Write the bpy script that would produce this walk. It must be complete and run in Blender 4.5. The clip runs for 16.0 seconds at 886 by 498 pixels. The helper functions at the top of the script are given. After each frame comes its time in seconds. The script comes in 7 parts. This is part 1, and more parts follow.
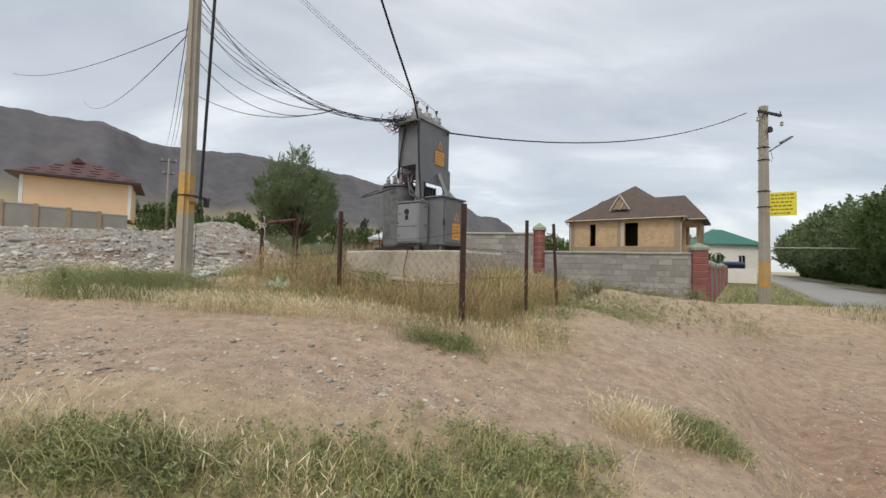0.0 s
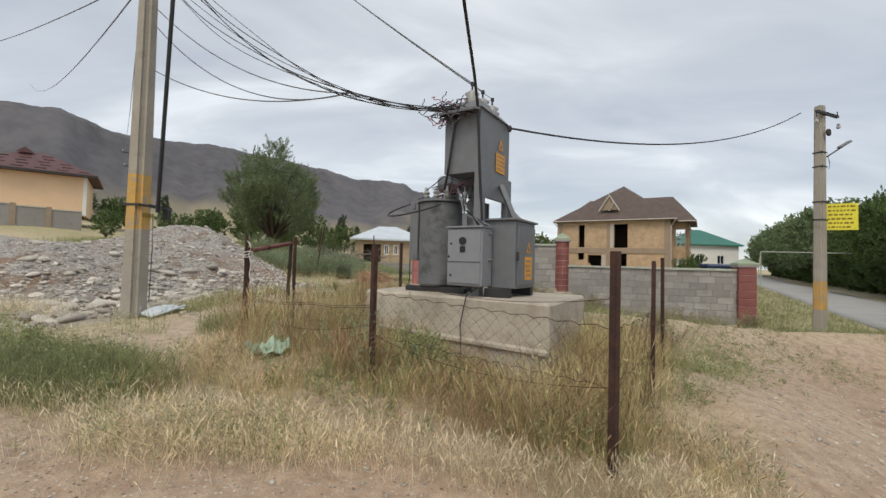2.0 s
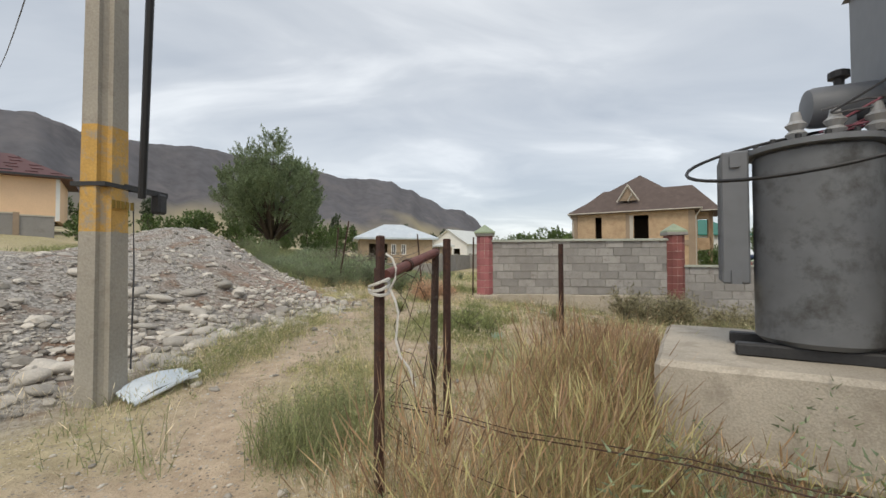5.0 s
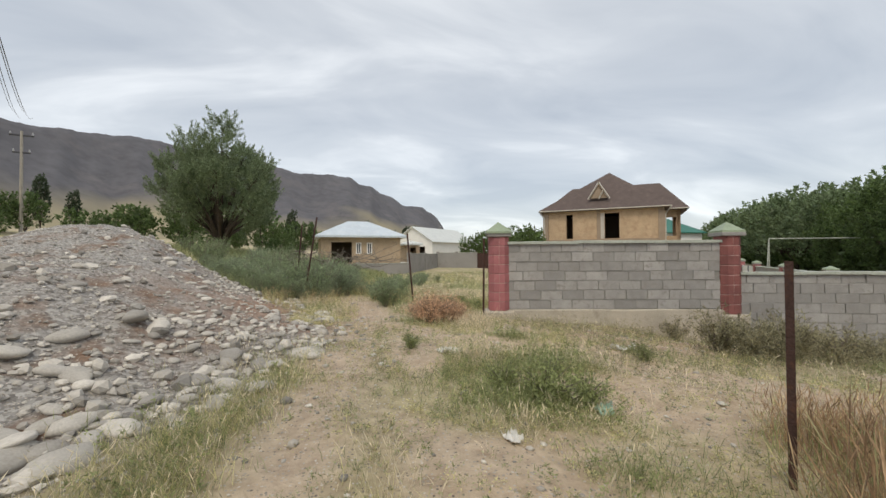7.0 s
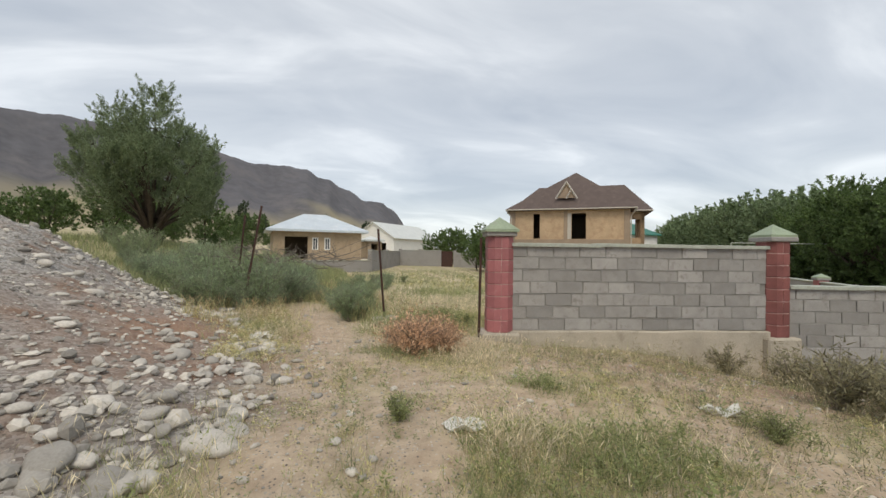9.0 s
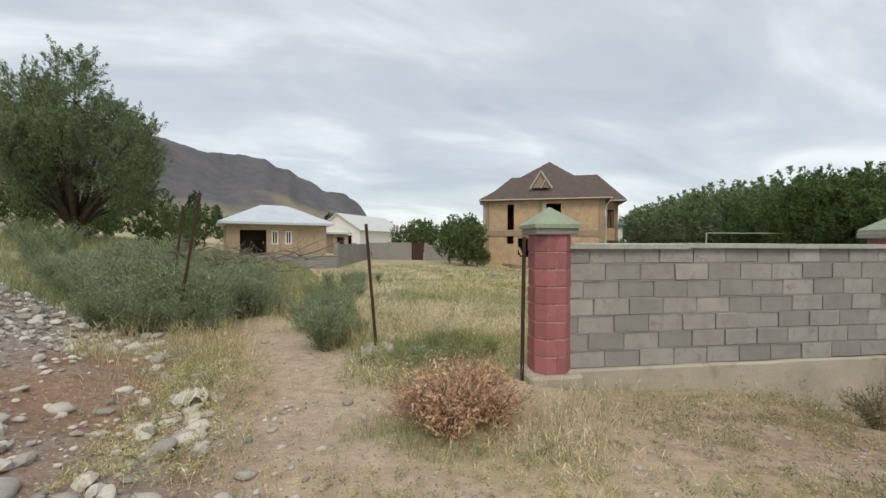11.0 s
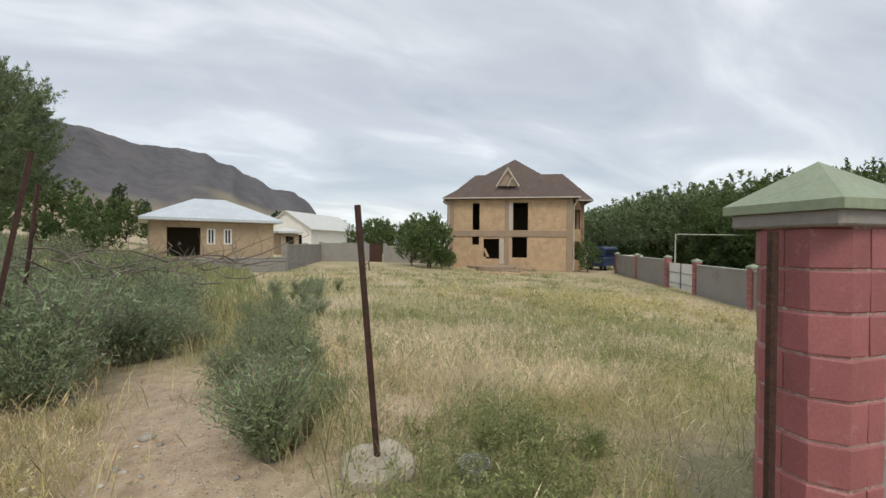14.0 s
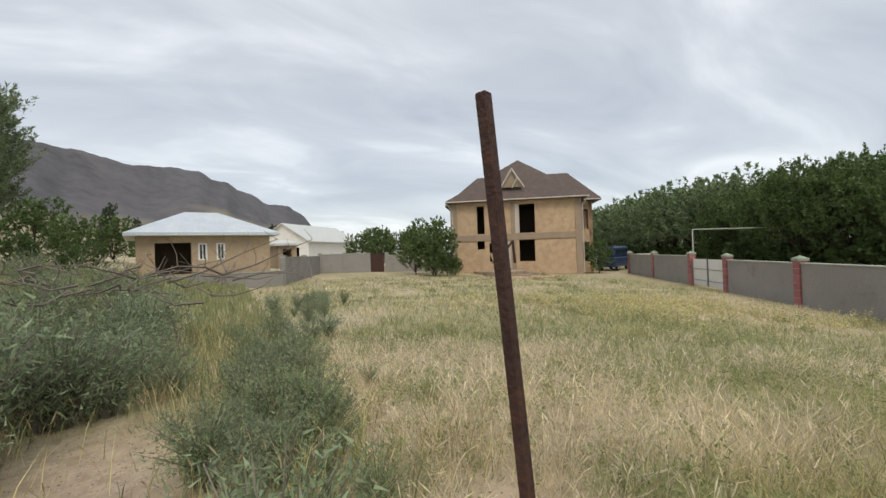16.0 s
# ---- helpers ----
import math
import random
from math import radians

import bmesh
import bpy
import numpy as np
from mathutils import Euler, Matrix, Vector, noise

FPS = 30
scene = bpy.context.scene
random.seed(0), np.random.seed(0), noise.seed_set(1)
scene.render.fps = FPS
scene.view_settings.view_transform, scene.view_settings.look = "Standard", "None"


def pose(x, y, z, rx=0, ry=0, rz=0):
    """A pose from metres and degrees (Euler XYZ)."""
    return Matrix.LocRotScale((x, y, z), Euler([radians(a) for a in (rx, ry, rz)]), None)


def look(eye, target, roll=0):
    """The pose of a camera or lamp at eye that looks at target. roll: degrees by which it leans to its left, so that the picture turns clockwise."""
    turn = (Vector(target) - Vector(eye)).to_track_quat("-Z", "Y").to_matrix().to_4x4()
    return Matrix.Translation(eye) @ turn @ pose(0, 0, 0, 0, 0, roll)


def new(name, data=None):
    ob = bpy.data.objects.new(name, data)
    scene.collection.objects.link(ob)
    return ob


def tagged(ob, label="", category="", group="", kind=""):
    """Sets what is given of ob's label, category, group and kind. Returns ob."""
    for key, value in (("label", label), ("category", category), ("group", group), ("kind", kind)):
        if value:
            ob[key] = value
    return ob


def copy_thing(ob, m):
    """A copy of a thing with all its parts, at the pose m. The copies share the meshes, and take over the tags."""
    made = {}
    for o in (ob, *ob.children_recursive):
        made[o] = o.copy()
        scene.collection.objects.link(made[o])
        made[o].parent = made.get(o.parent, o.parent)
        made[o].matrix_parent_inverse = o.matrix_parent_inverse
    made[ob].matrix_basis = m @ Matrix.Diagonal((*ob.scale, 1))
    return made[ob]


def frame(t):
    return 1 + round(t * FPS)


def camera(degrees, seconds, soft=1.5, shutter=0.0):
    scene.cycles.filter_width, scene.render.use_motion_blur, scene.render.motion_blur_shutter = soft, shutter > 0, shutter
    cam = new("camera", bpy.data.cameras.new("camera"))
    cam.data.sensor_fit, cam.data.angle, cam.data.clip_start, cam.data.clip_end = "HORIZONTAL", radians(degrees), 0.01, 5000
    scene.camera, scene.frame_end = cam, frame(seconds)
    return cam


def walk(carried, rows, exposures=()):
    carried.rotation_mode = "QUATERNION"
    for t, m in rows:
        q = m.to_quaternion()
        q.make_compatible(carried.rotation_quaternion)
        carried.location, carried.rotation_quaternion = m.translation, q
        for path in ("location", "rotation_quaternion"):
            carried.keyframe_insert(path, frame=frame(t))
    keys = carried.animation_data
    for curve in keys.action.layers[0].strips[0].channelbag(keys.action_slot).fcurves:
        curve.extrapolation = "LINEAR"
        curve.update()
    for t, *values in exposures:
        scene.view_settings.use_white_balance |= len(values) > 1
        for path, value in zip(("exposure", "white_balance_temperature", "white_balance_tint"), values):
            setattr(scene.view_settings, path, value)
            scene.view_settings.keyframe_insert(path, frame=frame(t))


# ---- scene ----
cam = camera(94.3, 16.0)
PATH = [
    (0, (0.066, 0.037, 1.699), (0.055, 2.036, 1.778), 1.3),
    (0.5, (-0.254, 0.573, 1.871), (-0.272, 2.572, 1.943), 1.2),
    (1, (-0.487, 1.07, 2.1), (-0.484, 3.069, 2.169), 1.2),
    (1.5, (-0.813, 1.512, 2.206), (-0.769, 3.511, 2.274), 1.4),
    (2, (-1.041, 2.088, 2.32), (-0.936, 4.084, 2.381), 1.5),
    (2.5, (-1.35, 2.489, 2.327), (-1.208, 4.483, 2.378), 1.6),
    (3, (-1.746, 3.007, 2.377), (-1.586, 5.0, 2.42), 1.2),
    (3.5, (-2.137, 3.54, 2.439), (-1.981, 5.533, 2.476), 0.8),
    (4, (-2.575, 4.161, 2.458), (-2.445, 6.156, 2.501), 0.2),
    (4.2, (-2.698, 4.387, 2.428), (-2.565, 6.382, 2.475), 0.1),
    (6.3, (-3.625, 7.122, 2.641), (-3.362, 9.104, 2.683), -0.4),
    (6.5, (-3.694, 7.372, 2.652), (-3.403, 9.35, 2.691), -0.5),
    (7, (-3.826, 7.871, 2.696), (-3.473, 9.839, 2.728), -0.4),
    (7.5, (-3.989, 8.311, 2.747), (-3.59, 10.271, 2.769), -0.4),
    (8, (-3.926, 8.817, 2.766), (-3.476, 10.766, 2.786), 0.2),
    (8.5, (-3.824, 9.389, 2.743), (-3.327, 11.326, 2.763), 0.5),
    (9, (-3.859, 10.027, 2.808), (-3.314, 11.951, 2.825), 0.7),
    (11.3, (-3.947, 12.628, 2.998), (-3.225, 14.493, 2.971), 0.2),
    (11.5, (-3.956, 12.822, 3.008), (-3.227, 14.685, 3.0), 0.2),
    (12, (-3.908, 13.327, 2.99), (-3.141, 15.174, 2.982), 0.1),
    (12.5, (-3.855, 13.793, 2.982), (-3.05, 15.624, 2.973), 0.1),
    (13, (-3.84, 14.343, 3.018), (-2.99, 16.154, 3.002), 0.3),
    (13.5, (-3.72, 14.828, 2.998), (-2.829, 16.619, 2.976), 0.5),
    (14, (-3.654, 15.376, 2.992), (-2.735, 17.152, 2.969), 0.3),
    (14.5, (-3.628, 15.921, 3.049), (-2.697, 17.69, 3.03), -0.0),
    (15, (-3.537, 16.367, 3.003), (-2.611, 18.14, 2.996), -0.8),
    (15.5, (-3.474, 16.742, 2.956), (-2.554, 18.518, 2.961), -1.5),
    (16, (-3.494, 17.216, 2.845), (-2.562, 18.985, 2.861), -2.1),
]
walk(cam, [(t, look(eye, target, roll)) for t, eye, target, roll in PATH], exposures=[(0.0, 0.0, 6700, 8.5), (16.0, 0.0, 6700, 8.5)])

# ---- light ----
world = bpy.data.worlds.new("overcast_sky")
scene.world = world
world.use_nodes = True
wn, wl = world.node_tree.nodes, world.node_tree.links
wn.clear()
w_out = wn.new("ShaderNodeOutputWorld")
w_bg = wn.new("ShaderNodeBackground")
w_sky = wn.new("ShaderNodeTexSky")
w_sky.sky_type, w_sky.sun_disc = "NISHITA", False
w_sky.sun_elevation, w_sky.sun_rotation = radians(55), radians(200)
w_co = wn.new("ShaderNodeTexCoord")
w_sep = wn.new("ShaderNodeSeparateXYZ")
w_div = wn.new("ShaderNodeVectorMath")
w_div.operation = "DIVIDE"
w_add = wn.new("ShaderNodeMath")
w_add.operation, w_add.inputs[1].default_value = "MAXIMUM", 0.0
w_add2 = wn.new("ShaderNodeMath")
w_add2.operation, w_add2.inputs[1].default_value = "ADD", 0.28
w_comb = wn.new("ShaderNodeCombineXYZ")
w_map = wn.new("ShaderNodeMapping")
w_map.inputs["Rotation"].default_value = (0, 0, radians(24))
w_map.inputs["Scale"].default_value = (0.75, 1.5, 1)
w_n1 = wn.new("ShaderNodeTexNoise")
w_n1.inputs["Scale"].default_value, w_n1.inputs["Detail"].default_value = 1.5, 6
w_n1.inputs["Roughness"].default_value, w_n1.inputs["Distortion"].default_value = 0.5, 0.55
w_ramp = wn.new("ShaderNodeValToRGB")
w_ramp.color_ramp.elements[0].position, w_ramp.color_ramp.elements[0].color = 0.33, (0.43, 0.465, 0.52, 1)
w_ramp.color_ramp.elements[1].position, w_ramp.color_ramp.elements[1].color = 0.70, (0.80, 0.825, 0.86, 1)
w_mid = w_ramp.color_ramp.elements.new(0.52)
w_mid.color = (0.56, 0.59, 0.635, 1)
w_mix = wn.new("ShaderNodeMixRGB")
w_mix.inputs[0].default_value = 0.97
wl.new(w_co.outputs["Generated"], w_sep.inputs[0])
wl.new(w_sep.outputs[2], w_add.inputs[0])
wl.new(w_add.outputs[0], w_add2.inputs[0])
for k in range(3):
    wl.new(w_add2.outputs[0], w_comb.inputs[k])
wl.new(w_co.outputs["Generated"], w_div.inputs[0])
wl.new(w_comb.outputs[0], w_div.inputs[1])
wl.new(w_div.outputs[0], w_map.inputs[0])
wl.new(w_map.outputs[0], w_n1.inputs["Vector"])
wl.new(w_n1.outputs["Fac"], w_ramp.inputs[0])
wl.new(w_sky.outputs[0], w_mix.inputs[1])
wl.new(w_ramp.outputs[0], w_mix.inputs[2])
wl.new(w_mix.outputs[0], w_bg.inputs["Color"])
w_bg.inputs["Strength"].default_value = 1.07
wl.new(w_bg.outputs[0], w_out.inputs[0])

sun = new("sun", bpy.data.lights.new("sun", "SUN"))
sun.data.energy, sun.data.angle, sun.data.color = 1.55, radians(25), (1.0, 0.91, 0.76)
sun.matrix_world = look((0, 0, 50), (0 + 12, 35, 0))


# ---- materials ----
def material(name, base, rough=0.8, metal=0.0, scale=6.0, vary=0.25, fine=60.0, bump=0.3, stain=None, stain_at=0.6, island=0.0, obrand=0.0, dist=0.02):
    """Base colour broken up at two scales, with optional stains, and a fine bump; object space, metres."""
    m = bpy.data.materials.new(name)
    m.use_nodes = True
    n, l = m.node_tree.nodes, m.node_tree.links
    b = n["Principled BSDF"]
    b.inputs["Roughness"].default_value, b.inputs["Metallic"].default_value = rough, metal
    geo = n.new("ShaderNodeNewGeometry")
    big = n.new("ShaderNodeTexNoise")
    big.inputs["Scale"].default_value, big.inputs["Detail"].default_value = scale, 5
    small = n.new("ShaderNodeTexNoise")
    small.inputs["Scale"].default_value, small.inputs["Detail"].default_value = fine, 3
    for t in (big, small):
        l.new(geo.outputs["Position"], t.inputs["Vector"])
    add = n.new("ShaderNodeMath")
    add.operation = "ADD"
    l.new(big.outputs["Fac"], add.inputs[0])
    l.new(small.outputs["Fac"], add.inputs[1])
    val = add.outputs[0]
    lo = 0.6
    hi = 1.4
    rng = n.new("ShaderNodeMapRange")
    rng.inputs["From Min"].default_value, rng.inputs["From Max"].default_value = lo, hi
    rng.inputs["To Min"].default_value, rng.inputs["To Max"].default_value = 1 - vary, 1 + vary
    l.new(val, rng.inputs["Value"])
    last = rng.outputs[0]
    if island or obrand:
        src = n.new("ShaderNodeObjectInfo").outputs["Random"] if obrand else geo.outputs["Random Per Island"]
        amount = obrand or island
        r2 = n.new("ShaderNodeMapRange")
        r2.inputs["To Min"].default_value, r2.inputs["To Max"].default_value = 1 - amount, 1 + amount
        l.new(src, r2.inputs["Value"])
        mul = n.new("ShaderNodeMath")
        mul.operation = "MULTIPLY"
        l.new(last, mul.inputs[0])
        l.new(r2.outputs[0], mul.inputs[1])
        last = mul.outputs[0]
    hsv = n.new("ShaderNodeHueSaturation")
    hsv.inputs["Color"].default_value = (*base, 1)
    l.new(last, hsv.inputs["Value"])
    col = hsv.outputs[0]
    if stain:
        sn = n.new("ShaderNodeTexNoise")
        sn.inputs["Scale"].default_value, sn.inputs["Detail"].default_value = scale * 1.7, 8
        sn.inputs["Roughness"].default_value = 0.7
        l.new(geo.outputs["Position"], sn.inputs["Vector"])
        sr = n.new("ShaderNodeMapRange")
        sr.inputs["From Min"].default_value, sr.inputs["From Max"].default_value = stain_at - 0.05, stain_at + 0.1
        l.new(sn.outputs["Fac"], sr.inputs["Value"])
        mx = n.new("ShaderNodeMixRGB")
        l.new(sr.outputs[0], mx.inputs[0])
        l.new(col, mx.inputs[1])
        mx.inputs[2].default_value = (*stain, 1)
        col = mx.outputs[0]
    l.new(col, b.inputs["Base Color"])
    if bump:
        bp = n.new("ShaderNodeBump")
        bp.inputs["Strength"].default_value, bp.inputs["Distance"].default_value = bump, dist
        l.new(val, bp.inputs["Height"])
        l.new(bp.outputs[0], b.inputs["Normal"])
    return m


def leaf_material(name, base, vary=0.35, rough=0.6, through_light=0.35):
    m = material(name, base, rough, scale=0.6, vary=0.25, fine=4.0, bump=0, island=vary)
    n, l = m.node_tree.nodes, m.node_tree.links
    b = n["Principled BSDF"]
    tr = n.new("ShaderNodeBsdfTranslucent")
    l.new(b.inputs["Base Color"].links[0].from_socket, tr.inputs["Color"])
    mx = n.new("ShaderNodeMixShader")
    mx.inputs[0].default_value = through_light
    l.new(b.outputs[0], mx.inputs[1])
    l.new(tr.outputs[0], mx.inputs[2])
    l.new(mx.outputs[0], n["Material Output"].inputs["Surface"])
    return m


M_CONCRETE = material("cast_concrete", (0.45, 0.40, 0.33), 0.9, scale=1.8, vary=0.3, fine=90, bump=0.2, stain=(0.33, 0.285, 0.23), stain_at=0.55)
M_PLINTH = material("plinth_concrete", (0.45, 0.40, 0.325), 0.9, scale=2.2, vary=0.3, fine=90, bump=0.2, stain=(0.3, 0.26, 0.2), stain_at=0.6)
M_BLOCK = material("cinder_block", (0.325, 0.31, 0.293), 0.95, scale=5, vary=0.2, fine=130, bump=0.22, stain=(0.26, 0.24, 0.22), stain_at=0.58, obrand=0.2, dist=0.008)
M_MORTAR = material("mortar", (0.27, 0.26, 0.24), 0.95, scale=9, vary=0.2, fine=90, bump=0.4)
M_REDPAINT = material("red_painted_block", (0.355, 0.128, 0.132), 0.55, scale=5, vary=0.22, fine=90, bump=0.15, stain=(0.47, 0.29, 0.275), stain_at=0.64, obrand=0.16, dist=0.008)
M_BRICKPAINT = material("dark_red_brick", (0.22, 0.078, 0.07), 0.75, scale=6, vary=0.25, fine=90, bump=0.15, obrand=0.16)
M_WHITE_JOINT = material("pale_joint", (0.40, 0.24, 0.22), 0.9, scale=14, vary=0.3, fine=60, bump=0.3, stain=(0.56, 0.46, 0.42), stain_at=0.55)
M_CAPMETAL = material("green_grey_sheet_cap", (0.31, 0.37, 0.255), 0.5, metal=0.2, scale=4, vary=0.2, fine=30, bump=0.1, stain=(0.33, 0.34, 0.28), stain_at=0.64)
M_COPING = material("pale_green_coping", (0.42, 0.44, 0.38), 0.6, metal=0.1, scale=4, vary=0.2, fine=30, bump=0.15, stain=(0.3, 0.28, 0.23), stain_at=0.6)
M_STEEL = material("grey_painted_steel", (0.165, 0.173, 0.187), 0.5, metal=0.0, scale=2, vary=0.13, fine=9, bump=0.03, stain=(0.13, 0.125, 0.12), stain_at=0.66)
M_STEEL_LIGHT = material("light_grey_painted_steel", (0.25, 0.258, 0.28), 0.45, scale=3, vary=0.1, fine=10, bump=0.03, stain=(0.18, 0.17, 0.16), stain_at=0.68)
M_TANK = material("sooty_tank_paint", (0.155, 0.162, 0.172), 0.5, scale=1.8, vary=0.22, fine=8, bump=0.03, stain=(0.06, 0.058, 0.056), stain_at=0.52)
M_DARK = material("dark_metal", (0.03, 0.03, 0.032), 0.6, scale=8, vary=0.3, fine=50, bump=0.1)
M_RUBBER = material("black_cable", (0.016, 0.016, 0.018), 0.55, scale=20, vary=0.3, fine=80, bump=0.05)
M_WIRE = material("grey_wire", (0.10, 0.10, 0.105), 0.5, scale=20, vary=0.3, fine=80, bump=0)
M_PINKWIRE = material("faded_pink_wire", (0.32, 0.10, 0.13), 0.5, scale=20, vary=0.3, fine=80, bump=0)
M_PORCELAIN = material("grey_porcelain", (0.36, 0.36, 0.36), 0.3, scale=8, vary=0.15, fine=30, bump=0.02)
M_YELLOW = material("orange_yellow_paint", (0.72, 0.34, 0.05), 0.7, scale=9, vary=0.2, fine=60, bump=0.1, stain=(0.4, 0.3, 0.18), stain_at=0.66)
M_RUST = material("rusty_red_brown_steel", (0.055, 0.027, 0.021), 0.85, scale=9, vary=0.45, fine=60, bump=0.4, stain=(0.10, 0.042, 0.023), stain_at=0.57)
M_PIPE = material("brown_red_pipe", (0.15, 0.055, 0.045), 0.6, scale=9, vary=0.3, fine=60, bump=0.2, stain=(0.09, 0.035, 0.025), stain_at=0.58)
M_WOOD_OLD = material("weathered_post", (0.07, 0.045, 0.035), 0.95, scale=12, vary=0.5, fine=80, bump=0.6, stain=(0.25, 0.22, 0.19), stain_at=0.62)
M_POLE = material("pole_concrete", (0.36, 0.33, 0.28), 0.85, scale=1.6, vary=0.2, fine=50, bump=0.25, stain=(0.25, 0.22, 0.18), stain_at=0.62)
M_POLE_YELLOW = material("yellow_ochre_pole_paint", (0.55, 0.33, 0.09), 0.8, scale=5, vary=0.2, fine=60, bump=0.2, stain=(0.36, 0.31, 0.24), stain_at=0.53)
M_SIGN = material("yellow_sign_board", (0.72, 0.66, 0.05), 0.6, scale=6, vary=0.1, fine=30, bump=0.02)
M_INK = material("sign_ink", (0.25, 0.16, 0.02), 0.7, scale=6, vary=0.1, fine=30, bump=0)
M_HOUSEBRICK = material("yellow_brick_wall", (0.52, 0.375, 0.24), 0.9, scale=1.2, vary=0.22, fine=14, bump=0.35, stain=(0.44, 0.30, 0.19), stain_at=0.54, dist=0.03)
M_FRAME = material("house_concrete", (0.34, 0.26, 0.19), 0.9, scale=1.5, vary=0.2, fine=20, bump=0.2)
M_ROOF = material("brown_shingle", (0.115, 0.085, 0.075), 0.85, scale=1.2, vary=0.25, fine=14, bump=0.3, stain=(0.16, 0.12, 0.105), stain_at=0.6)
M_TRIM = material("pale_gutter", (0.5, 0.46, 0.40), 0.6, scale=3, vary=0.12, fine=20, bump=0.05)
# indoor shade put into the colour, for whatever stands behind house openings
M_ROOM_SHADE = material("room_shade", (0.1, 0.075, 0.055), 0.95, scale=1, vary=0.2, fine=10, bump=0.1)
M_PEACH = material("peach_plaster", (0.80, 0.56, 0.36), 0.85, scale=0.6, vary=0.08, fine=12, bump=0.1)
M_WHITE = material("white_paint", (0.78, 0.77, 0.74), 0.7, scale=1.5, vary=0.08, fine=20, bump=0.05)
M_MAROONROOF = material("maroon_metal_tile_roof", (0.105, 0.045, 0.045), 0.6, scale=1.2, vary=0.2, fine=10, bump=0.2)
M_GREENROOF = material("green_sheet_roof", (0.03, 0.16, 0.12), 0.5, scale=0.8, vary=0.15, fine=8, bump=0.1)
M_ZINC = material("pale_zinc_roof", (0.60, 0.66, 0.71), 0.45, metal=0.25, scale=1.0, vary=0.14, fine=9, bump=0.08, stain=(0.72, 0.75, 0.77), stain_at=0.57)
M_SLATE = material("white_slate_roof", (0.62, 0.64, 0.62), 0.7, scale=1.0, vary=0.1, fine=9, bump=0.1)
M_CLAY = material("clay_wall", (0.46, 0.35, 0.24), 0.95, scale=0.9, vary=0.2, fine=12, bump=0.2, stain=(0.36, 0.26, 0.17), stain_at=0.58)
M_GREYWALL = material("grey_rendered_wall", (0.30, 0.285, 0.27), 0.95, scale=0.8, vary=0.15, fine=20, bump=0.2, stain=(0.24, 0.22, 0.2), stain_at=0.6)
M_ASPHALT = material("worn_asphalt", (0.36, 0.355, 0.34), 0.9, scale=0.7, vary=0.18, fine=40, bump=0.2)
M_STONE = material("river_stone", (0.47, 0.435, 0.385), 0.85, scale=7, vary=0.22, fine=60, bump=0.25, obrand=0.35)
M_STONES = material("rubble_stones", (0.455, 0.42, 0.37), 0.9, scale=3, vary=0.22, fine=40, bump=0.25, island=0.5)
M_BARK = material("willow_bark", (0.085, 0.065, 0.05), 0.95, scale=5, vary=0.4, fine=40, bump=0.7)
M_TWIG = material("dry_twig", (0.20, 0.17, 0.14), 0.9, scale=10, vary=0.3, fine=50, bump=0.1, island=0.3)
M_LEAF = leaf_material("willow_leaf", (0.215, 0.27, 0.145), 0.45, through_light=0.45)
M_BELT = leaf_material("belt_leaf", (0.115, 0.172, 0.055), 0.5, through_light=0.33)
# belt leaf made paler and greyer, with distance haze in its colour
M_HAZEBELT = leaf_material("hazed_belt_leaf", (0.19, 0.25, 0.125), 0.45, through_light=0.4)
M_POPLAR = leaf_material("poplar_leaf", (0.06, 0.085, 0.045), 0.3, through_light=0.2)
M_SHRUB = leaf_material("wormwood_leaf", (0.27, 0.335, 0.20), 0.5, through_light=0.38)
M_THICKET = leaf_material("thicket_leaf", (0.25, 0.315, 0.16), 0.5, through_light=0.35)
M_OLIVE = leaf_material("olive_dry_weed", (0.30, 0.275, 0.165), 0.5, through_light=0.35)
M_WEED = leaf_material("green_weed_leaf", (0.32, 0.355, 0.155), 0.4, through_light=0.45)
M_GRASS = leaf_material("green_grass", (0.30, 0.325, 0.155), 0.45)
M_BROME = leaf_material("rusty_brome", (0.53, 0.385, 0.225), 0.5)
M_STRAW = leaf_material("dry_straw", (0.74, 0.645, 0.46), 0.4, through_light=0.42)
M_DRYGREEN = leaf_material("fading_grass", (0.58, 0.53, 0.27), 0.45)
M_REDWEED = leaf_material("rust_dry_weed", (0.40, 0.262, 0.155), 0.5)
M_BUSHDRY = leaf_material("dead_thistle", (0.6, 0.395, 0.255), 0.5)
M_PLASTIC = material("pale_green_plastic_bag", (0.42, 0.58, 0.48), 0.4, scale=8, vary=0.15, fine=40, bump=0.2)
M_CLEAR = material("clear_plastic", (0.8, 0.82, 0.8), 0.15, scale=8, vary=0.05, fine=40, bump=0.05)
M_CLEAR.node_tree.nodes["Principled BSDF"].inputs["Transmission Weight"].default_value = 0.9
M_PAPER = material("pale_litter", (0.68, 0.66, 0.62), 0.7, scale=8, vary=0.15, fine=40, bump=0.1)
M_ROPE = material("white_rope", (0.66, 0.64, 0.6), 0.9, scale=30, vary=0.15, fine=150, bump=0.5)
M_GLASS = material("dark_car_glass", (0.02, 0.03, 0.045), 0.1, scale=1, vary=0.1, fine=5, bump=0)
M_CARBLUE = material("dark_blue_car_paint", (0.02, 0.04, 0.10), 0.3, scale=1, vary=0.1, fine=5, bump=0)
M_TYRE = material("tyre_rubber", (0.02, 0.02, 0.02), 0.9, scale=10, vary=0.2, fine=50, bump=0.1)


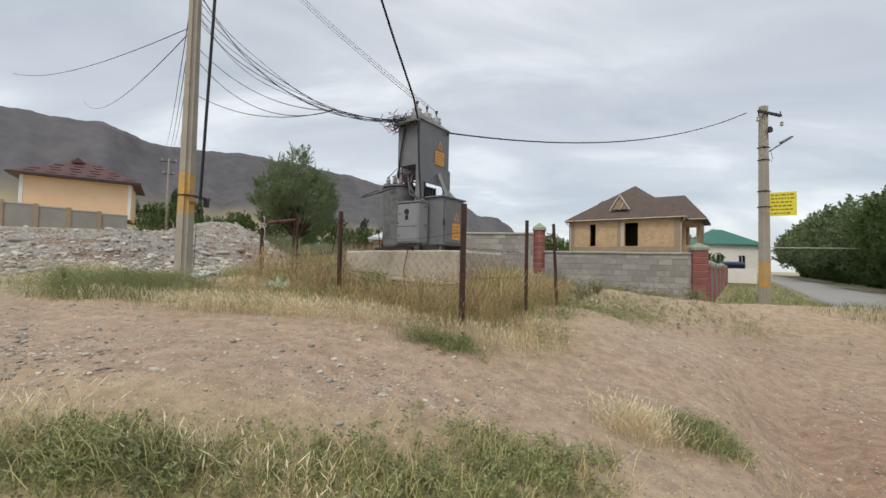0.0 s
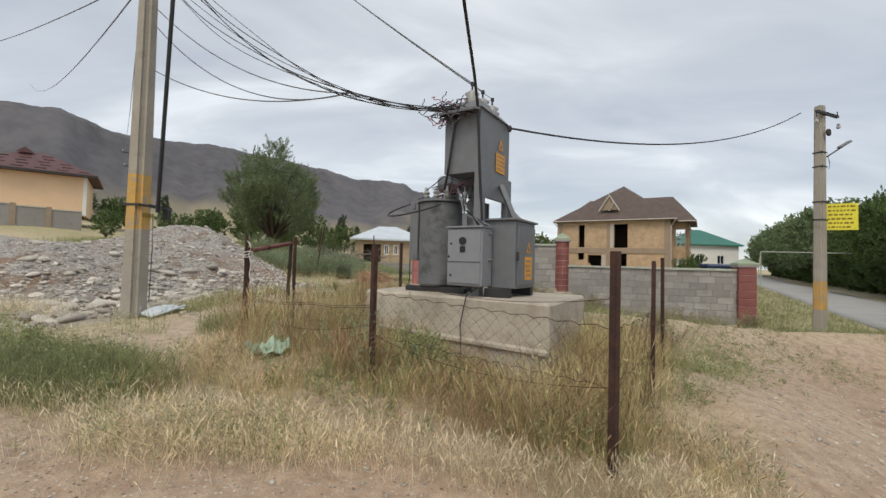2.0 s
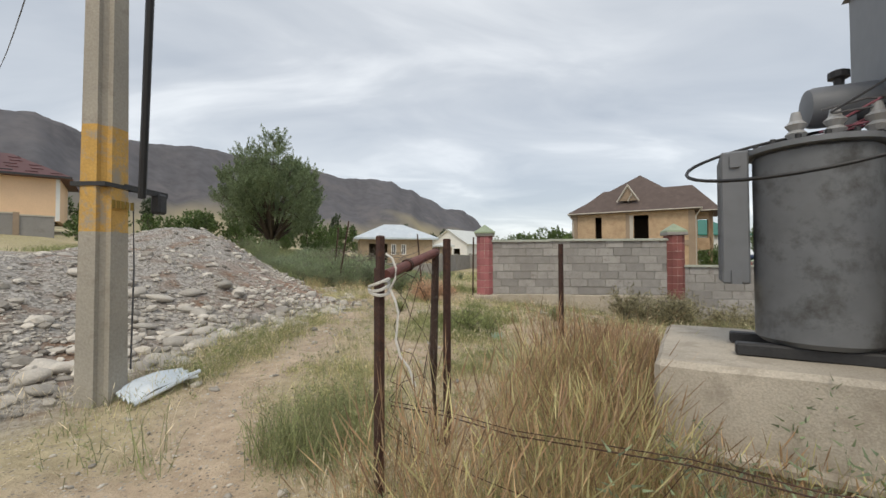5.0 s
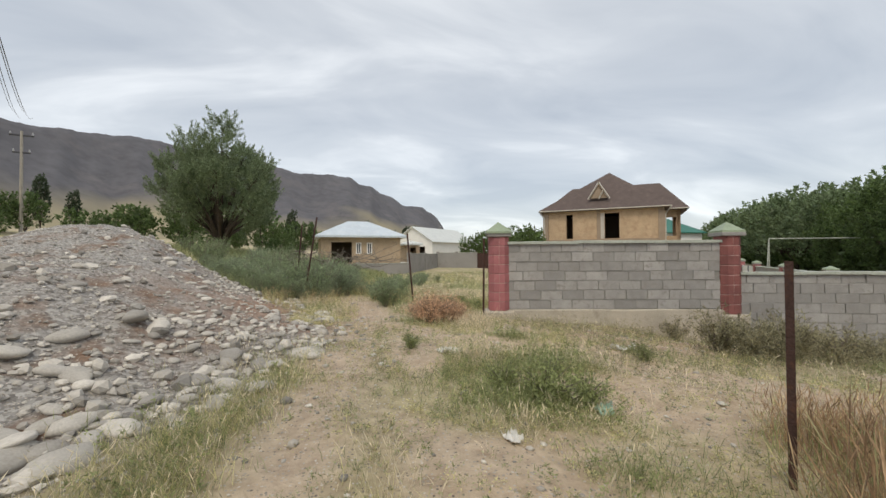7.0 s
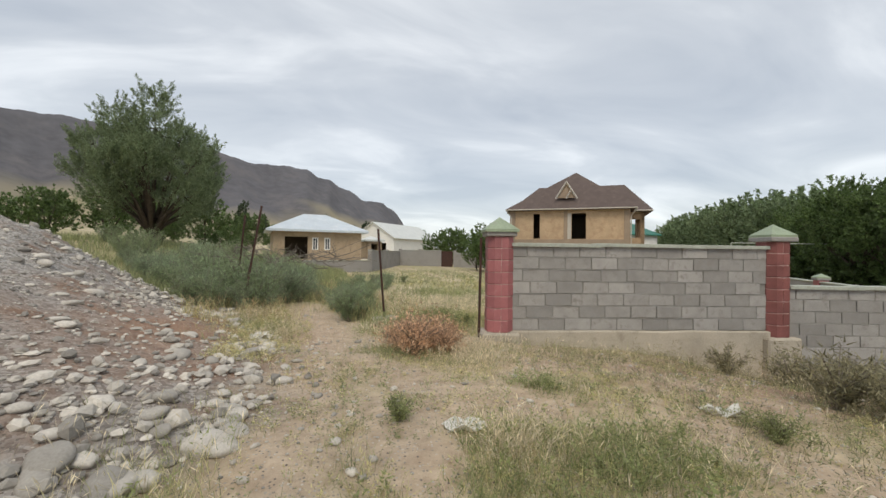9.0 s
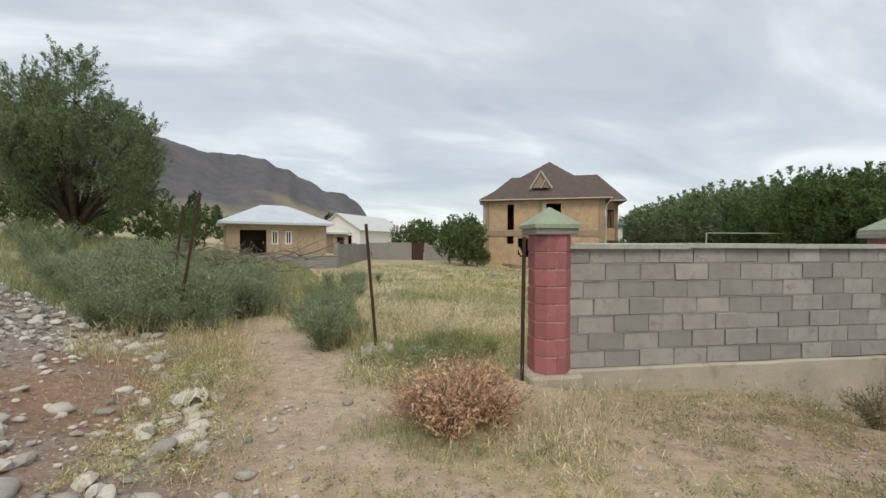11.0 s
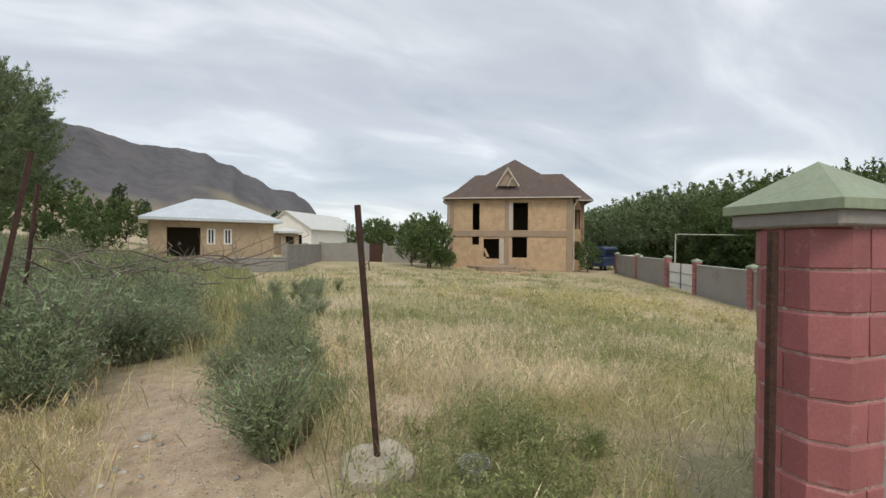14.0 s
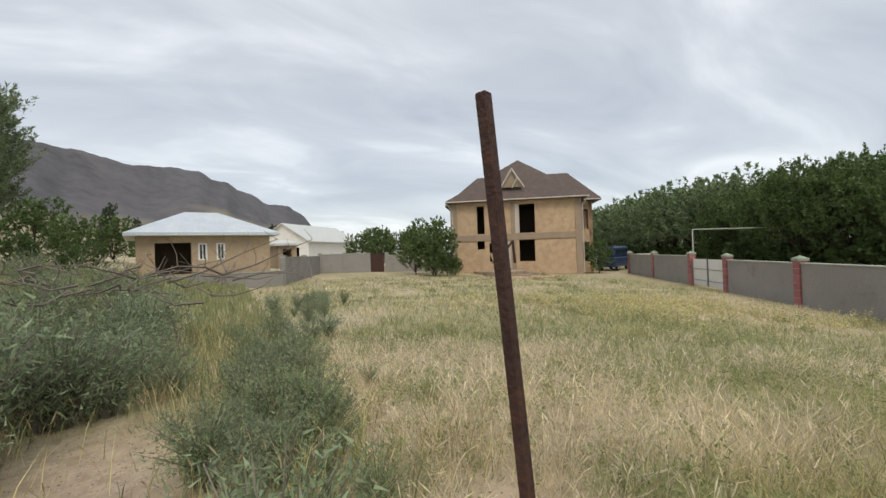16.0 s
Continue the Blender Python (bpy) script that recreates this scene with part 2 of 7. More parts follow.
# ---- mesh helpers ----
def part(name, bm, mat, parent=None, label="", m=None, smooth=False):
    """Links a bmesh as one mesh object, under parent if given, at pose m in the parent's space."""
    me = bpy.data.meshes.new(name)
    if m is not None:
        bm.transform(m)
    bm.normal_update()
    bm.to_mesh(me)
    bm.free()
    if smooth:
        me.polygons.foreach_set("use_smooth", [True] * len(me.polygons))
    me.materials.append(mat)
    ob = new(name, me)
    if parent is not None:
        ob.parent = parent
    if label:
        ob["label"] = label
    return ob


def thing(name, label, category, m=None, group="", kind=""):
    ob = new(name)
    ob.empty_display_size = 0.2
    if m is not None:
        ob.matrix_basis = m
    return tagged(ob, label, category, group, kind)


def box(w, d, h, m=None, bevel=0.0, base=True):
    """A box centred in x and y, standing on z = 0 (base) or centred."""
    bm = bmesh.new()
    bmesh.ops.create_cube(bm, size=1)
    bmesh.ops.scale(bm, vec=(w, d, h), verts=bm.verts)
    if base:
        bmesh.ops.translate(bm, vec=(0, 0, h / 2), verts=bm.verts)
    if bevel:
        bmesh.ops.bevel(bm, geom=bm.edges[:], offset=bevel, segments=1, affect="EDGES")
    if m is not None:
        bm.transform(m)
    return bm


def lathe(profile, n=16, m=None):
    """Turned solid from (radius, z) pairs."""
    bm = bmesh.new()
    rings = []
    for r, z in profile:
        rings.append([bm.verts.new((r * math.cos(2 * math.pi * k / n), r * math.sin(2 * math.pi * k / n), z)) for k in range(n)])
    for a, b in zip(rings, rings[1:]):
        for k in range(n):
            bm.faces.new((a[k], a[(k + 1) % n], b[(k + 1) % n], b[k]))
    bm.faces.new(rings[0][::-1])
    bm.faces.new(rings[-1])
    if m is not None:
        bm.transform(m)
    return bm


def tube(points, r, n=6, taper=None, bm=None):
    """A round bar swept along points."""
    bm = bm or bmesh.new()
    pts = [Vector(p) for p in points]
    rings = []
    for i, p in enumerate(pts):
        d = (pts[min(i + 1, len(pts) - 1)] - pts[max(i - 1, 0)]).normalized()
        q = d.to_track_quat("Z", "Y")
        rad = r if taper is None else r + (taper - r) * i / max(1, len(pts) - 1)
        rings.append([bm.verts.new(p + q @ Vector((rad * math.cos(2 * math.pi * k / n), rad * math.sin(2 * math.pi * k / n), 0))) for k in range(n)])
    for a, b in zip(rings, rings[1:]):
        for k in range(n):
            bm.faces.new((a[k], a[(k + 1) % n], b[(k + 1) % n], b[k]))
    bm.faces.new(rings[0][::-1])
    bm.faces.new(rings[-1])
    return bm


def sag(a, b, drop, n=16):
    a, b = Vector(a), Vector(b)
    return [a.lerp(b, i / n) - Vector((0, 0, 4 * drop * (i / n) * (1 - i / n))) for i in range(n + 1)]


def join(*bms):
    out = bmesh.new()
    for b in bms:
        me = bpy.data.meshes.new("tmp")
        b.to_mesh(me)
        b.free()
        out.from_mesh(me)
        bpy.data.meshes.remove(me)
    return out


def prism(poly, z0, z1):
    """Upright prism over a plan polygon."""
    bm = bmesh.new()
    lo = [bm.verts.new((x, y, z0)) for x, y in poly]
    hi = [bm.verts.new((x, y, z1)) for x, y in poly]
    n = len(poly)
    bm.faces.new(lo[::-1])
    bm.faces.new(hi)
    for k in range(n):
        bm.faces.new((lo[k], lo[(k + 1) % n], hi[(k + 1) % n], hi[k]))
    return bm


def step(a, b, x):
    t = np.clip((x - a) / (b - a), 0, 1)
    return t * t * (3 - 2 * t)


def wave(x, y, s, seed=0):
    """Cheap smooth noise on arrays, about -1 to 1."""
    x, y = x / s + seed * 1.7, y / s - seed * 2.3
    return (np.sin(x * 2.1 + 1.3 * np.sin(y * 1.7 + seed)) + np.sin(y * 2.6 + 1.1 * np.sin(x * 1.4 - seed)) + np.sin((x + y) * 3.7 + np.sin(x * 2.9 - y))) / 3


# ---- the lie of the land ----
def toe(y):
    """Foot of the rubble bank, x for each y."""
    return np.interp(y, [8, 11, 12.2, 13.3, 15, 16.6, 17.8, 19.3, 20.5, 25, 32, 45], [-6.0, -5.65, -4.95, -4.5, -4.3, -4.6, -4.95, -5.6, -6.1, -8.6, -13, -20])


def bank(x, y):
    t = toe(y) + 0.25 * wave(x, y, 1.1, 3)
    return step(0, 4.2, t - x) * step(6.6, 11.5, y - 0.12 * (-6 - x)) * (1 - step(24, 34, y))


def height(x, y):
    x, y = np.asarray(x, float), np.asarray(y, float)
    base = np.interp(y, [-40, -3, 0, 1.5, 2.5, 4.8, 7, 10, 12.6, 15, 17, 25, 45, 60, 200], [-1.0, -0.35, 0.35, 0.9, 1.05, 1.12, 1.22, 1.34, 1.46, 1.48, 1.42, 1.25, 0.95, 1.3, 2.0])
    u = (x - 2.3) * 0.88 - (y - 2.75) * 0.47
    s1 = step(-4.5, 2.2, u) * (1 - step(9, 15, y))
    xf = 8.5 + np.maximum(y - 13.7, 0) * 0.71
    s2 = step(0, 1, (x + 1.5) / (xf + 1.5)) * step(9, 15, y)
    s = np.maximum(s1, s2)
    low = np.interp(y, [-40, 0, 15, 25, 45, 200], [-1.0, 0.0, 0.15, 0.2, 0.35, 2.0])
    z = base * (1 - s) + low * s
    hill = np.minimum(np.maximum(0, -x - 2), 13) * 0.17 * step(20, 37, y)
    plateau = 0.1 * np.maximum(0, -x - 15) * step(5, 14, y) + 1.65 * step(30, 42, y) * step(20, 34, -x)
    z = z + np.minimum(np.maximum(hill, plateau), 6.5)
    b = bank(x, y)
    z = z + 1.05 * b + 1.15 * np.exp(-((x + 11.1) ** 2 + (y - 20.4) ** 2) / (2 * 1.9 ** 2)) * (1 - step(24, 34, y))
    near = np.exp(-((x + 3) ** 2 + (y - 9) ** 2) / 900)
    rough = 0.035 * wave(x, y, 0.9, 1) + 0.02 * wave(x, y, 0.35, 2) + 0.06 * b * wave(x, y, 0.55, 5) + 0.03 * b * wave(x, y, 0.2, 6)
    # dirt mound and small gully beside the enclosure
    z = z + 0.22 * np.exp(-((x - 2.6) ** 2 / 0.8 + (y - 6.2) ** 2 / 2.0)) - 0.25 * np.exp(-((u - 0.6) / 0.45) ** 2) * step(0.5, 2, y) * (1 - step(4.5, 7, y))
    z = z - 0.2 * step(-0.25, 0.25, u + 0.18 * wave(x, y, 0.7, 21) + 0.06 * wave(x, y, 0.25, 22)) * step(0.5, 2, y) * (1 - step(5.5, 8.5, y)) + 0.022 * step(-0.4, 0.3, u) * wave(x, y, 0.42, 23) * step(0.5, 2, y) * (1 - step(6, 9, y))
    z = z - (0.11 + 0.1 * step(1.5, 2.5, x)) * step(-1.9, -0.7, x) * (1 - step(4, 6, x)) * step(13.7, 15.2, y + 0.22 * x) * (1 - step(16.4, 17.6, y + 0.22 * x))
    z = z - 0.2 * np.exp(-((x - 0.25) ** 2 / 0.5 + (y - 5.75) ** 2 / 0.35))
    return z + rough * near


def ground_z(x, y):
    return float(height(x, y))


def lush(x, y):
    """Where the grass stays green rather than drying to straw: 0 to 1."""
    blob = lambda a, b, r: np.exp(-((x - a) ** 2 + (y - b) ** 2) / (r * r))
    return step(0.32, 0.62, 0.56 + 0.5 * wave(x, y, 2.1, 2) + 0.35 * wave(x, y, 0.75, 5) + 0.6 * blob(2.2, 18.6, 1.9) + 0.6 * blob(2.3, 25.4, 2) + 0.4 * blob(7, 22, 2.5) - 0.7 * blob(-0.7, 21.2, 2) - 0.6 * blob(12.5, 26.2, 3.5))


def green(x, y):
    """Where green grows: 0 to 1."""
    g = 0.45 + 0.55 * wave(x, y, 1.6, 7)
    patch = np.exp(-((x + 4.5) ** 2 / 1.0 + (y - 6.0) ** 2 / 0.25)) + np.exp(-((x + 0.4) ** 2 / 2.5 + (y - 2.0 - 0.25 * (x + 0.4)) ** 2 / 0.06)) + np.exp(-((x + 4.4) ** 2 / 1.2 + (y - 10.5) ** 2 / 4))
    d, s = (x - 8.5) * 0.815 - (y - 13.76) * 0.579, (x - 8.5) * 0.579 + (y - 13.76) * 0.815
    verge = step(0, 0.6, d) * (1 - step(4, 5, d)) * step(-1.2, 1.0, s)
    inside = step(16.4, 16.9, y + 0.24 * (x + 1.13)) * (1 - verge)
    return np.clip((0.6 * g + 0.9 * patch) * (1 - inside) + inside * (0.12 + 0.8 * lush(x, y)) + verge, 0, 1)


def bare(x, y):
    """Trodden earth: 0 to 1."""
    track = step(2.0, 2.9, y) * (1 - step(3.9, 4.9, y + 0.35 * wave(x, y, 0.8, 9) + 0.25 * np.minimum(x, 1) - 0.5 * step(1, 3, x)))
    u = (x - 2.3) * 0.88 - (y - 2.75) * 0.47
    right = step(-2.1, -1.2, u - 0.25 * wave(x, y, 0.8, 4)) * (1 - step(11, 13.3, y + 0.3 * wave(x, y, 0.8, 35))) * (1 - step(6, 10, u))
    px = np.interp(y, [4.5, 7.15, 9.1, 11.3, 15.5, 17, 20, 22], [-4.1, -3.95, -4.7, -4.25, -3.95, -3.83, -4.2, -4.6])
    path = np.exp(-((x - px + 0.12 * wave(x, y, 0.7, 8)) / (0.52 + 0.22 * step(13, 16, y))) ** 2) * step(4.5, 6, y) * (1 - step(21, 23, y))
    slope = np.exp(-((y - (15.6 - 0.18 * (x + 1)) + 1.3) ** 2) / 0.5) * step(-1, 0.5, x) * (1 - step(3.5, 5, x))
    spot = np.exp(-((x - 2.7) ** 2 / 1.4 + (y - 6.2) ** 2 / 2.5)) + np.exp(-((x + 4.6) ** 2 / 0.7 + (y - 7.6) ** 2 / 0.3)) + np.exp(-((x + 2.1) ** 2 / 0.2 + (y - 19.1) ** 2 / 0.2))
    worn = step(-0.3, 0.3, wave(x, y, 1.15, 27) + 0.4 * wave(x, y, 0.4, 28)) * step(8.5, 10, y) * (1 - step(15.6, 16.2, y + 0.24 * (x + 1.13))) * step(-4.2, -3.4, x) * (1 - step(4, 6, x))
    foot = np.exp(-((y - (14.9 - 0.22 * (x + 1))) / 0.75) ** 2) * step(-2, -0.5, x) * (1 - step(4, 6, x))
    return np.clip(np.maximum.reduce([track, right, path * 0.95, slope * 0.8, spot, worn * 0.9, foot * 0.95]), 0, 1)


def axis(lo, hi, fine, a, b):
    """Grid lines: fine from a to b, wider and wider outside."""
    mid = list(np.arange(a, b, fine))
    out, s, v = [], fine, b
    while v < hi:
        out.append(v)
        s *= 1.16
        v += s
    left, s, v = [], fine, a
    while v > lo:
        s *= 1.16
        v -= s
        left.append(v)
    return np.array(left[::-1] + mid + out + [hi])


def sheet(name, xs, ys, zf, mat):
    X, Y = np.meshgrid(xs, ys)
    Z = zf(X, Y)
    nx, ny = len(xs), len(ys)
    co = np.stack([X, Y, Z], -1).reshape(-1, 3)
    i = np.arange(nx * ny).reshape(ny, nx)
    f = np.stack([i[:-1, :-1], i[:-1, 1:], i[1:, 1:], i[1:, :-1]], -1).reshape(-1, 4)
    return raw(name, co, f, mat), X, Y


def raw(name, co, faces, mat, smooth=True):
    """Mesh object from arrays of corners and equal-sided faces."""
    co, faces = np.asarray(co, np.float32), np.asarray(faces, np.int32)
    me = bpy.data.meshes.new(name)
    k = faces.shape[1]
    me.vertices.add(len(co))
    me.vertices.foreach_set("co", co.ravel())
    me.loops.add(faces.size)
    me.loops.foreach_set("vertex_index", faces.ravel())
    me.polygons.add(len(faces))
    me.polygons.foreach_set("loop_start", np.arange(len(faces), dtype=np.int32) * k)
    me.polygons.foreach_set("loop_total", np.full(len(faces), k, np.int32))
    me.polygons.foreach_set("use_smooth", np.full(len(faces), smooth))
    me.update(calc_edges=True)
    me.materials.append(mat)
    return new(name, me)


def ground_material():
    m = bpy.data.materials.new("earth_and_gravel")
    m.use_nodes = True
    n, l = m.node_tree.nodes, m.node_tree.links
    b = n["Principled BSDF"]
    b.inputs["Roughness"].default_value = 0.95
    geo = n.new("ShaderNodeNewGeometry")
    at = n.new("ShaderNodeAttribute")
    at.attribute_name = "zone"
    sep = n.new("ShaderNodeSeparateColor")
    l.new(at.outputs["Color"], sep.inputs[0])

    def noise_at(scale, detail=5, rough=0.6):
        t = n.new("ShaderNodeTexNoise")
        t.inputs["Scale"].default_value, t.inputs["Detail"].default_value, t.inputs["Roughness"].default_value = scale, detail, rough
        l.new(geo.outputs["Position"], t.inputs["Vector"])
        return t.outputs["Fac"]

    def ramp(src, a, ca, c, cc):
        r = n.new("ShaderNodeValToRGB")
        r.color_ramp.elements[0].position, r.color_ramp.elements[0].color = a, (*ca, 1)
        r.color_ramp.elements[1].position, r.color_ramp.elements[1].color = c, (*cc, 1)
        l.new(src, r.inputs[0])
        return r.outputs[0]

    def mix(f, a, c):
        x = n.new("ShaderNodeMixRGB")
        l.new(f, x.inputs[0])
        l.new(a, x.inputs[1])
        l.new(c, x.inputs[2])
        return x.outputs[0]

    n1, n2, n3 = noise_at(0.9), noise_at(7, 8, 0.64), noise_at(55, 3)
    patch = n.new("ShaderNodeMapRange")
    patch.inputs["From Min"].default_value, patch.inputs["From Max"].default_value = 0.42, 0.62
    l.new(n1, patch.inputs["Value"])
    earth = mix(patch.outputs[0], ramp(n2, 0.3, (0.41, 0.30, 0.21), 0.7, (0.66, 0.525, 0.385)), ramp(n2, 0.3, (0.38, 0.285, 0.205), 0.7, (0.63, 0.505, 0.38)))
    litter = ramp(n2, 0.28, (0.40, 0.315, 0.205), 0.72, (0.68, 0.56, 0.385))
    turf = ramp(n2, 0.28, (0.27, 0.24, 0.125), 0.72, (0.49, 0.435, 0.24))
    vor = n.new("ShaderNodeTexVoronoi")
    vor.inputs["Scale"].default_value = 28
    l.new(geo.outputs["Position"], vor.inputs["Vector"])
    vsep = n.new("ShaderNodeSeparateColor")
    l.new(vor.outputs["Color"], vsep.inputs[0])
    gravel = ramp(vsep.outputs[0], 0.0, (0.17, 0.155, 0.14), 1.0, (0.50, 0.475, 0.44))
    brown = ramp(n2, 0.35, (0.15, 0.095, 0.065), 0.65, (0.30, 0.20, 0.14))
    gm = n.new("ShaderNodeMapRange")
    gm.inputs["From Min"].default_value, gm.inputs["From Max"].default_value = 0.5, 0.64
    l.new(noise_at(1.4, 6), gm.inputs["Value"])
    gravel = mix(gm.outputs[0], gravel, brown)
    c = mix(sep.outputs[1], litter, turf)
    c = mix(sep.outputs[2], c, earth)
    c = mix(sep.outputs[0], c, gravel)
    c = mix(at.outputs["Alpha"], c, ramp(n2, 0.3, (0.21, 0.115, 0.072), 0.7, (0.42, 0.265, 0.175)))
    fleck = n.new("ShaderNodeTexVoronoi")
    fleck.inputs["Scale"].default_value = 38
    l.new(geo.outputs["Position"], fleck.inputs["Vector"])
    fsep = n.new("ShaderNodeSeparateColor")
    l.new(fleck.outputs["Color"], fsep.inputs[0])
    pick = n.new("ShaderNodeMath")
    pick.operation, pick.inputs[1].default_value = "GREATER_THAN", 0.5
    l.new(fsep.outputs[1], pick.inputs[0])
    near = n.new("ShaderNodeMath")
    near.operation, near.inputs[1].default_value = "LESS_THAN", 0.33
    l.new(fleck.outputs["Distance"], near.inputs[0])
    both = n.new("ShaderNodeMath")
    both.operation = "MULTIPLY"
    l.new(pick.outputs[0], both.inputs[0])
    l.new(near.outputs[0], both.inputs[1])
    c = mix(both.outputs[0], c, ramp(fsep.outputs[0], 0.0, (0.14, 0.115, 0.09), 1.0, (0.62, 0.56, 0.48)))
    l.new(c, b.inputs["Base Color"])
    h = n.new("ShaderNodeMath")
    h.operation = "MULTIPLY_ADD"
    h.inputs[1].default_value = 0.35
    l.new(n3, h.inputs[0])
    l.new(n2, h.inputs[2])
    bp = n.new("ShaderNodeBump")
    bp.inputs["Strength"].default_value, bp.inputs["Distance"].default_value = 0.85, 0.06
    l.new(h.outputs[0], bp.inputs["Height"])
    l.new(bp.outputs[0], b.inputs["Normal"])
    return m


ground, GX, GY = sheet("ground", axis(-2500, 2500, 0.14, -11, 7.5), axis(-2500, 4000, 0.14, 0.2, 21), height, ground_material())
zone = ground.data.color_attributes.new("zone", "FLOAT_COLOR", "POINT")
zb = np.clip(step(-0.35, 0.35, toe(GY) + 0.3 * wave(GX, GY, 0.8, 3) - GX) * step(6.6, 9, GY - 0.12 * (-6 - GX)) * (1 - step(22, 30, GY)), 0, 1)
soil = np.clip(1.6 * np.exp(-((GX + 5.8) ** 2 / 2.2 + (GY - 17.2) ** 2 / 8)) * (0.65 + 0.35 * wave(GX, GY, 0.8, 31)) + 0.95 * np.exp(-((GX - 1.6) ** 2 / 7 + (GY - 13.9) ** 2 / 2.2)) * (0.65 + 0.45 * wave(GX, GY, 0.7, 33)), 0, 1)
gully = (GX - 2.3) * 0.88 - (GY - 2.75) * 0.47
soil = np.clip(soil + 0.5 * np.exp(-((GX + 0.2) ** 2 / 5 + (GY - 7.2) ** 2 / 5)) + 0.32 * (1 - step(4.5, 7, GY)) + 0.4 * np.exp(-((GX - 4.2) ** 2 / 5 + (GY - 9.2) ** 2 / 5)) + 0.36 * step(-0.3, 0.9, gully + 0.3 * wave(GX, GY, 0.6, 37)) * (1 - step(7, 10, gully)) * (1 - step(10, 13, GY)), 0, 1)
zone.data.foreach_set("color", np.stack([zb, green(GX, GY), bare(GX, GY), soil], -1).astype(np.float32).ravel())
tagged(ground, "dry trodden earth with sparse dry grass and a rubble bank", "ground", kind="structure")

# ---- road, verge and mountains ----
E1, E2 = Vector((0.579, 0.815, 0)), Vector((0.815, -0.579, 0))
ALONG = math.degrees(math.atan2(E1.y, E1.x))
CORNER = Vector((8.5, 13.76, 0))


def road_strip(name, a0, a1, b0, b1, lift, mat, n=80):
    """A strip that follows the ground between two distances from the side fence."""
    bm = bmesh.new()
    rows = []
    for i in range(n + 1):
        s = a0 + (a1 - a0) * (i / n) ** 1.5
        rows.append([bm.verts.new((*(CORNER + E1 * s + E2 * (b0 + (b1 - b0) * k / 6)).xy, 0)) for k in range(7)])
    for r in rows:
        mid = ground_z(r[3].co.x, r[3].co.y)
        for k, v in enumerate(r):
            v.co.z = ground_z(v.co.x, v.co.y) * 0.5 + mid * 0.5 + lift + 0.04 * (1 - ((k - 3) / 3) ** 2)
    for a, b in zip(rows, rows[1:]):
        for k in range(6):
            bm.faces.new((a[k], a[k + 1], b[k + 1], b[k]))
    ext = bmesh.ops.extrude_face_region(bm, geom=bm.faces[:])
    bmesh.ops.translate(bm, vec=(0, 0, -0.12), verts=[v for v in ext["geom"] if isinstance(v, bmesh.types.BMVert)])
    bmesh.ops.recalc_face_normals(bm, faces=bm.faces)
    return part(name, bm, mat, smooth=True)


tagged(road_strip("road", -30, 400, 4.6, 9.6, 0.06, M_ASPHALT), "pale worn asphalt village road beside a grass verge", "road", kind="structure")


def mountain_material():
    # scrub colour lightened and turned bluish: distance haze painted into the base
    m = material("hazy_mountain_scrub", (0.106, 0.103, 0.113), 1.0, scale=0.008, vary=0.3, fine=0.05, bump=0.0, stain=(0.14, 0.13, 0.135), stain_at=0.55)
    n, l = m.node_tree.nodes, m.node_tree.links
    b = n["Principled BSDF"]
    geo = n.new("ShaderNodeNewGeometry")
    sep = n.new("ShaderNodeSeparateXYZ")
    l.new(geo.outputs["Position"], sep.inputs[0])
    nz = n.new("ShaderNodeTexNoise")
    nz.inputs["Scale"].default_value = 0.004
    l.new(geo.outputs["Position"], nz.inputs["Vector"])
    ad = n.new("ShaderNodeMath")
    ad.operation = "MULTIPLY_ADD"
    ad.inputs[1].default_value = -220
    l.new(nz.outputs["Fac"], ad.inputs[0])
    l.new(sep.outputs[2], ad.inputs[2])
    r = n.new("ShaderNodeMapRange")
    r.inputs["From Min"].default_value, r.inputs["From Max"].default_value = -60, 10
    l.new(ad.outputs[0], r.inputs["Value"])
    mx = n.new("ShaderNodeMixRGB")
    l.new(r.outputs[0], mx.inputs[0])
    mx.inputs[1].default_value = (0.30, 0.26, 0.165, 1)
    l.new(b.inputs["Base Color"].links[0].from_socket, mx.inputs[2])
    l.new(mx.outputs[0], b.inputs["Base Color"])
    return m


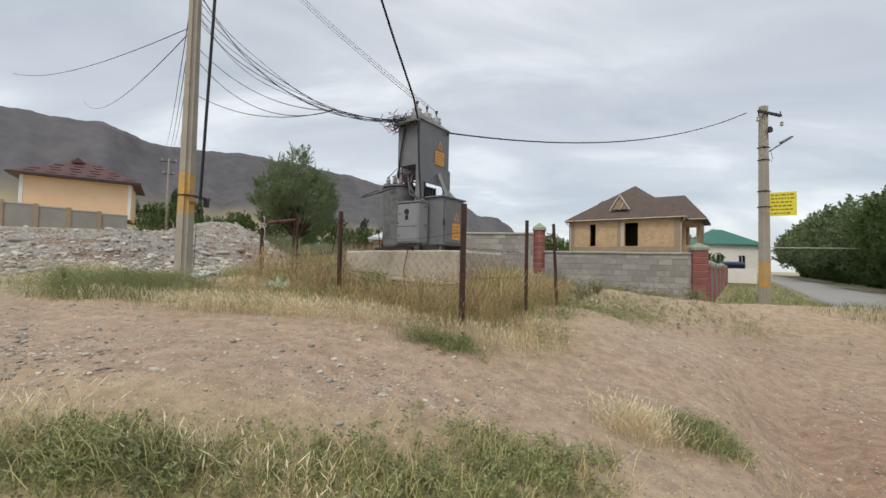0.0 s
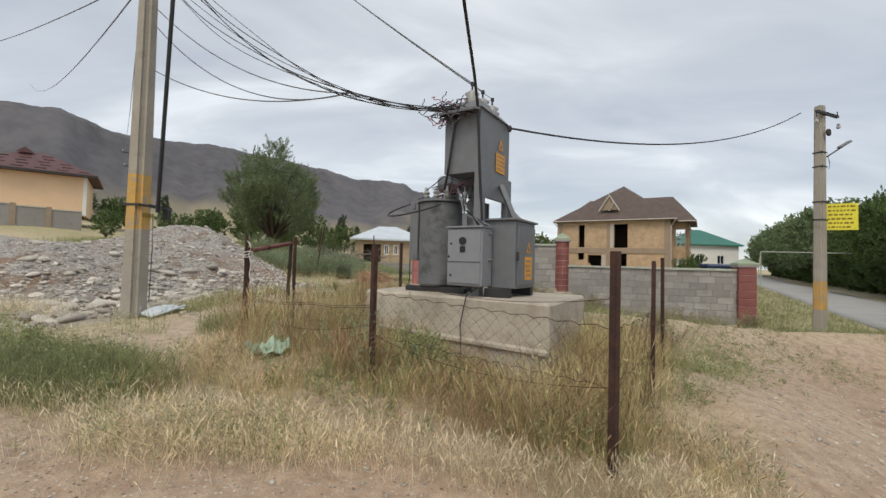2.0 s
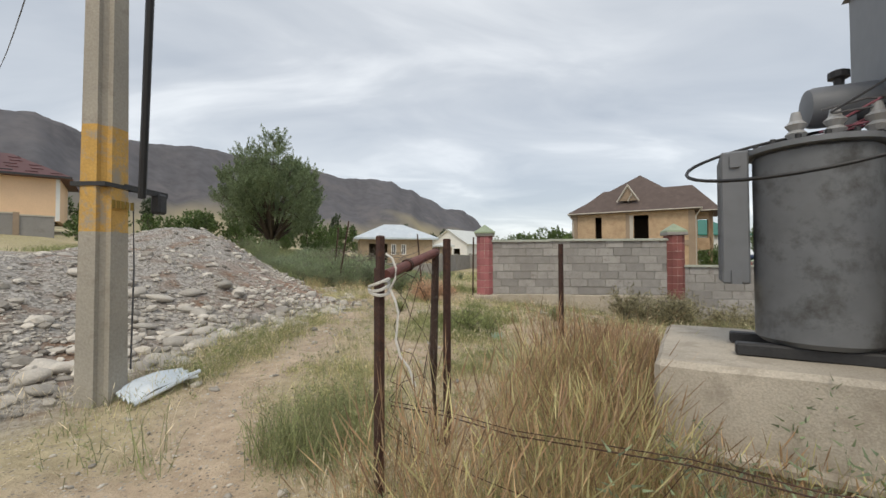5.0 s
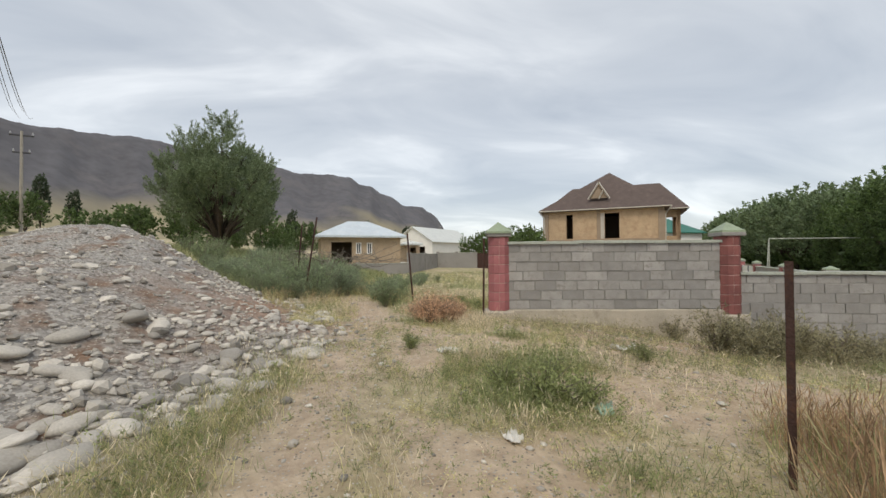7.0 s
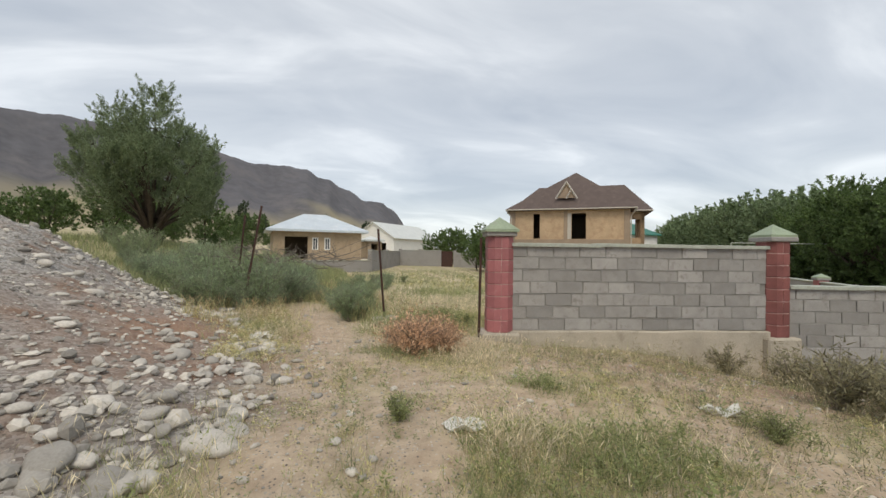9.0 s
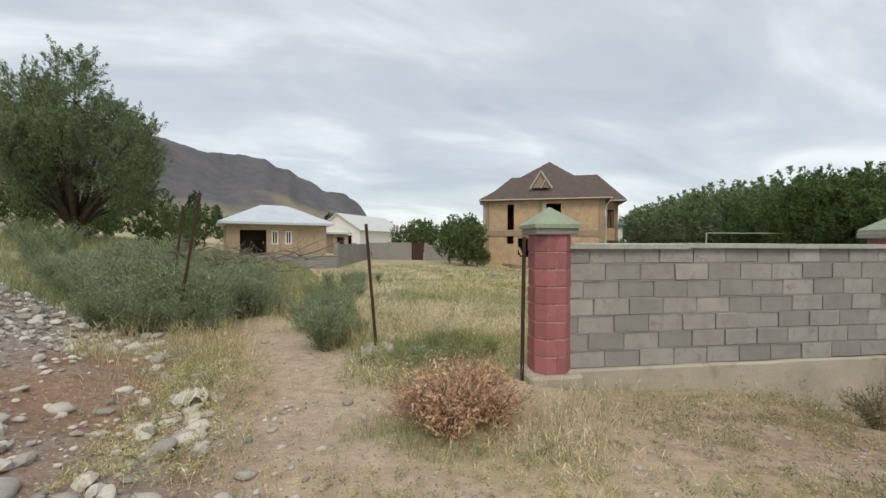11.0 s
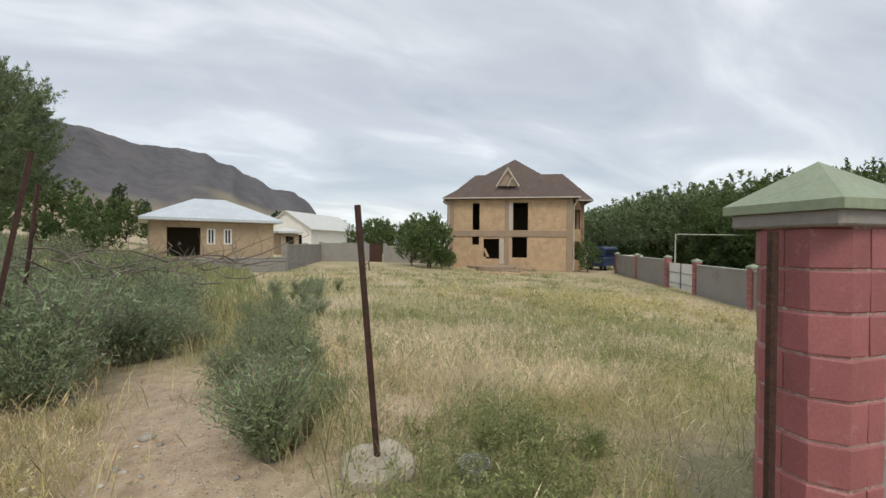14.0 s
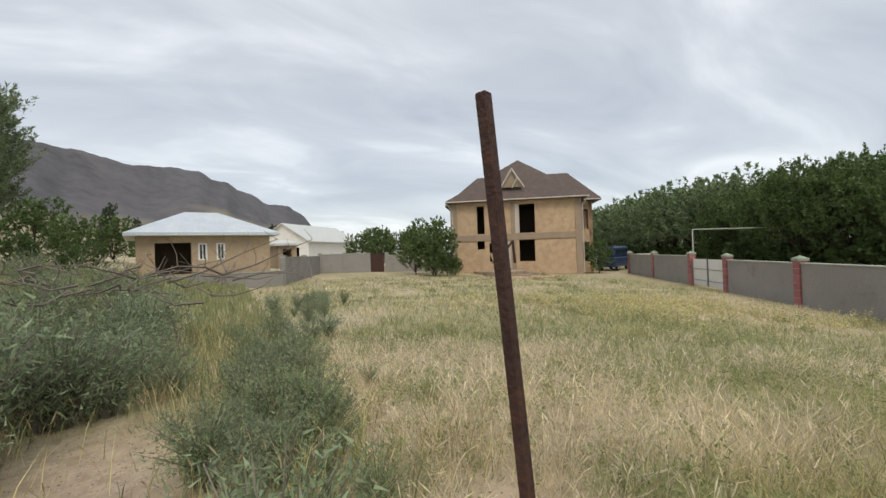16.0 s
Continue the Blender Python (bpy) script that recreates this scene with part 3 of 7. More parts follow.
def mountain():
    """A long dark ridge that steps down to a cliff at its far end."""
    az = np.radians(np.linspace(-100, 16, 340))
    deg = np.degrees(az)
    elev = np.interp(deg, [-100, -70, -55, -47, -40.6, -35, -28, -23, -14, -10.4, -2.6, -1.6, 0.2, 1.2, 3.3, 4.6, 7.2, 7.8, 9.0, 9.9, 10.6, 13, 16], [11, 12.6, 13.4, 13.9, 14.2, 12.8, 13.2, 13.0, 11.9, 11.0, 10.6, 9.9, 9.4, 8.6, 7.8, 7.0, 6.75, 6.1, 5.4, 4.2, 2.9, 0.9, 0.3])
    dist = np.interp(deg, [-100, -40, 0, 10, 16], [900, 1000, 1500, 1900, 2100])
    rough = 0.10 * np.sin(deg * 0.9) + 0.06 * np.sin(deg * 2.3 + 1) + 0.03 * np.sin(deg * 6.7 + 2) + 0.015 * np.sin(deg * 17)
    top = dist * np.tan(np.radians(elev + rough * np.clip(elev / 8, 0, 1)))
    rows = []
    for k in range(41):
        f = k / 40
        d = dist * (0.45 + 0.55 * f)
        mid = 4 * f * (1 - f)
        gully = 1 + mid * (0.09 * np.sin(deg * 0.31 + 2 * f) + 0.05 * np.sin(deg * 0.83 + 4 * f + 1) + 0.022 * np.sin(deg * 1.9 - 6 * f))
        z = top * (0.30 * f + 0.70 * f ** 2.4) * gully
        rows.append(np.stack([d * np.sin(az), d * np.cos(az), z - 2 + 4 * f], -1))
    back = rows[-1].copy()
    back[:, :2] *= 1.3
    back[:, 2] *= 0.4
    rows.append(back)
    co = np.concatenate(rows)
    n = len(az)
    i = np.arange(len(co)).reshape(-1, n)
    f = np.stack([i[:-1, :-1], i[:-1, 1:], i[1:, 1:], i[1:, :-1]], -1).reshape(-1, 4)
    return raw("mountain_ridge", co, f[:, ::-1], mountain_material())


tagged(mountain(), "long dark scrub-covered mountain ridge stepping down to a cliff", "mountain", kind="structure")


# ---- block walls ----
def block_mesh(name, w, d, h, mat, bevel=0.008):
    me = bpy.data.meshes.new(name)
    bm = box(w, d, h, bevel=bevel, base=False)
    for v in bm.verts:
        v.co += Vector((random.uniform(-1, 1), random.uniform(-0.5, 0.5), random.uniform(-1, 1))) * 0.006
    bm.to_mesh(me)
    bm.free()
    me.materials.append(mat)
    return me


PIECES = []  # (name, mesh, parent, matrix) laid at the end of the file


def joint_bed(ob, length, z0, courses, pitch):
    """Bed joints of squeezed-out mortar, uneven along their length."""
    for side in (-1, 1):
        bm = bmesh.new()
        for c in range(1, courses + 1):
            n = int(length / 0.07)
            rows = []
            for k in range(n + 1):
                x = length * k / n
                out = 0.1 + 0.006 * noise.noise(Vector((x * 5, c * 3.1, side))) - 0.001
                up = 0.009 + 0.006 * noise.noise(Vector((x * 7, c * 5.7, side + 4)))
                z = z0 + 0.2 * c + 0.003 * noise.noise(Vector((x * 3, c, 2)))
                rows.append([bm.verts.new((x, side * 0.085, z - 0.012)), bm.verts.new((x, side * out, z - up)), bm.verts.new((x, side * out, z + up * 0.5)), bm.verts.new((x, side * 0.085, z + 0.012))])
            for p, q in zip(rows, rows[1:]):
                for k in range(3):
                    bm.faces.new((p[k], q[k], q[k + 1], p[k + 1]) if side < 0 else (p[k + 1], q[k + 1], q[k], p[k]))
        part("bed_mortar", bm, M_MORTAR, ob)


def block_wall(name, a, b, z0, courses, foot, label, top_pad=0.05):
    """Wall of cinder blocks on a cast plinth, from a to b in plan."""
    a, b = Vector(a), Vector(b)
    d = b - a
    length = d.length
    ang = math.degrees(math.atan2(d.y, d.x))
    ob = thing(name, label, "wall", pose(a.x, a.y, 0, 0, 0, ang), kind="structure")
    h = courses * 0.2
    pitch = 0.44
    part("mortar_core", box(length, 0.165, h, pose(length / 2, 0, z0)), M_MORTAR, ob)
    pl = box(length + 0.1, 0.3, z0 - foot, pose(length / 2, 0, foot), bevel=0.02)
    bmesh.ops.subdivide_edges(pl, edges=pl.edges[:], cuts=6, use_grid_fill=True)
    for v in pl.verts:
        v.co += Vector((0, 0.018 * noise.noise(v.co * 2.3), 0.012 * noise.noise(v.co * 1.7)))
    part("plinth", pl, M_PLINTH, ob, "cracked pale cast-concrete plinth")
    fulls = [block_mesh(name + "_block", pitch - 0.016, 0.2, 0.184, M_BLOCK, 0.006) for k in range(5)]
    joint_bed(ob, length, z0, courses, pitch)
    for c in range(courses):
        x = 0.0
        z = z0 + 0.2 * c + 0.1
        first = (0.0, 0.24, 0.11, 0.3, 0.17)[c % 5]
        if first:
            w = first - 0.014
            PIECES.append(("block", block_mesh(name + "_cut_block", w, 0.2, 0.184, M_BLOCK, 0.006), ob, pose(first / 2, random.uniform(-0.004, 0.004), z)))
            x = first
        while x + pitch - 0.01 <= length:
            PIECES.append(("block", random.choice(fulls), ob, pose(x + pitch / 2 + random.uniform(-0.004, 0.004), random.uniform(-0.007, 0.007), z + random.uniform(-0.003, 0.003), 0, random.uniform(-0.5, 0.5), random.uniform(-0.5, 0.5))))
            x += pitch
        if length - x > 0.12:
            w = length - x - 0.01
            rest = block_mesh(name + "_cut_block", w, 0.2, 0.184, M_BLOCK, 0.006)
            PIECES.append(("block", rest, ob, pose(x + w / 2 + 0.005, 0, z)))
    # folded sheet coping in lengths, slightly uneven
    n = max(2, round(length / 1.25))
    for k in range(n):
        w = length / n
        cp = box(w + 0.03, 0.30, 0.022, pose(0, 0, 0), bevel=0.004)
        lip = box(w + 0.03, 0.012, 0.05, pose(0, -0.15, -0.035))
        lip2 = box(w + 0.03, 0.012, 0.05, pose(0, 0.15, -0.035))
        part("coping_sheet", join(cp, lip, lip2), M_COPING, ob, "bent pale-green sheet coping" if k == 0 else "",
             pose(w * (k + 0.5), 0, z0 + h + 0.012 + 0.006 * (k % 2), random.uniform(-2, 2), random.uniform(-0.6, 0.6), 0))
    return ob


def pillar(name, x, y, ang, z0, z1, cap_h, w, mat, label, joint=0.2, lobed=True, cap_w=None):
    """Gate pillar of painted blocks with recessed joints and a pyramid cap."""
    ob = thing(name, label, "pillar", pose(x, y, 0, 0, 0, ang), kind="")
    c, r = 0.1, w / 2
    q = r - 0.006
    if lobed:
        part("core", prism([(-q, -q + c), (-q + c, -q), (q - c, -q), (q, -q + c), (q, q - c), (q - c, q), (-q + c, q), (-q, q - c)], z0, z1), M_WHITE_JOINT, ob)
    else:
        part("core", box(w - 0.03, w - 0.03, z1 - z0, pose(0, 0, z0)), M_WHITE_JOINT, ob)
    n = max(1, round((z1 - z0) / joint))
    hh = (z1 - z0) / n
    if lobed:
        for j in range(3):
            bm = prism([(0.003, 0.003), (r, 0.003), (r, r - c), (r - c, r), (0.003, r)], -hh / 2 + 0.006, hh / 2 - 0.006)
            bmesh.ops.bevel(bm, geom=[e for e in bm.edges if abs(e.verts[0].co.z - e.verts[1].co.z) < 0.01], offset=0.007, segments=1, affect="EDGES")
            for v in bm.verts:
                v.co += Vector((random.uniform(-1, 1), random.uniform(-1, 1), random.uniform(-1, 1))) * 0.003
            me = bpy.data.meshes.new(name + "_facing")
            bm.to_mesh(me)
            bm.free()
            me.materials.append(mat)
            for k in range(j, n, 3):
                for turn in (0, 90, 180, 270):
                    PIECES.append(("facing_block", me, ob, pose(random.uniform(-0.003, 0.003), random.uniform(-0.003, 0.003), z0 + hh * (k + 0.5), 0, 0, turn + random.uniform(-0.6, 0.6))))
    else:
        full = block_mesh(name + "_brick", w, w, hh - 0.02, mat, bevel=0.008)
        for k in range(n):
            PIECES.append(("brick_course", full, ob, pose(random.uniform(-0.004, 0.004), 0, z0 + hh * (k + 0.5))))
    cw = (cap_w or w + 0.2) * 0.41
    part("cap_collar", box(w + 0.07, w + 0.07, 0.075, pose(0, 0, z1), bevel=0.01), M_GREYWALL, ob)
    bm = bmesh.new()
    lo = [bm.verts.new((sx * cw, sy * cw, z1 + 0.07)) for sx, sy in ((-1, -1), (1, -1), (1, 1), (-1, 1))]
    hi = [bm.verts.new((sx * cw, sy * cw, z1 + 0.115)) for sx, sy in ((-1, -1), (1, -1), (1, 1), (-1, 1))]
    top = bm.verts.new((0, 0, z1 + 0.115 + cap_h))
    bm.faces.new(lo[::-1])
    for k in range(4):
        bm.faces.new((lo[k], lo[(k + 1) % 4], hi[(k + 1) % 4], hi[k]))
        bm.faces.new((hi[k], hi[(k + 1) % 4], top))
    part("cap", bm, M_CAPMETAL, ob, "green-grey sheet-metal pyramid cap")
    return ob


P1, P2, P3 = Vector((-1.11, 16.32)), Vector((3.55, 15.30)), Vector((8.5, 13.76))
A12 = math.degrees(math.atan2(P2.y - P1.y, P2.x - P1.x))
A23 = math.degrees(math.atan2(P3.y - P2.y, P3.x - P2.x))
d12, d23 = (P2 - P1).normalized(), (P3 - P2).normalized()
block_wall("front_wall", P1 + d12 * 0.2, P2 - d12 * 0.2, 1.55, 7, 0.5, "grey cinder-block yard wall with sheet coping on a pale plinth")
block_wall("lower_front_wall", P2 + d23 * 0.2, P3 - d23 * 0.2, 0.68, 8, -0.3, "lower grey cinder-block yard wall with a pale coping")
pillar("gate_pillar", P1.x, P1.y, A12, 1.53, 3.08, 0.21, 0.42, M_REDPAINT, "faded pink-red painted block pillar with a green metal cap at a yard opening", cap_w=0.66)
pillar("gate_pillar", P2.x, P2.y, A12, 1.45, 3.06, 0.19, 0.42, M_BRICKPAINT, "dull dark-red painted block pillar with a metal cap between two yard walls", cap_w=0.57)
pillar("corner_pillar", P3.x, P3.y, A23, 0.1, 2.38, 0.15, 0.46, M_BRICKPAINT, "dark red brick corner pillar with pale joints and a cap", joint=0.22, lobed=False)
tagged(part("plinth_foot", box(0.62, 0.55, 1.1, pose(P1.x, P1.y, 0.43, 0, 0, A12), bevel=0.03), M_PLINTH), "pale concrete footing under the red gate pillar", "footing", kind="structure")
tagged(part("plinth_foot", box(0.6, 0.55, 1.2, pose(P2.x, P2.y, 0.25, 0, 0, A12), bevel=0.03), M_PLINTH), "pale concrete footing under the wall pillar", "footing", kind="structure")

# side fence along the road
STOPS = [0.0, 4.2, 8.4, 13.8, 19.0, 23.0, 29.1, 34.9]
for k, (s0, s1) in enumerate(zip(STOPS, STOPS[1:])):
    p = CORNER + E1 * s0
    q = CORNER + E1 * s1
    zt = 1.98 + 0.06 * (k > 3) + 0.1 * (k > 4)
    if k:
        pillar("fence_pillar", p.x, p.y, ALONG, ground_z(p.x, p.y) - 0.2, zt + 0.0, 0.12, 0.34, M_REDPAINT, "dull red fence pillar with a pointed cap", lobed=False, cap_w=0.5, joint=0.3)
    if k == 4:
        g = thing("white_gate", "white sheet-metal double gate in a rendered fence", "gate", pose(p.x, p.y, 0, 0, 0, ALONG))
        L = (q - p).length - 0.4
        z0 = ground_z(p.x, p.y) + 0.12
        for j in range(2):
            leaf = part("leaf", box(L / 2 - 0.03, 0.03, 1.55, pose(0.2 + L * (j + 0.5) / 2, 0, z0)), M_WHITE, g)
            for hx in (0.02, L / 2 - 0.05):
                part("stile", box(0.03, 0.05, 1.55, pose(0.2 + L * j / 2 + hx, 0.03, z0)), M_STEEL, leaf)
            for hz in (0.3, 0.95):
                part("rail", box(L / 2 - 0.03, 0.05, 0.025, pose(0.2 + L * (j + 0.5) / 2, 0.03, z0 + hz)), M_STEEL, leaf)
    else:
        w = thing("fence_wall", "grey rendered low fence wall with a pale coping beside the road", "wall", pose(p.x, p.y, 0, 0, 0, ALONG), kind="structure")
        L = (q - p).length - 0.3
        part("panel", box(L, 0.18, zt - 0.25 + 0.6, pose(0.15 + L / 2, 0, -0.45)), M_GREYWALL, w)
        part("coping", box(L, 0.26, 0.05, pose(0.15 + L / 2, 0, zt - 0.1), bevel=0.01), M_COPING, w)
pe = CORNER + E1 * STOPS[-1]
pillar("fence_pillar", pe.x, pe.y, ALONG, 0.2, 2.12, 0.12, 0.34, M_REDPAINT, "dull red fence pillar with a pointed cap", lobed=False, cap_w=0.5, joint=0.3)


# ---- houses ----
def pierced(width, height_, thick, holes, m=None):
    """Wall along +x with openings (x0, x1, z0, z1) right through it."""
    xs = sorted({0, width, *[h[0] for h in holes], *[h[1] for h in holes]})
    zs = sorted({0, height_, *[h[2] for h in holes], *[h[3] for h in holes]})
    bm = bmesh.new()

    def hole(x, z):
        return any(h[0] < x < h[1] and h[2] < z < h[3] for h in holes)

    def solid(i, k):
        return 0 <= i < len(xs) - 1 and 0 <= k < len(zs) - 1 and not hole((xs[i] + xs[i + 1]) / 2, (zs[k] + zs[k + 1]) / 2)

    v = {}

    def at(i, j, k):
        if (i, j, k) not in v:
            v[i, j, k] = bm.verts.new((xs[i], j * thick, zs[k]))
        return v[i, j, k]

    for i in range(len(xs) - 1):
        for k in range(len(zs) - 1):
            if not solid(i, k):
                continue
            bm.faces.new((at(i, 0, k), at(i + 1, 0, k), at(i + 1, 0, k + 1), at(i, 0, k + 1)))
            bm.faces.new((at(i, 1, k), at(i, 1, k + 1), at(i + 1, 1, k + 1), at(i + 1, 1, k)))
            if not solid(i - 1, k):
                bm.faces.new((at(i, 0, k), at(i, 0, k + 1), at(i, 1, k + 1), at(i, 1, k)))
            if not solid(i + 1, k):
                bm.faces.new((at(i + 1, 0, k), at(i + 1, 1, k), at(i + 1, 1, k + 1), at(i + 1, 0, k + 1)))
            if not solid(i, k - 1):
                bm.faces.new((at(i, 0, k), at(i, 1, k), at(i + 1, 1, k), at(i + 1, 0, k)))
            if not solid(i, k + 1):
                bm.faces.new((at(i, 0, k + 1), at(i + 1, 0, k + 1), at(i + 1, 1, k + 1), at(i, 1, k + 1)))
    if m is not None:
        bm.transform(m)
    return bm


def hip(x0, x1, y0, y1, z, ridge0, ridge1, zr, thick=0.18):
    """Hip roof over a rectangle; ridge ends in plan."""
    bm = bmesh.new()
    lo = [bm.verts.new(c) for c in ((x0, y0, z - thick), (x1, y0, z - thick), (x1, y1, z - thick), (x0, y1, z - thick))]
    ev = [bm.verts.new(c) for c in ((x0, y0, z), (x1, y0, z), (x1, y1, z), (x0, y1, z))]
    a, b = bm.verts.new((*ridge0, zr)), bm.verts.new((*ridge1, zr))
    bm.faces.new(lo[::-1])
    for k in range(4):
        bm.faces.new((lo[k], lo[(k + 1) % 4], ev[(k + 1) % 4], ev[k]))
    if abs(ridge0[0] - ridge1[0]) > abs(ridge0[1] - ridge1[1]):
        bm.faces.new((ev[0], ev[1], b, a))
        bm.faces.new((ev[1], ev[2], b))
        bm.faces.new((ev[2], ev[3], a, b))
        bm.faces.new((ev[3], ev[0], a))
    else:
        bm.faces.new((ev[0], ev[1], a))
        bm.faces.new((ev[1], ev[2], b, a))
        bm.faces.new((ev[2], ev[3], b))
        bm.faces.new((ev[3], ev[0], a, b))
    return bm


def brick_house():
    W, H = 11.9, 7.15
    o = Vector((15.0, 51.5, 0)) + E2 * 0.6 + E1 * 0.6
    h = thing("unfinished_house", "unfinished two-storey yellow brick house with empty openings and a brown roof", "house", pose(o.x, o.y, 0.35, 0, 0, -35.4))

    def X(p):
        return (p - 150) / 620 * W

    def Z(p):
        return (683 - p) / 408 * H

    up, low = Z(470), Z(487)
    holes = [(X(270), X(306), Z(450), Z(298)), (X(477), X(552), Z(452), Z(297)), (X(268), X(304), Z(533), Z(488)), (X(327), X(407), Z(612), Z(500)), (X(473), X(548), Z(605), Z(490))]
    part("front_brick_wall", pierced(W, H, 0.4, holes), M_HOUSEBRICK, h, "yellow brick wall, roughly pointed")
    side = [(2.2, 3.4, 1.0, 2.9), (2.2, 3.4, 4.3, 6.2)]
    part("side_brick_wall", pierced(11.0, H, 0.4, [(1.0, 1.9, 4.4, 6.2)], pose(W, 0, 0, 0, 0, 90)), M_HOUSEBRICK, h)
    part("side_brick_wall", pierced(11.0, H, 0.4, side, pose(0.4, 0, 0, 0, 0, 90)), M_HOUSEBRICK, h)
    part("back_brick_wall", pierced(W, H, 0.4, [], pose(0, 10.6, 0)), M_HOUSEBRICK, h)
    part("bay_wall", pierced(1.7, H, 0.35, [(0.3, 1.3, 4.3, 6.3), (0.3, 1.3, 1.1, 3.0)], pose(W, 3.2, 0)), M_HOUSEBRICK, h)
    part("bay_wall", pierced(6.0, H, 0.35, [(1.0, 2.4, 4.3, 6.2), (3.4, 4.8, 4.3, 6.2)], pose(W + 1.7, 3.2, 0, 0, 0, 90)), M_HOUSEBRICK, h)
    # inner walls and slabs coloured dark for the shade indoors
    part("inner_wall", box(0.2, 9.8, H - 0.2, pose(X(430), 5.4, 0)), M_ROOM_SHADE, h)
    part("floor_slab", box(W - 0.8, 10.2, 0.22, pose(W / 2, 5.5, low - 0.02)), M_ROOM_SHADE, h)
    part("ceiling_slab", box(W - 0.8, 10.2, 0.2, pose(W / 2, 5.5, H - 0.2)), M_ROOM_SHADE, h)
    part("partition", box(W - 0.8, 0.2, H - 0.4, pose(W / 2, 4.4, 0)), M_ROOM_SHADE, h)
    for a, b in ((138, 168), (436, 456), (742, 772)):
        part("column", box(X(b) - X(a), 0.1, H, pose((X(a) + X(b)) / 2, -0.03, 0)), M_FRAME, h)
    part("floor_band", box(W, 0.1, Z(455) - Z(487), pose(W / 2, -0.035, Z(487))), M_FRAME, h)
    part("lintel", box(X(475) - X(456), 0.1, Z(297) - Z(452), pose((X(456) + X(475)) / 2, -0.02, Z(452))), M_TRIM, h)
    part("pale_pier", box(X(430) - X(408), 0.1, Z(500) - Z(640), pose((X(408) + X(430)) / 2, -0.02, Z(640))), M_TRIM, h)
    part("plinth", box(W + 0.1, 0.2, 0.55, pose(W / 2, -0.02, -0.4)), M_FRAME, h)
    # roof: main hip, cross wing, small gable vent
    part("roof", hip(-0.6, W + 0.6, -0.6, 11.4, H + 0.12, (W / 2 + 0.6, 4.6), (W / 2 + 0.6, 6.2), H + 4.75), M_ROOF, h, "brown shingle hip roof")
    part("wing_roof", hip(-1.0, W + 2.4, 2.3, 10.0, H + 0.1, (2.2, 6.1), (W - 0.1, 6.1), H + 3.35), M_ROOF, h)
    part("gutter", tube([(-0.62, -0.62, H + 0.02), (W + 0.62, -0.62, H + 0.02)], 0.07), M_TRIM, h)
    part("gutter", tube([(W + 0.62, -0.62, H + 0.02), (W + 0.62, 2.3, H + 0.02)], 0.07), M_TRIM, h)
    part("gutter", tube([(W + 0.6, 2.28, H + 0.0), (W + 2.42, 2.28, H + 0.0)], 0.07), M_TRIM, h)
    for x, y0 in ((-0.05, -0.12), (W + 0.12, -0.12)):
        part("downpipe", tube([(x + (0.5 if x > 1 else -0.5), -0.6, H), (x, y0, H - 0.75), (x, y0, 0.2)], 0.06), M_TRIM, h)
    # triangular vent on the front slope
    zc = H + 0.12 + 1.15
    vent = part("roof_vent", bmesh_tri(1.9, 1.55, 0.12, pose(X(448), 0.15, zc)), M_FRAME, h, "dark triangular roof vent edged with pale boards")
    for sx in (-1, 1):
        part("vent_board", tube([(X(448) + sx * 1.1, -0.05, zc - 0.1), (X(448) - sx * 0.05, -0.05, zc + 1.75)], 0.09, 4), M_TRIM, vent)
    part("vent_board", tube([(X(448), -0.06, zc - 0.1), (X(448) + 0.5, -0.06, zc + 0.9)], 0.07, 4), M_TRIM, vent)
    part("vent_roof", bmesh_ridge(2.1, 1.7, 1.9, pose(X(448), 0.2, zc)), M_ROOF, h)
    # round porch with rubble steps
    part("porch", lathe([(2.1, -0.4), (2.1, 0.42), (2.2, 0.44), (2.2, 0.58), (0.1, 0.6)], 24, pose(X(360), -0.1, 0)), M_FRAME, h, "rounded bare concrete porch")
    for k in range(14):
        w = random.uniform(0.25, 0.6)
        part("rubble", box(w, w * 0.7, 0.25, pose(X(500) + random.uniform(-0.8, 1.8), -1.2 + random.uniform(-0.9, 0.6), random.uniform(-0.1, 0.25), random.uniform(-20, 20), random.uniform(-20, 20), random.uniform(0, 90)), bevel=0.04), M_FRAME, h)
    # broken edge of the ground-floor doorway
    for k in range(7):
        part("broken_brick", box(0.26, 0.34, 0.13, pose(X(327) + 0.1 + 0.06 * k * (k < 6), 0.2, Z(612) + 0.14 * (7 - k) - 0.1, 0, 0, random.uniform(-6, 6)), bevel=0.01), M_HOUSEBRICK, h)
    return h


def bmesh_tri(w, hgt, d, m):
    bm = bmesh.new()
    a = [bm.verts.new(c) for c in ((-w / 2, 0, 0), (w / 2, 0, 0), (0, 0, hgt))]
    b = [bm.verts.new(c) for c in ((-w / 2, d, 0), (w / 2, d, 0), (0, d, hgt))]
    bm.faces.new(a)
    bm.faces.new(b[::-1])
    for k in range(3):
        bm.faces.new((a[k], b[k], b[(k + 1) % 3], a[(k + 1) % 3]))
    bm.transform(m)
    return bm


def bmesh_ridge(w, hgt, d, m):
    """Small gable roof running back into a slope."""
    bm = bmesh.new()
    f = [bm.verts.new(c) for c in ((-w / 2, 0, -0.02), (w / 2, 0, -0.02), (0, 0, hgt))]
    b = [bm.verts.new(c) for c in ((-w / 2 * 0.1, d, hgt - 0.1), (w / 2 * 0.1, d, hgt - 0.1), (0, d, hgt))]
    bm.faces.new(f)
    bm.faces.new(b[::-1])
    for k in range(3):
        bm.faces.new((f[k], b[k], b[(k + 1) % 3], f[(k + 1) % 3]))
    bm.transform(m)
    return bm


brick_house()


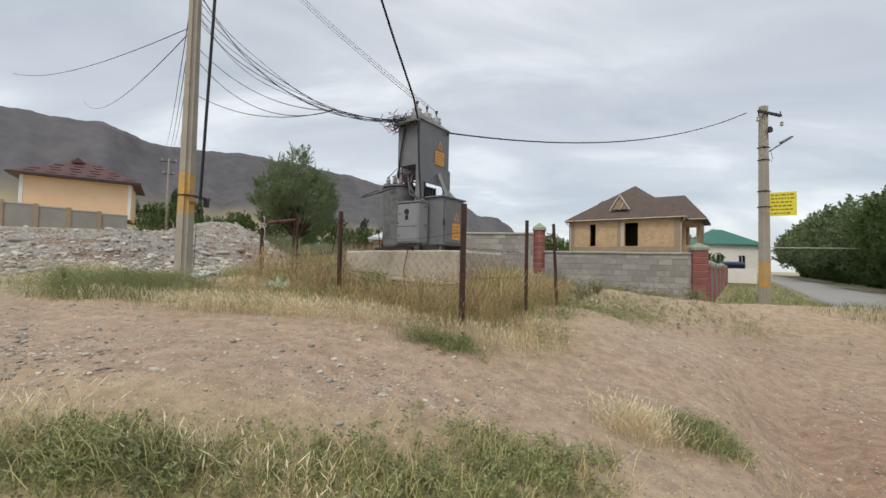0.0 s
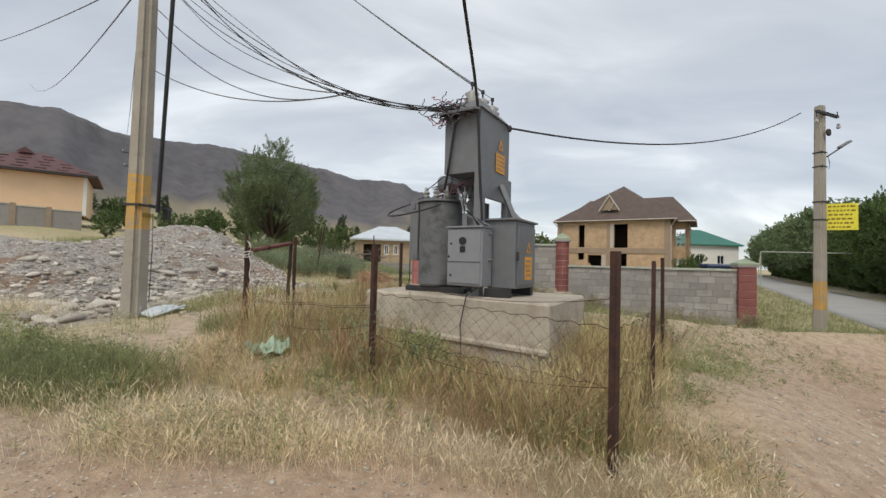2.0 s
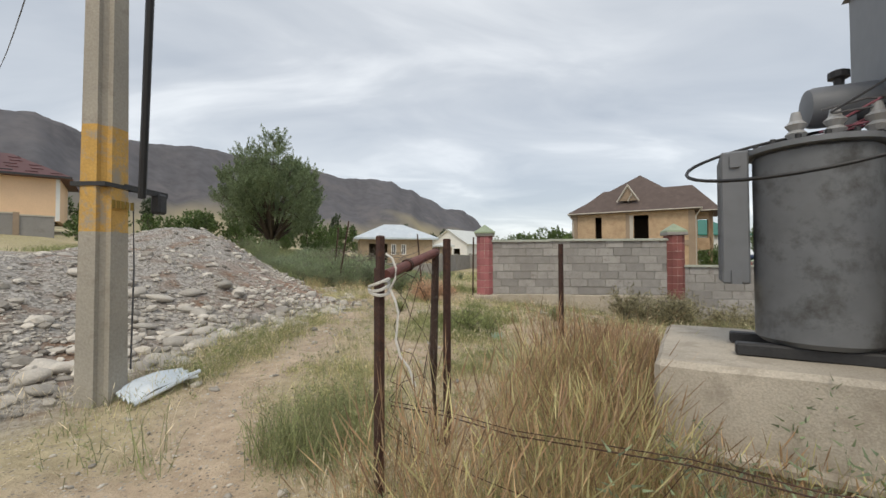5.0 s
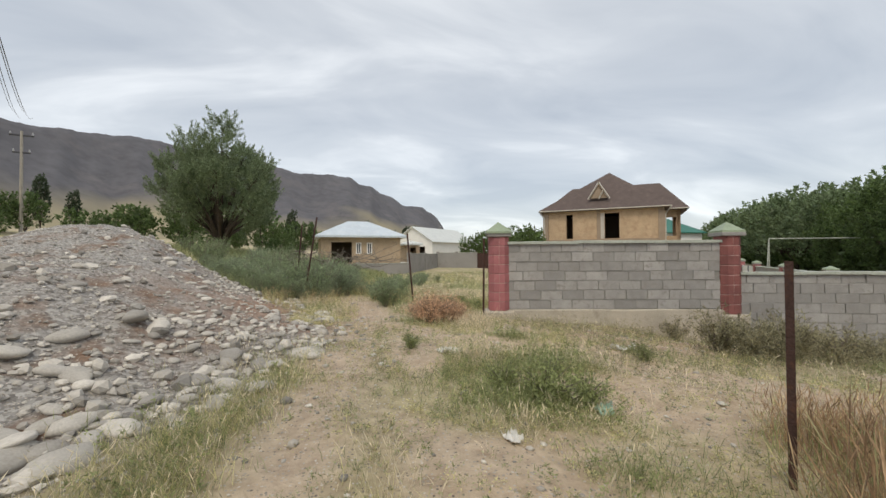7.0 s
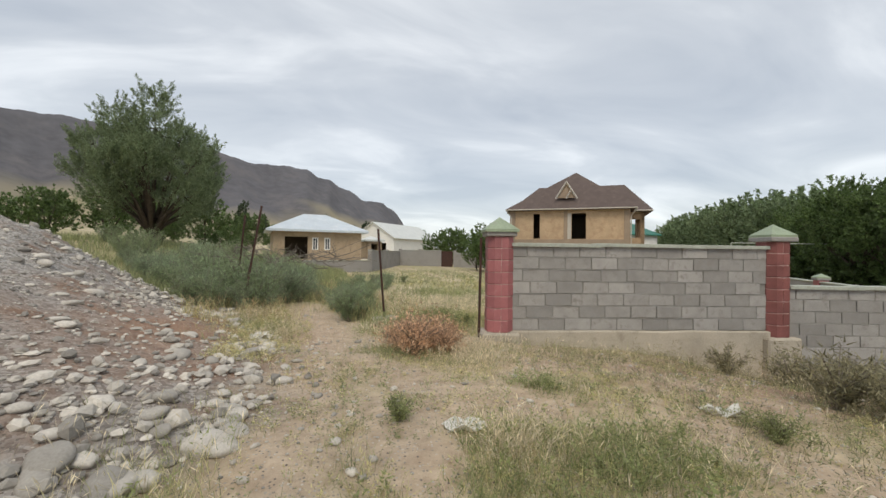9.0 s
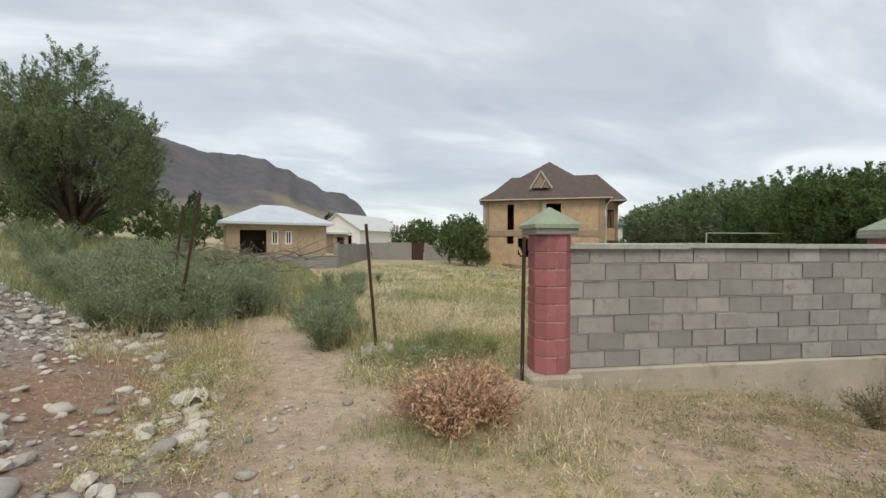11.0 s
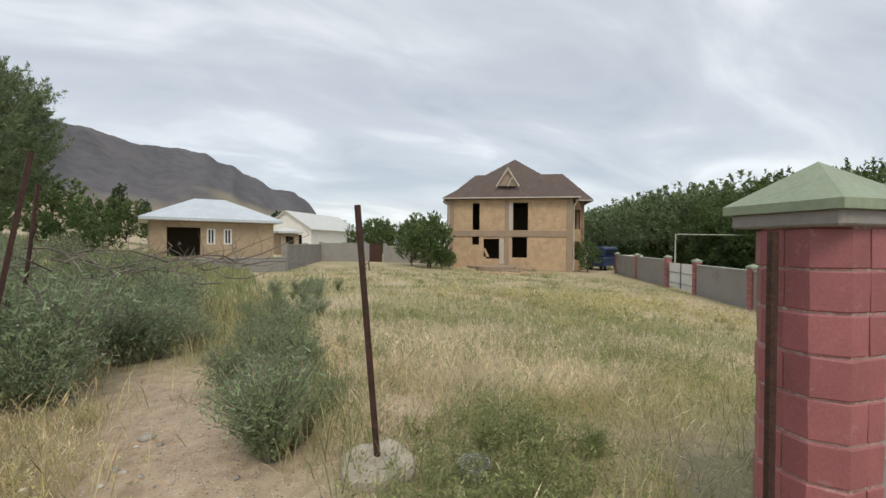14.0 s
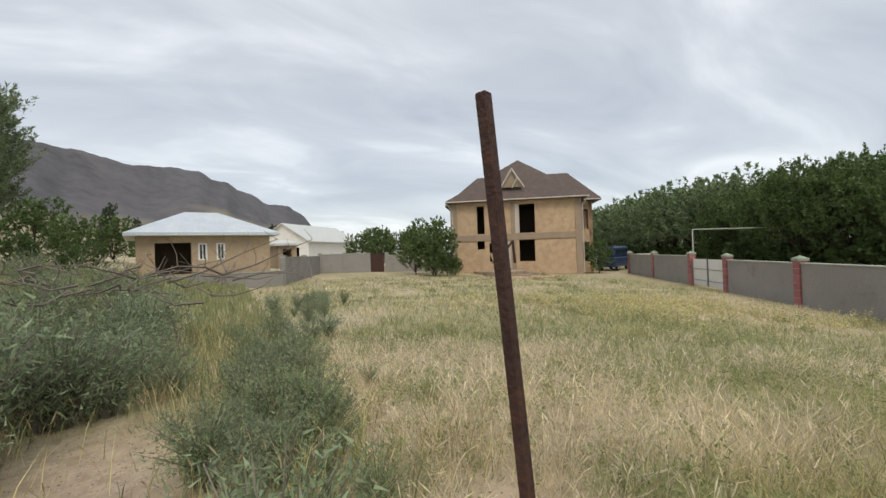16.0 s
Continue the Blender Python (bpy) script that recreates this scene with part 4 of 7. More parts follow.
def cottage(name, label, at, ang, W, D, H, wall_mat, roof_mat, rise, holes, over=0.5, gable=False, frames=True, side_holes=()):
    """A one-storey house: four walls with openings, window frames and a roof."""
    h = thing(name, label, "house", pose(at[0], at[1], at[2], 0, 0, ang))
    part("front_wall", pierced(W, H, 0.35, holes), wall_mat, h)
    part("back_wall", pierced(W, H, 0.35, [], pose(0, D - 0.35, 0)), wall_mat, h)
    part("side_wall", pierced(D - 0.7, H, 0.35, list(side_holes), pose(0.35, 0.35, 0, 0, 0, 90)), wall_mat, h)
    part("side_wall", pierced(D - 0.7, H, 0.35, list(side_holes), pose(W, 0.35, 0, 0, 0, 90)), wall_mat, h)
    # thin dark sheet standing in for the shade behind the openings
    part("room_shade_panel", box(W - 0.9, 0.1, H - 0.1, pose(W / 2, D * 0.5, 0)), M_ROOM_SHADE, h)
    if gable:
        bm = bmesh.new()
        z = H + 0.02
        for s in (0, 1):
            y0, ym = (-over, D / 2) if s == 0 else (D + over, D / 2)
            q = [bm.verts.new(c) for c in ((-over, y0, z - 0.1), (W + over, y0, z - 0.1), (W + over, ym, z + rise), (-over, ym, z + rise))]
            bm.faces.new(q if s == 0 else q[::-1])
        bmesh.ops.remove_doubles(bm, verts=bm.verts, dist=0.01)
        ext = bmesh.ops.extrude_face_region(bm, geom=bm.faces[:])
        bmesh.ops.translate(bm, vec=(0, 0, -0.12), verts=[v for v in ext["geom"] if isinstance(v, bmesh.types.BMVert)])
        bmesh.ops.recalc_face_normals(bm, faces=bm.faces)
        part("roof", bm, roof_mat, h)
        for x in (0.0, W - 0.3):
            part("gable_wall", bmesh_tri(D, rise + 0.0, 0.3, pose(x, D / 2, H, 0, 0, 90) @ pose(0, -0.3, 0)), wall_mat, h)
    else:
        r = min(D / 2, W / 2) * 0.95
        part("roof", hip(-over, W + over, -over, D + over, H + 0.15, (r, D / 2), (W - r, D / 2), H + 0.15 + rise), roof_mat, h)
    if frames:
        for x0, x1, z0, z1 in holes:
            if z0 < 0.2:
                continue
            win = part("window_frame", join(box(0.1, 0.1, z1 - z0, pose(x0 + 0.05, 0.05, z0)), box(0.1, 0.1, z1 - z0, pose(x1 - 0.05, 0.05, z0)), box(0.06, 0.08, z1 - z0 - 0.16, pose((x0 + x1) / 2, 0.06, z0 + 0.08)),
                                           box(x1 - x0 - 0.2, 0.1, 0.08, pose((x0 + x1) / 2, 0.05, z0)), box(x1 - x0 - 0.2, 0.1, 0.08, pose((x0 + x1) / 2, 0.05, z1 - 0.08))), M_WHITE, h)
            part("pane", box(x1 - x0 - 0.1, 0.02, z1 - z0 - 0.1, pose((x0 + x1) / 2, 0.12, z0 + 0.05)), M_GLASS, win)
    return h

PEACH = (-43.8, 41.7, 6.1)
cottage("zinc_roof_cottage", "low clay-walled cottage with a pale zinc hip roof behind weeds", (-8.1, 46.2, 2.0), 9, 7.3, 5.6, 2.45, M_CLAY, M_ZINC, 1.55,
        [(0.9, 2.75, 0.1, 2.0), (3.1, 3.6, 0.9, 1.95), (4.1, 4.6, 0.9, 1.95)], over=0.55)
cottage("white_gable_house", "white-walled house with a white slate gable roof", (6.9, 78, 1.3), 48, 15, 8.2, 3.9, M_WHITE, M_SLATE, 2.7,
        [], over=0.4, gable=True, side_holes=((1.2, 2.7, 1.2, 3.0), (4.4, 5.9, 1.2, 3.0)))
peach = cottage("peach_house", "peach-plastered house with a dark maroon hip roof and white corners", (PEACH[0], PEACH[1], PEACH[2]), 34, 9.2, 8, 4.0, M_PEACH, M_MAROONROOF, 2.5, [], over=0.9)
def peach_details(h, W, D, H, over, rise):
    """Rows of dark tile lips on the slope, a ridge cap and white corner strips."""
    z0, r = H + 0.15, min(D, W) / 2 * 0.95
    for row in range(5):
        f = 0.12 + 0.17 * row
        y, z = -over + (D / 2 + over) * f, z0 + rise * f
        x0, x1 = -over + (r + over) * f, W + over - (r + over) * f
        n = max(2, int((x1 - x0) / 1.5))
        for k in range(n):
            x = x0 + (x1 - x0) * (k + (0.3 if row % 2 else 0.65)) / n
            part("tile_lip", box(0.85, 0.12, 0.07, pose(x, y, z - 0.01, 27)), M_DARK if (row + k) % 3 == 0 else M_MAROONROOF, h)
    for f in np.linspace(0.25, 0.9, 4):
        y = D / 2
        part("tile_lip", box(0.12, 0.8, 0.07, pose(W + over - (r + over) * f, y + random.uniform(-1.2, 1.2) * (1 - f), z0 + rise * f, 0, 27)), M_DARK, h)
    part("ridge_cap", bmesh_ridge(1.5, 0.6, 1.4, pose(r + 0.2, D / 2 - 0.9, z0 + rise - 0.25)), M_MAROONROOF, h, "small dark ridge dormer")
    for x in (0.14, W - 0.14):
        part("corner_strip", box(0.3, 0.05, H, pose(x, -0.03, 0)), M_WHITE, h, "white corner strip")
    part("eaves_board", box(W + 2 * over, 0.05, 0.2, pose(W / 2, -over - 0.03, H - 0.03)), M_DARK, h)


cottage("green_roof_house", "white house with a green sheet roof behind a fence", (47.8, 75.6, 1.6), 0, 10.2, 9, 5.0, M_WHITE, M_GREENROOF, 3.1, [(2, 3.4, 1.6, 3.2), (6, 7.4, 1.6, 3.2)], over=0.6)
peach_details(peach, 9.2, 8, 4.0, 0.9, 2.5)
cottage("shed", "small lean-to shed with a pale roof", (0.2, 53.0, 2.0), 9, 1.5, 3.0, 1.9, M_CLAY, M_SLATE, 0.4, [(0.4, 1.1, 0.1, 1.6)], over=0.3)

# terrace slab and brick rubble at the unfinished house
ter = thing("house_terrace", "low concrete terrace slab before an unfinished house", "terrace", pose(17.6, 46.0, ground_z(17.6, 46.0) - 0.3, 0, 0, -30))
part("slab", lathe([(1.75, 0.0), (1.8, 0.75), (1.72, 0.8), (0.05, 0.8)], 24), M_FRAME, ter)
part("step", box(1.3, 0.5, 0.5, pose(1.3, -1.5, 0.0), bevel=0.03), M_FRAME, ter)

# rear yard wall with a dark gate
RW = [Vector((-9.5, 44.3)), Vector((-0.2, 46.8)), Vector((4.5, 58.5)), Vector((9.3, 57.8)), Vector((11.0, 57.2)), Vector((18.0, 54.6))]
for k, (p, q) in enumerate(zip(RW, RW[1:])):
    d = q - p
    a = math.degrees(math.atan2(d.y, d.x))
    g0 = min(ground_z(p.x, p.y), ground_z(q.x, q.y))
    if k == 3:
        g = thing("dark_yard_gate", "dark brown metal yard gate in a rear wall", "gate", pose(p.x, p.y, g0, 0, 0, a))
        part("leaf", box(d.length * 0.8, 0.06, 1.9, pose(d.length * 0.45, 0, 0)), M_RUST, g)
        part("gate_post", box(0.35, 0.35, 2.0, pose(0.0, 0, 0)), M_GREYWALL, g)
        part("gate_post", box(0.35, 0.35, 2.0, pose(d.length, 0, 0)), M_GREYWALL, g)
        continue
    w = thing("rear_wall", "grey rendered rear yard wall", "wall", pose(p.x, p.y, g0, 0, 0, a), kind="structure")
    hh = 1.0 if k == 0 else 1.9
    part("panel", box(d.length, 0.2, hh + 0.5, pose(d.length / 2, 0, -0.5)), M_GREYWALL, w)
    part("coping", box(d.length, 0.28, 0.05, pose(d.length / 2, 0, hh)), M_COPING, w)
    for s in (0.02, 0.5):
        part("pier", box(0.36, 0.36, hh + 0.65, pose(d.length * s, 0, -0.5)), M_GREYWALL, w)

# fence in front of the peach house
for k in range(4):
    p, q = Vector((-39.0 + 1.62 * k, 35.7 + 1.52 * k)), Vector((-39.0 + 1.62 * (k + 1), 35.7 + 1.52 * (k + 1)))
    d = q - p
    top = 6.35 - 0.12 * k
    w = thing("stepped_fence_wall", "grey block fence stepping down a slope with a pale top", "wall", pose(p.x, p.y, 0, 0, 0, math.degrees(math.atan2(d.y, d.x))), kind="structure")
    part("panel", box(d.length, 0.2, top - 3.0, pose(d.length / 2, 0, 3.0)), M_GREYWALL, w)
    part("coping", box(d.length, 0.3, 0.1, pose(d.length / 2, 0, top)), M_TRIM, w)
    part("pier", box(0.36, 0.36, top + 0.25 - 3.0, pose(0, 0, 3.0)), M_FRAME, w)


# ---- transformer substation ----
def at(v, z=0.0):
    return Vector((v[0], v[1], z))


PED = Vector((0.15, 6.2, 0))
PZ = 1.93
LOCAL = Matrix(((E2.x, E1.x, 0, PED.x), (E2.y, E1.y, 0, PED.y), (0, 0, 1, 0), (0, 0, 0, 1)))  # x along the front, y to the back


def pedestal():
    p = thing("transformer_plinth", "worn cast-concrete transformer plinth with cracks among dry weeds", "plinth", LOCAL, kind="")
    bm = box(2.46, 1.45, PZ - 0.4, pose(-1.115, 0.725, 0.4), bevel=0.03)
    bmesh.ops.subdivide_edges(bm, edges=[e for e in bm.edges if e.calc_length() > 0.3], cuts=10, use_grid_fill=True)
    for v in bm.verts:
        w = v.co
        v.co += Vector((0.02 * noise.noise(w * 2.1), 0.02 * noise.noise(w * 2.4 + Vector((5, 0, 0))), 0.012 * noise.noise(w * 2.9)))
    part("body", bm, M_CONCRETE, p)
    part("ledge", box(2.5, 0.06, 0.07, pose(-1.115, -0.02, 1.42, 0.0, 1.2, 0.0), bevel=0.02), M_CONCRETE, p, "rough casting ledge")
    return p


pedestal()


def transformer():
    t = thing("transformer_substation", "grey steel pole-type transformer substation with warning panels on a concrete plinth", "transformer", LOCAL)
    z = PZ
    # skid rails
    for y in (0.38, 0.78):
        part("skid", box(0.9, 0.09, 0.07, pose(-1.5, y, z), bevel=0.01), M_DARK, t)
    # oil tank: oval body with lid flange
    prof = [(0.25, z + 0.07), (0.285, z + 0.10), (0.285, z + 1.14), (0.26, z + 1.16)]
    tk = part("tank", lathe(prof, 40, pose(-1.55, 0.56, 0)), M_TANK, t, "soot-streaked grey oil tank", smooth=True)
    tk.data.set_sharp_from_angle(angle=0.6)
    part("lid", lathe([(0.26, z + 1.155), (0.32, z + 1.16), (0.32, z + 1.19), (0.26, z + 1.2)], 40, pose(-1.55, 0.56, 0)), M_STEEL, tk)
    for k in range(16):
        a = 2 * math.pi * k / 16
        part("bolt", lathe([(0.014, z + 1.19), (0.014, z + 1.215)], 6, pose(-1.55 + 0.3 * math.cos(a), 0.56 + 0.3 * math.sin(a), 0)), M_DARK, tk)
    # radiators: banks of thin fins on two sides
    for cx, cy, ang in ((-1.93, 0.66, 0), (-1.14, 0.84, 0)):
        rad = part("radiator", box(0.05, 0.42, 0.08, pose(cx, cy, z + 1.1)), M_STEEL, t)
        part("header", box(0.05, 0.42, 0.08, pose(cx, cy, z + 0.4)), M_STEEL, rad)
        for k in range(5):
            part("fin", box(0.14, 0.03, 0.8, pose(cx, cy - 0.18 + 0.09 * k, z + 0.4), bevel=0.01), M_STEEL, rad)
    # conservator on brackets with filler cap
    cons = part("conservator", lathe([(0.05, -0.34), (0.105, -0.33), (0.115, -0.3), (0.115, 0.3), (0.105, 0.33), (0.05, 0.34)], 24, pose(-1.25, 0.62, z + 1.42, 0, 90, 8)), M_STEEL, t, smooth=True)
    cons.data.set_sharp_from_angle(angle=0.6)
    part("filler_cap", lathe([(0.025, 0), (0.025, 0.05), (0.05, 0.055), (0.05, 0.09), (0.03, 0.1)], 12, pose(-1.42, 0.62, z + 1.53)), M_DARK, cons)
    part("bracket", box(0.05, 0.2, 0.2, pose(-1.4, 0.62, z + 1.19)), M_STEEL, cons)
    part("bracket", box(0.05, 0.2, 0.2, pose(-1.1, 0.62, z + 1.19)), M_STEEL, cons)
    for dx in (-0.16, 0.0, 0.16):
        b = part("bushing", lathe([(0.03, 0), (0.05, 0.03), (0.03, 0.05), (0.05, 0.08), (0.03, 0.1), (0.02, 0.15)], 12, pose(-1.5 + dx, 0.36, z + 1.2)), M_PORCELAIN, t)
    # big switch cabinet with sticker door
    cab = part("switch_cabinet", box(0.34, 0.62, 0.78, pose(-0.55, 0.61, z + 0.1), bevel=0.008), M_STEEL, t)
    part("cabinet_roof", box(0.4, 0.7, 0.025, pose(-0.55, 0.61, z + 0.88), bevel=0.005), M_STEEL, cab)
    dr = part("cabinet_door", box(0.02, 0.54, 0.68, pose(-0.37, 0.62, z + 0.14), bevel=0.004), M_STEEL, cab)
    part("door_handle", box(0.03, 0.03, 0.1, pose(-0.34, 0.28, z + 0.42), bevel=0.006), M_DARK, dr)
    for fy in (0.22, 0.9):
        part("foot", box(0.3, 0.08, 0.1, pose(-0.55, fy, z)), M_DARK, cab)
    sticker(t, -0.357, 0.66, z + 0.2, 0.22, 0.27)
    # meter cabinet on the front
    mc = part("meter_cabinet", box(0.45, 0.25, 0.66, pose(-0.875, 0.14, z + 0.12), bevel=0.01), M_STEEL_LIGHT, t, "light grey meter cabinet with two round glasses")
    part("rain_hood", box(0.47, 0.28, 0.02, pose(-0.875, 0.13, z + 0.78), bevel=0.004), M_STEEL_LIGHT, mc)
    door = part("cabinet_door", box(0.42, 0.015, 0.6, pose(-0.88, 0.008, z + 0.15), bevel=0.004), M_STEEL_LIGHT, mc)
    part("meter_glass", lathe([(0.046, 0), (0.046, 0.012)], 20, pose(-0.89, 0.0, z + 0.63, 90)), M_RUBBER, door)
    part("meter_glass", box(0.07, 0.012, 0.07, pose(-0.89, -0.003, z + 0.50), bevel=0.005), M_RUBBER, door)
    part("seam", box(0.42, 0.006, 0.006, pose(-0.88, -0.002, z + 0.39)), M_DARK, door)
    for kx, kz in ((-1.04, 0.6), (-1.04, 0.24), (-1.07, 0.45)):
        part("lock", lathe([(0.012, 0), (0.012, 0.012)], 10, pose(kx, 0.0, z + kz, 90)), M_DARK, door)
    part("hinge_bolt", lathe([(0.018, 0), (0.018, 0.04)], 8, pose(-0.65, 0.18, z + 0.72, 0, 90)), M_STEEL, mc)
    part("hinge_bolt", lathe([(0.018, 0), (0.018, 0.04)], 8, pose(-0.65, 0.18, z + 0.42, 0, 90)), M_STEEL, mc)
    # frame that carries the upper box
    for x, y in ((-0.79, 0.19), (-0.79, 0.95)):
        part("upright", box(0.09, 0.12, 3.4 - z, pose(x, y, z), bevel=0.006), M_STEEL, t)
    part("skirt", box(0.04, 0.86, 0.3, pose(-0.77, 0.58, 3.09)), M_STEEL, t)
    part("brace", tube([(-0.72, 0.62, 3.28), (-0.5, 0.62, z + 0.86)], 0.04, 4), M_STEEL, t)
    part("brace", tube([(-0.79, 0.95, 3.05), (-0.48, 0.86, z + 0.86)], 0.04, 4), M_STEEL, t)
    # upper high-voltage box with bevelled roof
    bm = prism([(-0.48, 0), (0, 0), (0, 0.84), (-0.48, 0.84)], 3.38, 4.13)
    up = part("upper_box", bm, M_STEEL, t, "", pose(-0.79, 0.17, 0))
    part("roof_sheet", roof_wedge(0.54, 0.9, 0.12), M_STEEL, up, "", pose(-0.79 - 0.51, 0.14, 4.13))
    part("seam", box(0.012, 0.84, 0.02, pose(-0.784, 0.59, 3.37)), M_DARK, up)
    sticker(t, -0.778, 0.72, 3.46, 0.26, 0.24)
    for y in (0.3, 0.58, 0.86):
        ins = part("insulator", lathe([(0.05, 0), (0.09, 0.03), (0.108, 0.05), (0.065, 0.075), (0.102, 0.11), (0.06, 0.135), (0.09, 0.175), (0.05, 0.2), (0.03, 0.22)], 16, pose(-0.98, y, 4.19)), M_PORCELAIN, up, smooth=True)
        part("terminal", lathe([(0.012, 0.22), (0.012, 0.28), (0.025, 0.285), (0.025, 0.32), (0.01, 0.33)], 8, pose(-0.98, y, 4.19)), M_DARK, ins)
    # bent bracket plate with clamped conductors on the front top
    part("bracket_plate", box(0.5, 0.16, 0.03, pose(-1.03, 0.1, 4.08, 12, 0, 0), bevel=0.004), M_STEEL, up)
    part("cable_gland", lathe([(0.02, 0), (0.028, 0.02), (0.028, 0.06), (0.014, 0.08)], 12, pose(-0.74, 0.9, 4.04)), M_DARK, up)
    return t


def roof_wedge(w, d, hgt):
    bm = bmesh.new()
    lo = [bm.verts.new(c) for c in ((0, 0, 0), (w, 0, 0), (w, d, 0), (0, d, 0))]
    hi = [bm.verts.new(c) for c in ((0.06, 0.06, hgt), (w - 0.05, 0.06, hgt * 0.9), (w - 0.05, d - 0.06, hgt * 0.4), (0.06, d - 0.06, hgt * 0.5))]
    bm.faces.new(lo[::-1])
    bm.faces.new(hi)
    for k in range(4):
        bm.faces.new((lo[k], lo[(k + 1) % 4], hi[(k + 1) % 4], hi[k]))
    return bm


def sticker(parent, x, y, z, w, h):
    """Worn orange warning panel: a triangle over a block of unreadable lines."""
    pn = part("warning_panel", box(0.004, w, h, pose(x, y, z)), M_YELLOW, parent, "worn orange warning panel")
    tri = bmesh.new()
    a = [tri.verts.new(c) for c in ((x + 0.003, y - 0.07, z + h + 0.05), (x + 0.003, y + 0.07, z + h + 0.05), (x + 0.003, y, z + h + 0.2))]
    b = [tri.verts.new(c) for c in ((x + 0.003, y - 0.035, z + h + 0.066), (x + 0.003, y + 0.035, z + h + 0.066), (x + 0.003, y, z + h + 0.145))]
    for k in range(3):
        tri.faces.new((a[k], a[(k + 1) % 3], b[(k + 1) % 3], b[k]))
    part("warning_triangle", tri, M_YELLOW, parent)
    for r in range(4):
        xx = -w / 2 + 0.03
        while xx < w / 2 - 0.05:
            ww = random.uniform(0.02, 0.05)
            part("line_mark", box(0.002, ww, h * 0.09, pose(x + 0.003, y + xx + ww / 2, z + h * (0.14 + 0.21 * r))), M_STEEL, pn)
            xx += ww + 0.02


transformer()


# ---- poles and wires ----
def concrete_pole(x, y, z0, h, w0, w1, yellow, ang, label):
    p = thing("utility_pole", label, "utility pole", pose(x, y, 0, 0, 0, ang))
    bands = [z0 - 0.3, yellow[0], yellow[1], z0 + h]

    def width(z):
        return w0 + (w1 - w0) * (z - z0) / h

    for k, (a, b) in enumerate(zip(bands, bands[1:])):
        bm = box(1, 1, b - a, pose(0, 0, a))
        for v in bm.verts:
            s = width(v.co.z)
            v.co.x *= s
            v.co.y *= s * 0.85
        bmesh.ops.bevel(bm, geom=[e for e in bm.edges if abs(e.verts[0].co.z - e.verts[1].co.z) > 0.1], offset=0.07 if w0 > 0.32 else 0.04, segments=3, affect="EDGES")
        part(("shaft", "painted_band", "shaft")[k], bm, (M_POLE, M_POLE_YELLOW, M_POLE)[k], p, "faded yellow paint band" if k == 1 else "")
    return p, width


def strap(p, z, w, mat=M_DARK):
    return part("strap", join(box(w + 0.02, w * 0.85 + 0.02, 0.035, pose(0, 0, z))), mat, p)


pole1, wid1 = concrete_pole(-5.75, 9.15, 1.45, 8.5, 0.345, 0.225, (2.72, 3.62), ALONG + 30, "tall grey concrete utility pole with a faded yellow band")
strap(pole1, 3.1, wid1(3.1))
part("clamp_arm", box(0.55, 0.05, 0.05, pose(0.32, -0.12, 3.1)), M_DARK, pole1)
part("clamp_block", box(0.12, 0.1, 0.2, pose(0.5, -0.12, 2.93), bevel=0.02), M_DARK, pole1)
for k in range(5):
    part("painted_mark", box(0.035, 0.004, 0.07, pose(-0.1 + 0.05 * k, -0.165, 2.92)), M_INK, pole1)
part("earth_wire", tube([(0.17, -0.12, 1.5), (0.165, -0.14, 2.4), (0.16, -0.13, 3.0)], 0.008, 5), M_WIRE, pole1)

pole2, wid2 = concrete_pole(10.14, 13.05, 0.15, 6.85, 0.30, 0.23, (1.25, 2.05), ALONG - 35, "grey concrete utility pole with a street lamp by a road")
for z in (3.75, 4.25, 5.25, 5.65):
    strap(pole2, z, wid2(z))
part("cross_arm", box(1.05, 0.07, 0.07, pose(0.1, -0.13, 6.72)), M_DARK, pole2)
for sx, up in ((-0.42, -1), (0.6, 1)):
    part("arm_pin", tube([(sx, -0.13, 6.72), (sx, -0.13, 6.9 if up > 0 else 6.5)], 0.014), M_DARK, pole2)
    part("insulator", lathe([(0.02, 0), (0.05, 0.02), (0.05, 0.06), (0.03, 0.1), (0.045, 0.13), (0.02, 0.15)], 12, pose(sx + (0.06 if up > 0 else -0.02), -0.13, 6.42)), M_PORCELAIN, pole2)
lampa = part("lamp_arm", tube([(0.12, -0.1, 5.55), (0.35, -0.2, 5.72), (0.75, -0.32, 5.98)], 0.02), M_DARK, pole2)
part("lamp_head", box(0.45, 0.12, 0.06, pose(0.62, -0.29, 5.9, 0, -29, -15), bevel=0.02), M_STEEL, lampa)
part("ring_bracket", lathe([(0.07, -0.03), (0.1, -0.02), (0.1, 0.02), (0.07, 0.03)], 16, pose(0.0, -0.2, 6.2, 90)), M_DARK, pole2)
part("loose_wire", tube([(0.12, -0.12, 5.6), (0.2, -0.14, 5.35), (0.14, -0.14, 5.2)], 0.008, 5), M_WIRE, pole2)

sg = thing("notice_board", "yellow lettered notice board strapped to a concrete pole", "sign", pose(10.56, 12.83, 3.48, 0, 0, -33))
part("board", box(0.66, 0.012, 0.74), M_SIGN, sg)
for r in range(6):
    xx = -0.29
    while xx < 0.2:
        ww = random.uniform(0.03, 0.10)
        part("line_mark", box(ww, 0.004, 0.045, pose(xx + ww / 2, -0.009, 0.06 + 0.115 * r)), M_INK, sg)
        xx += ww + 0.03


def wire(name, label, pts, r, mat=M_RUBBER, n=6):
    ob = part(name, tube(pts, r, n), mat)
    return tagged(ob, label, "cable", group="overhead cables")


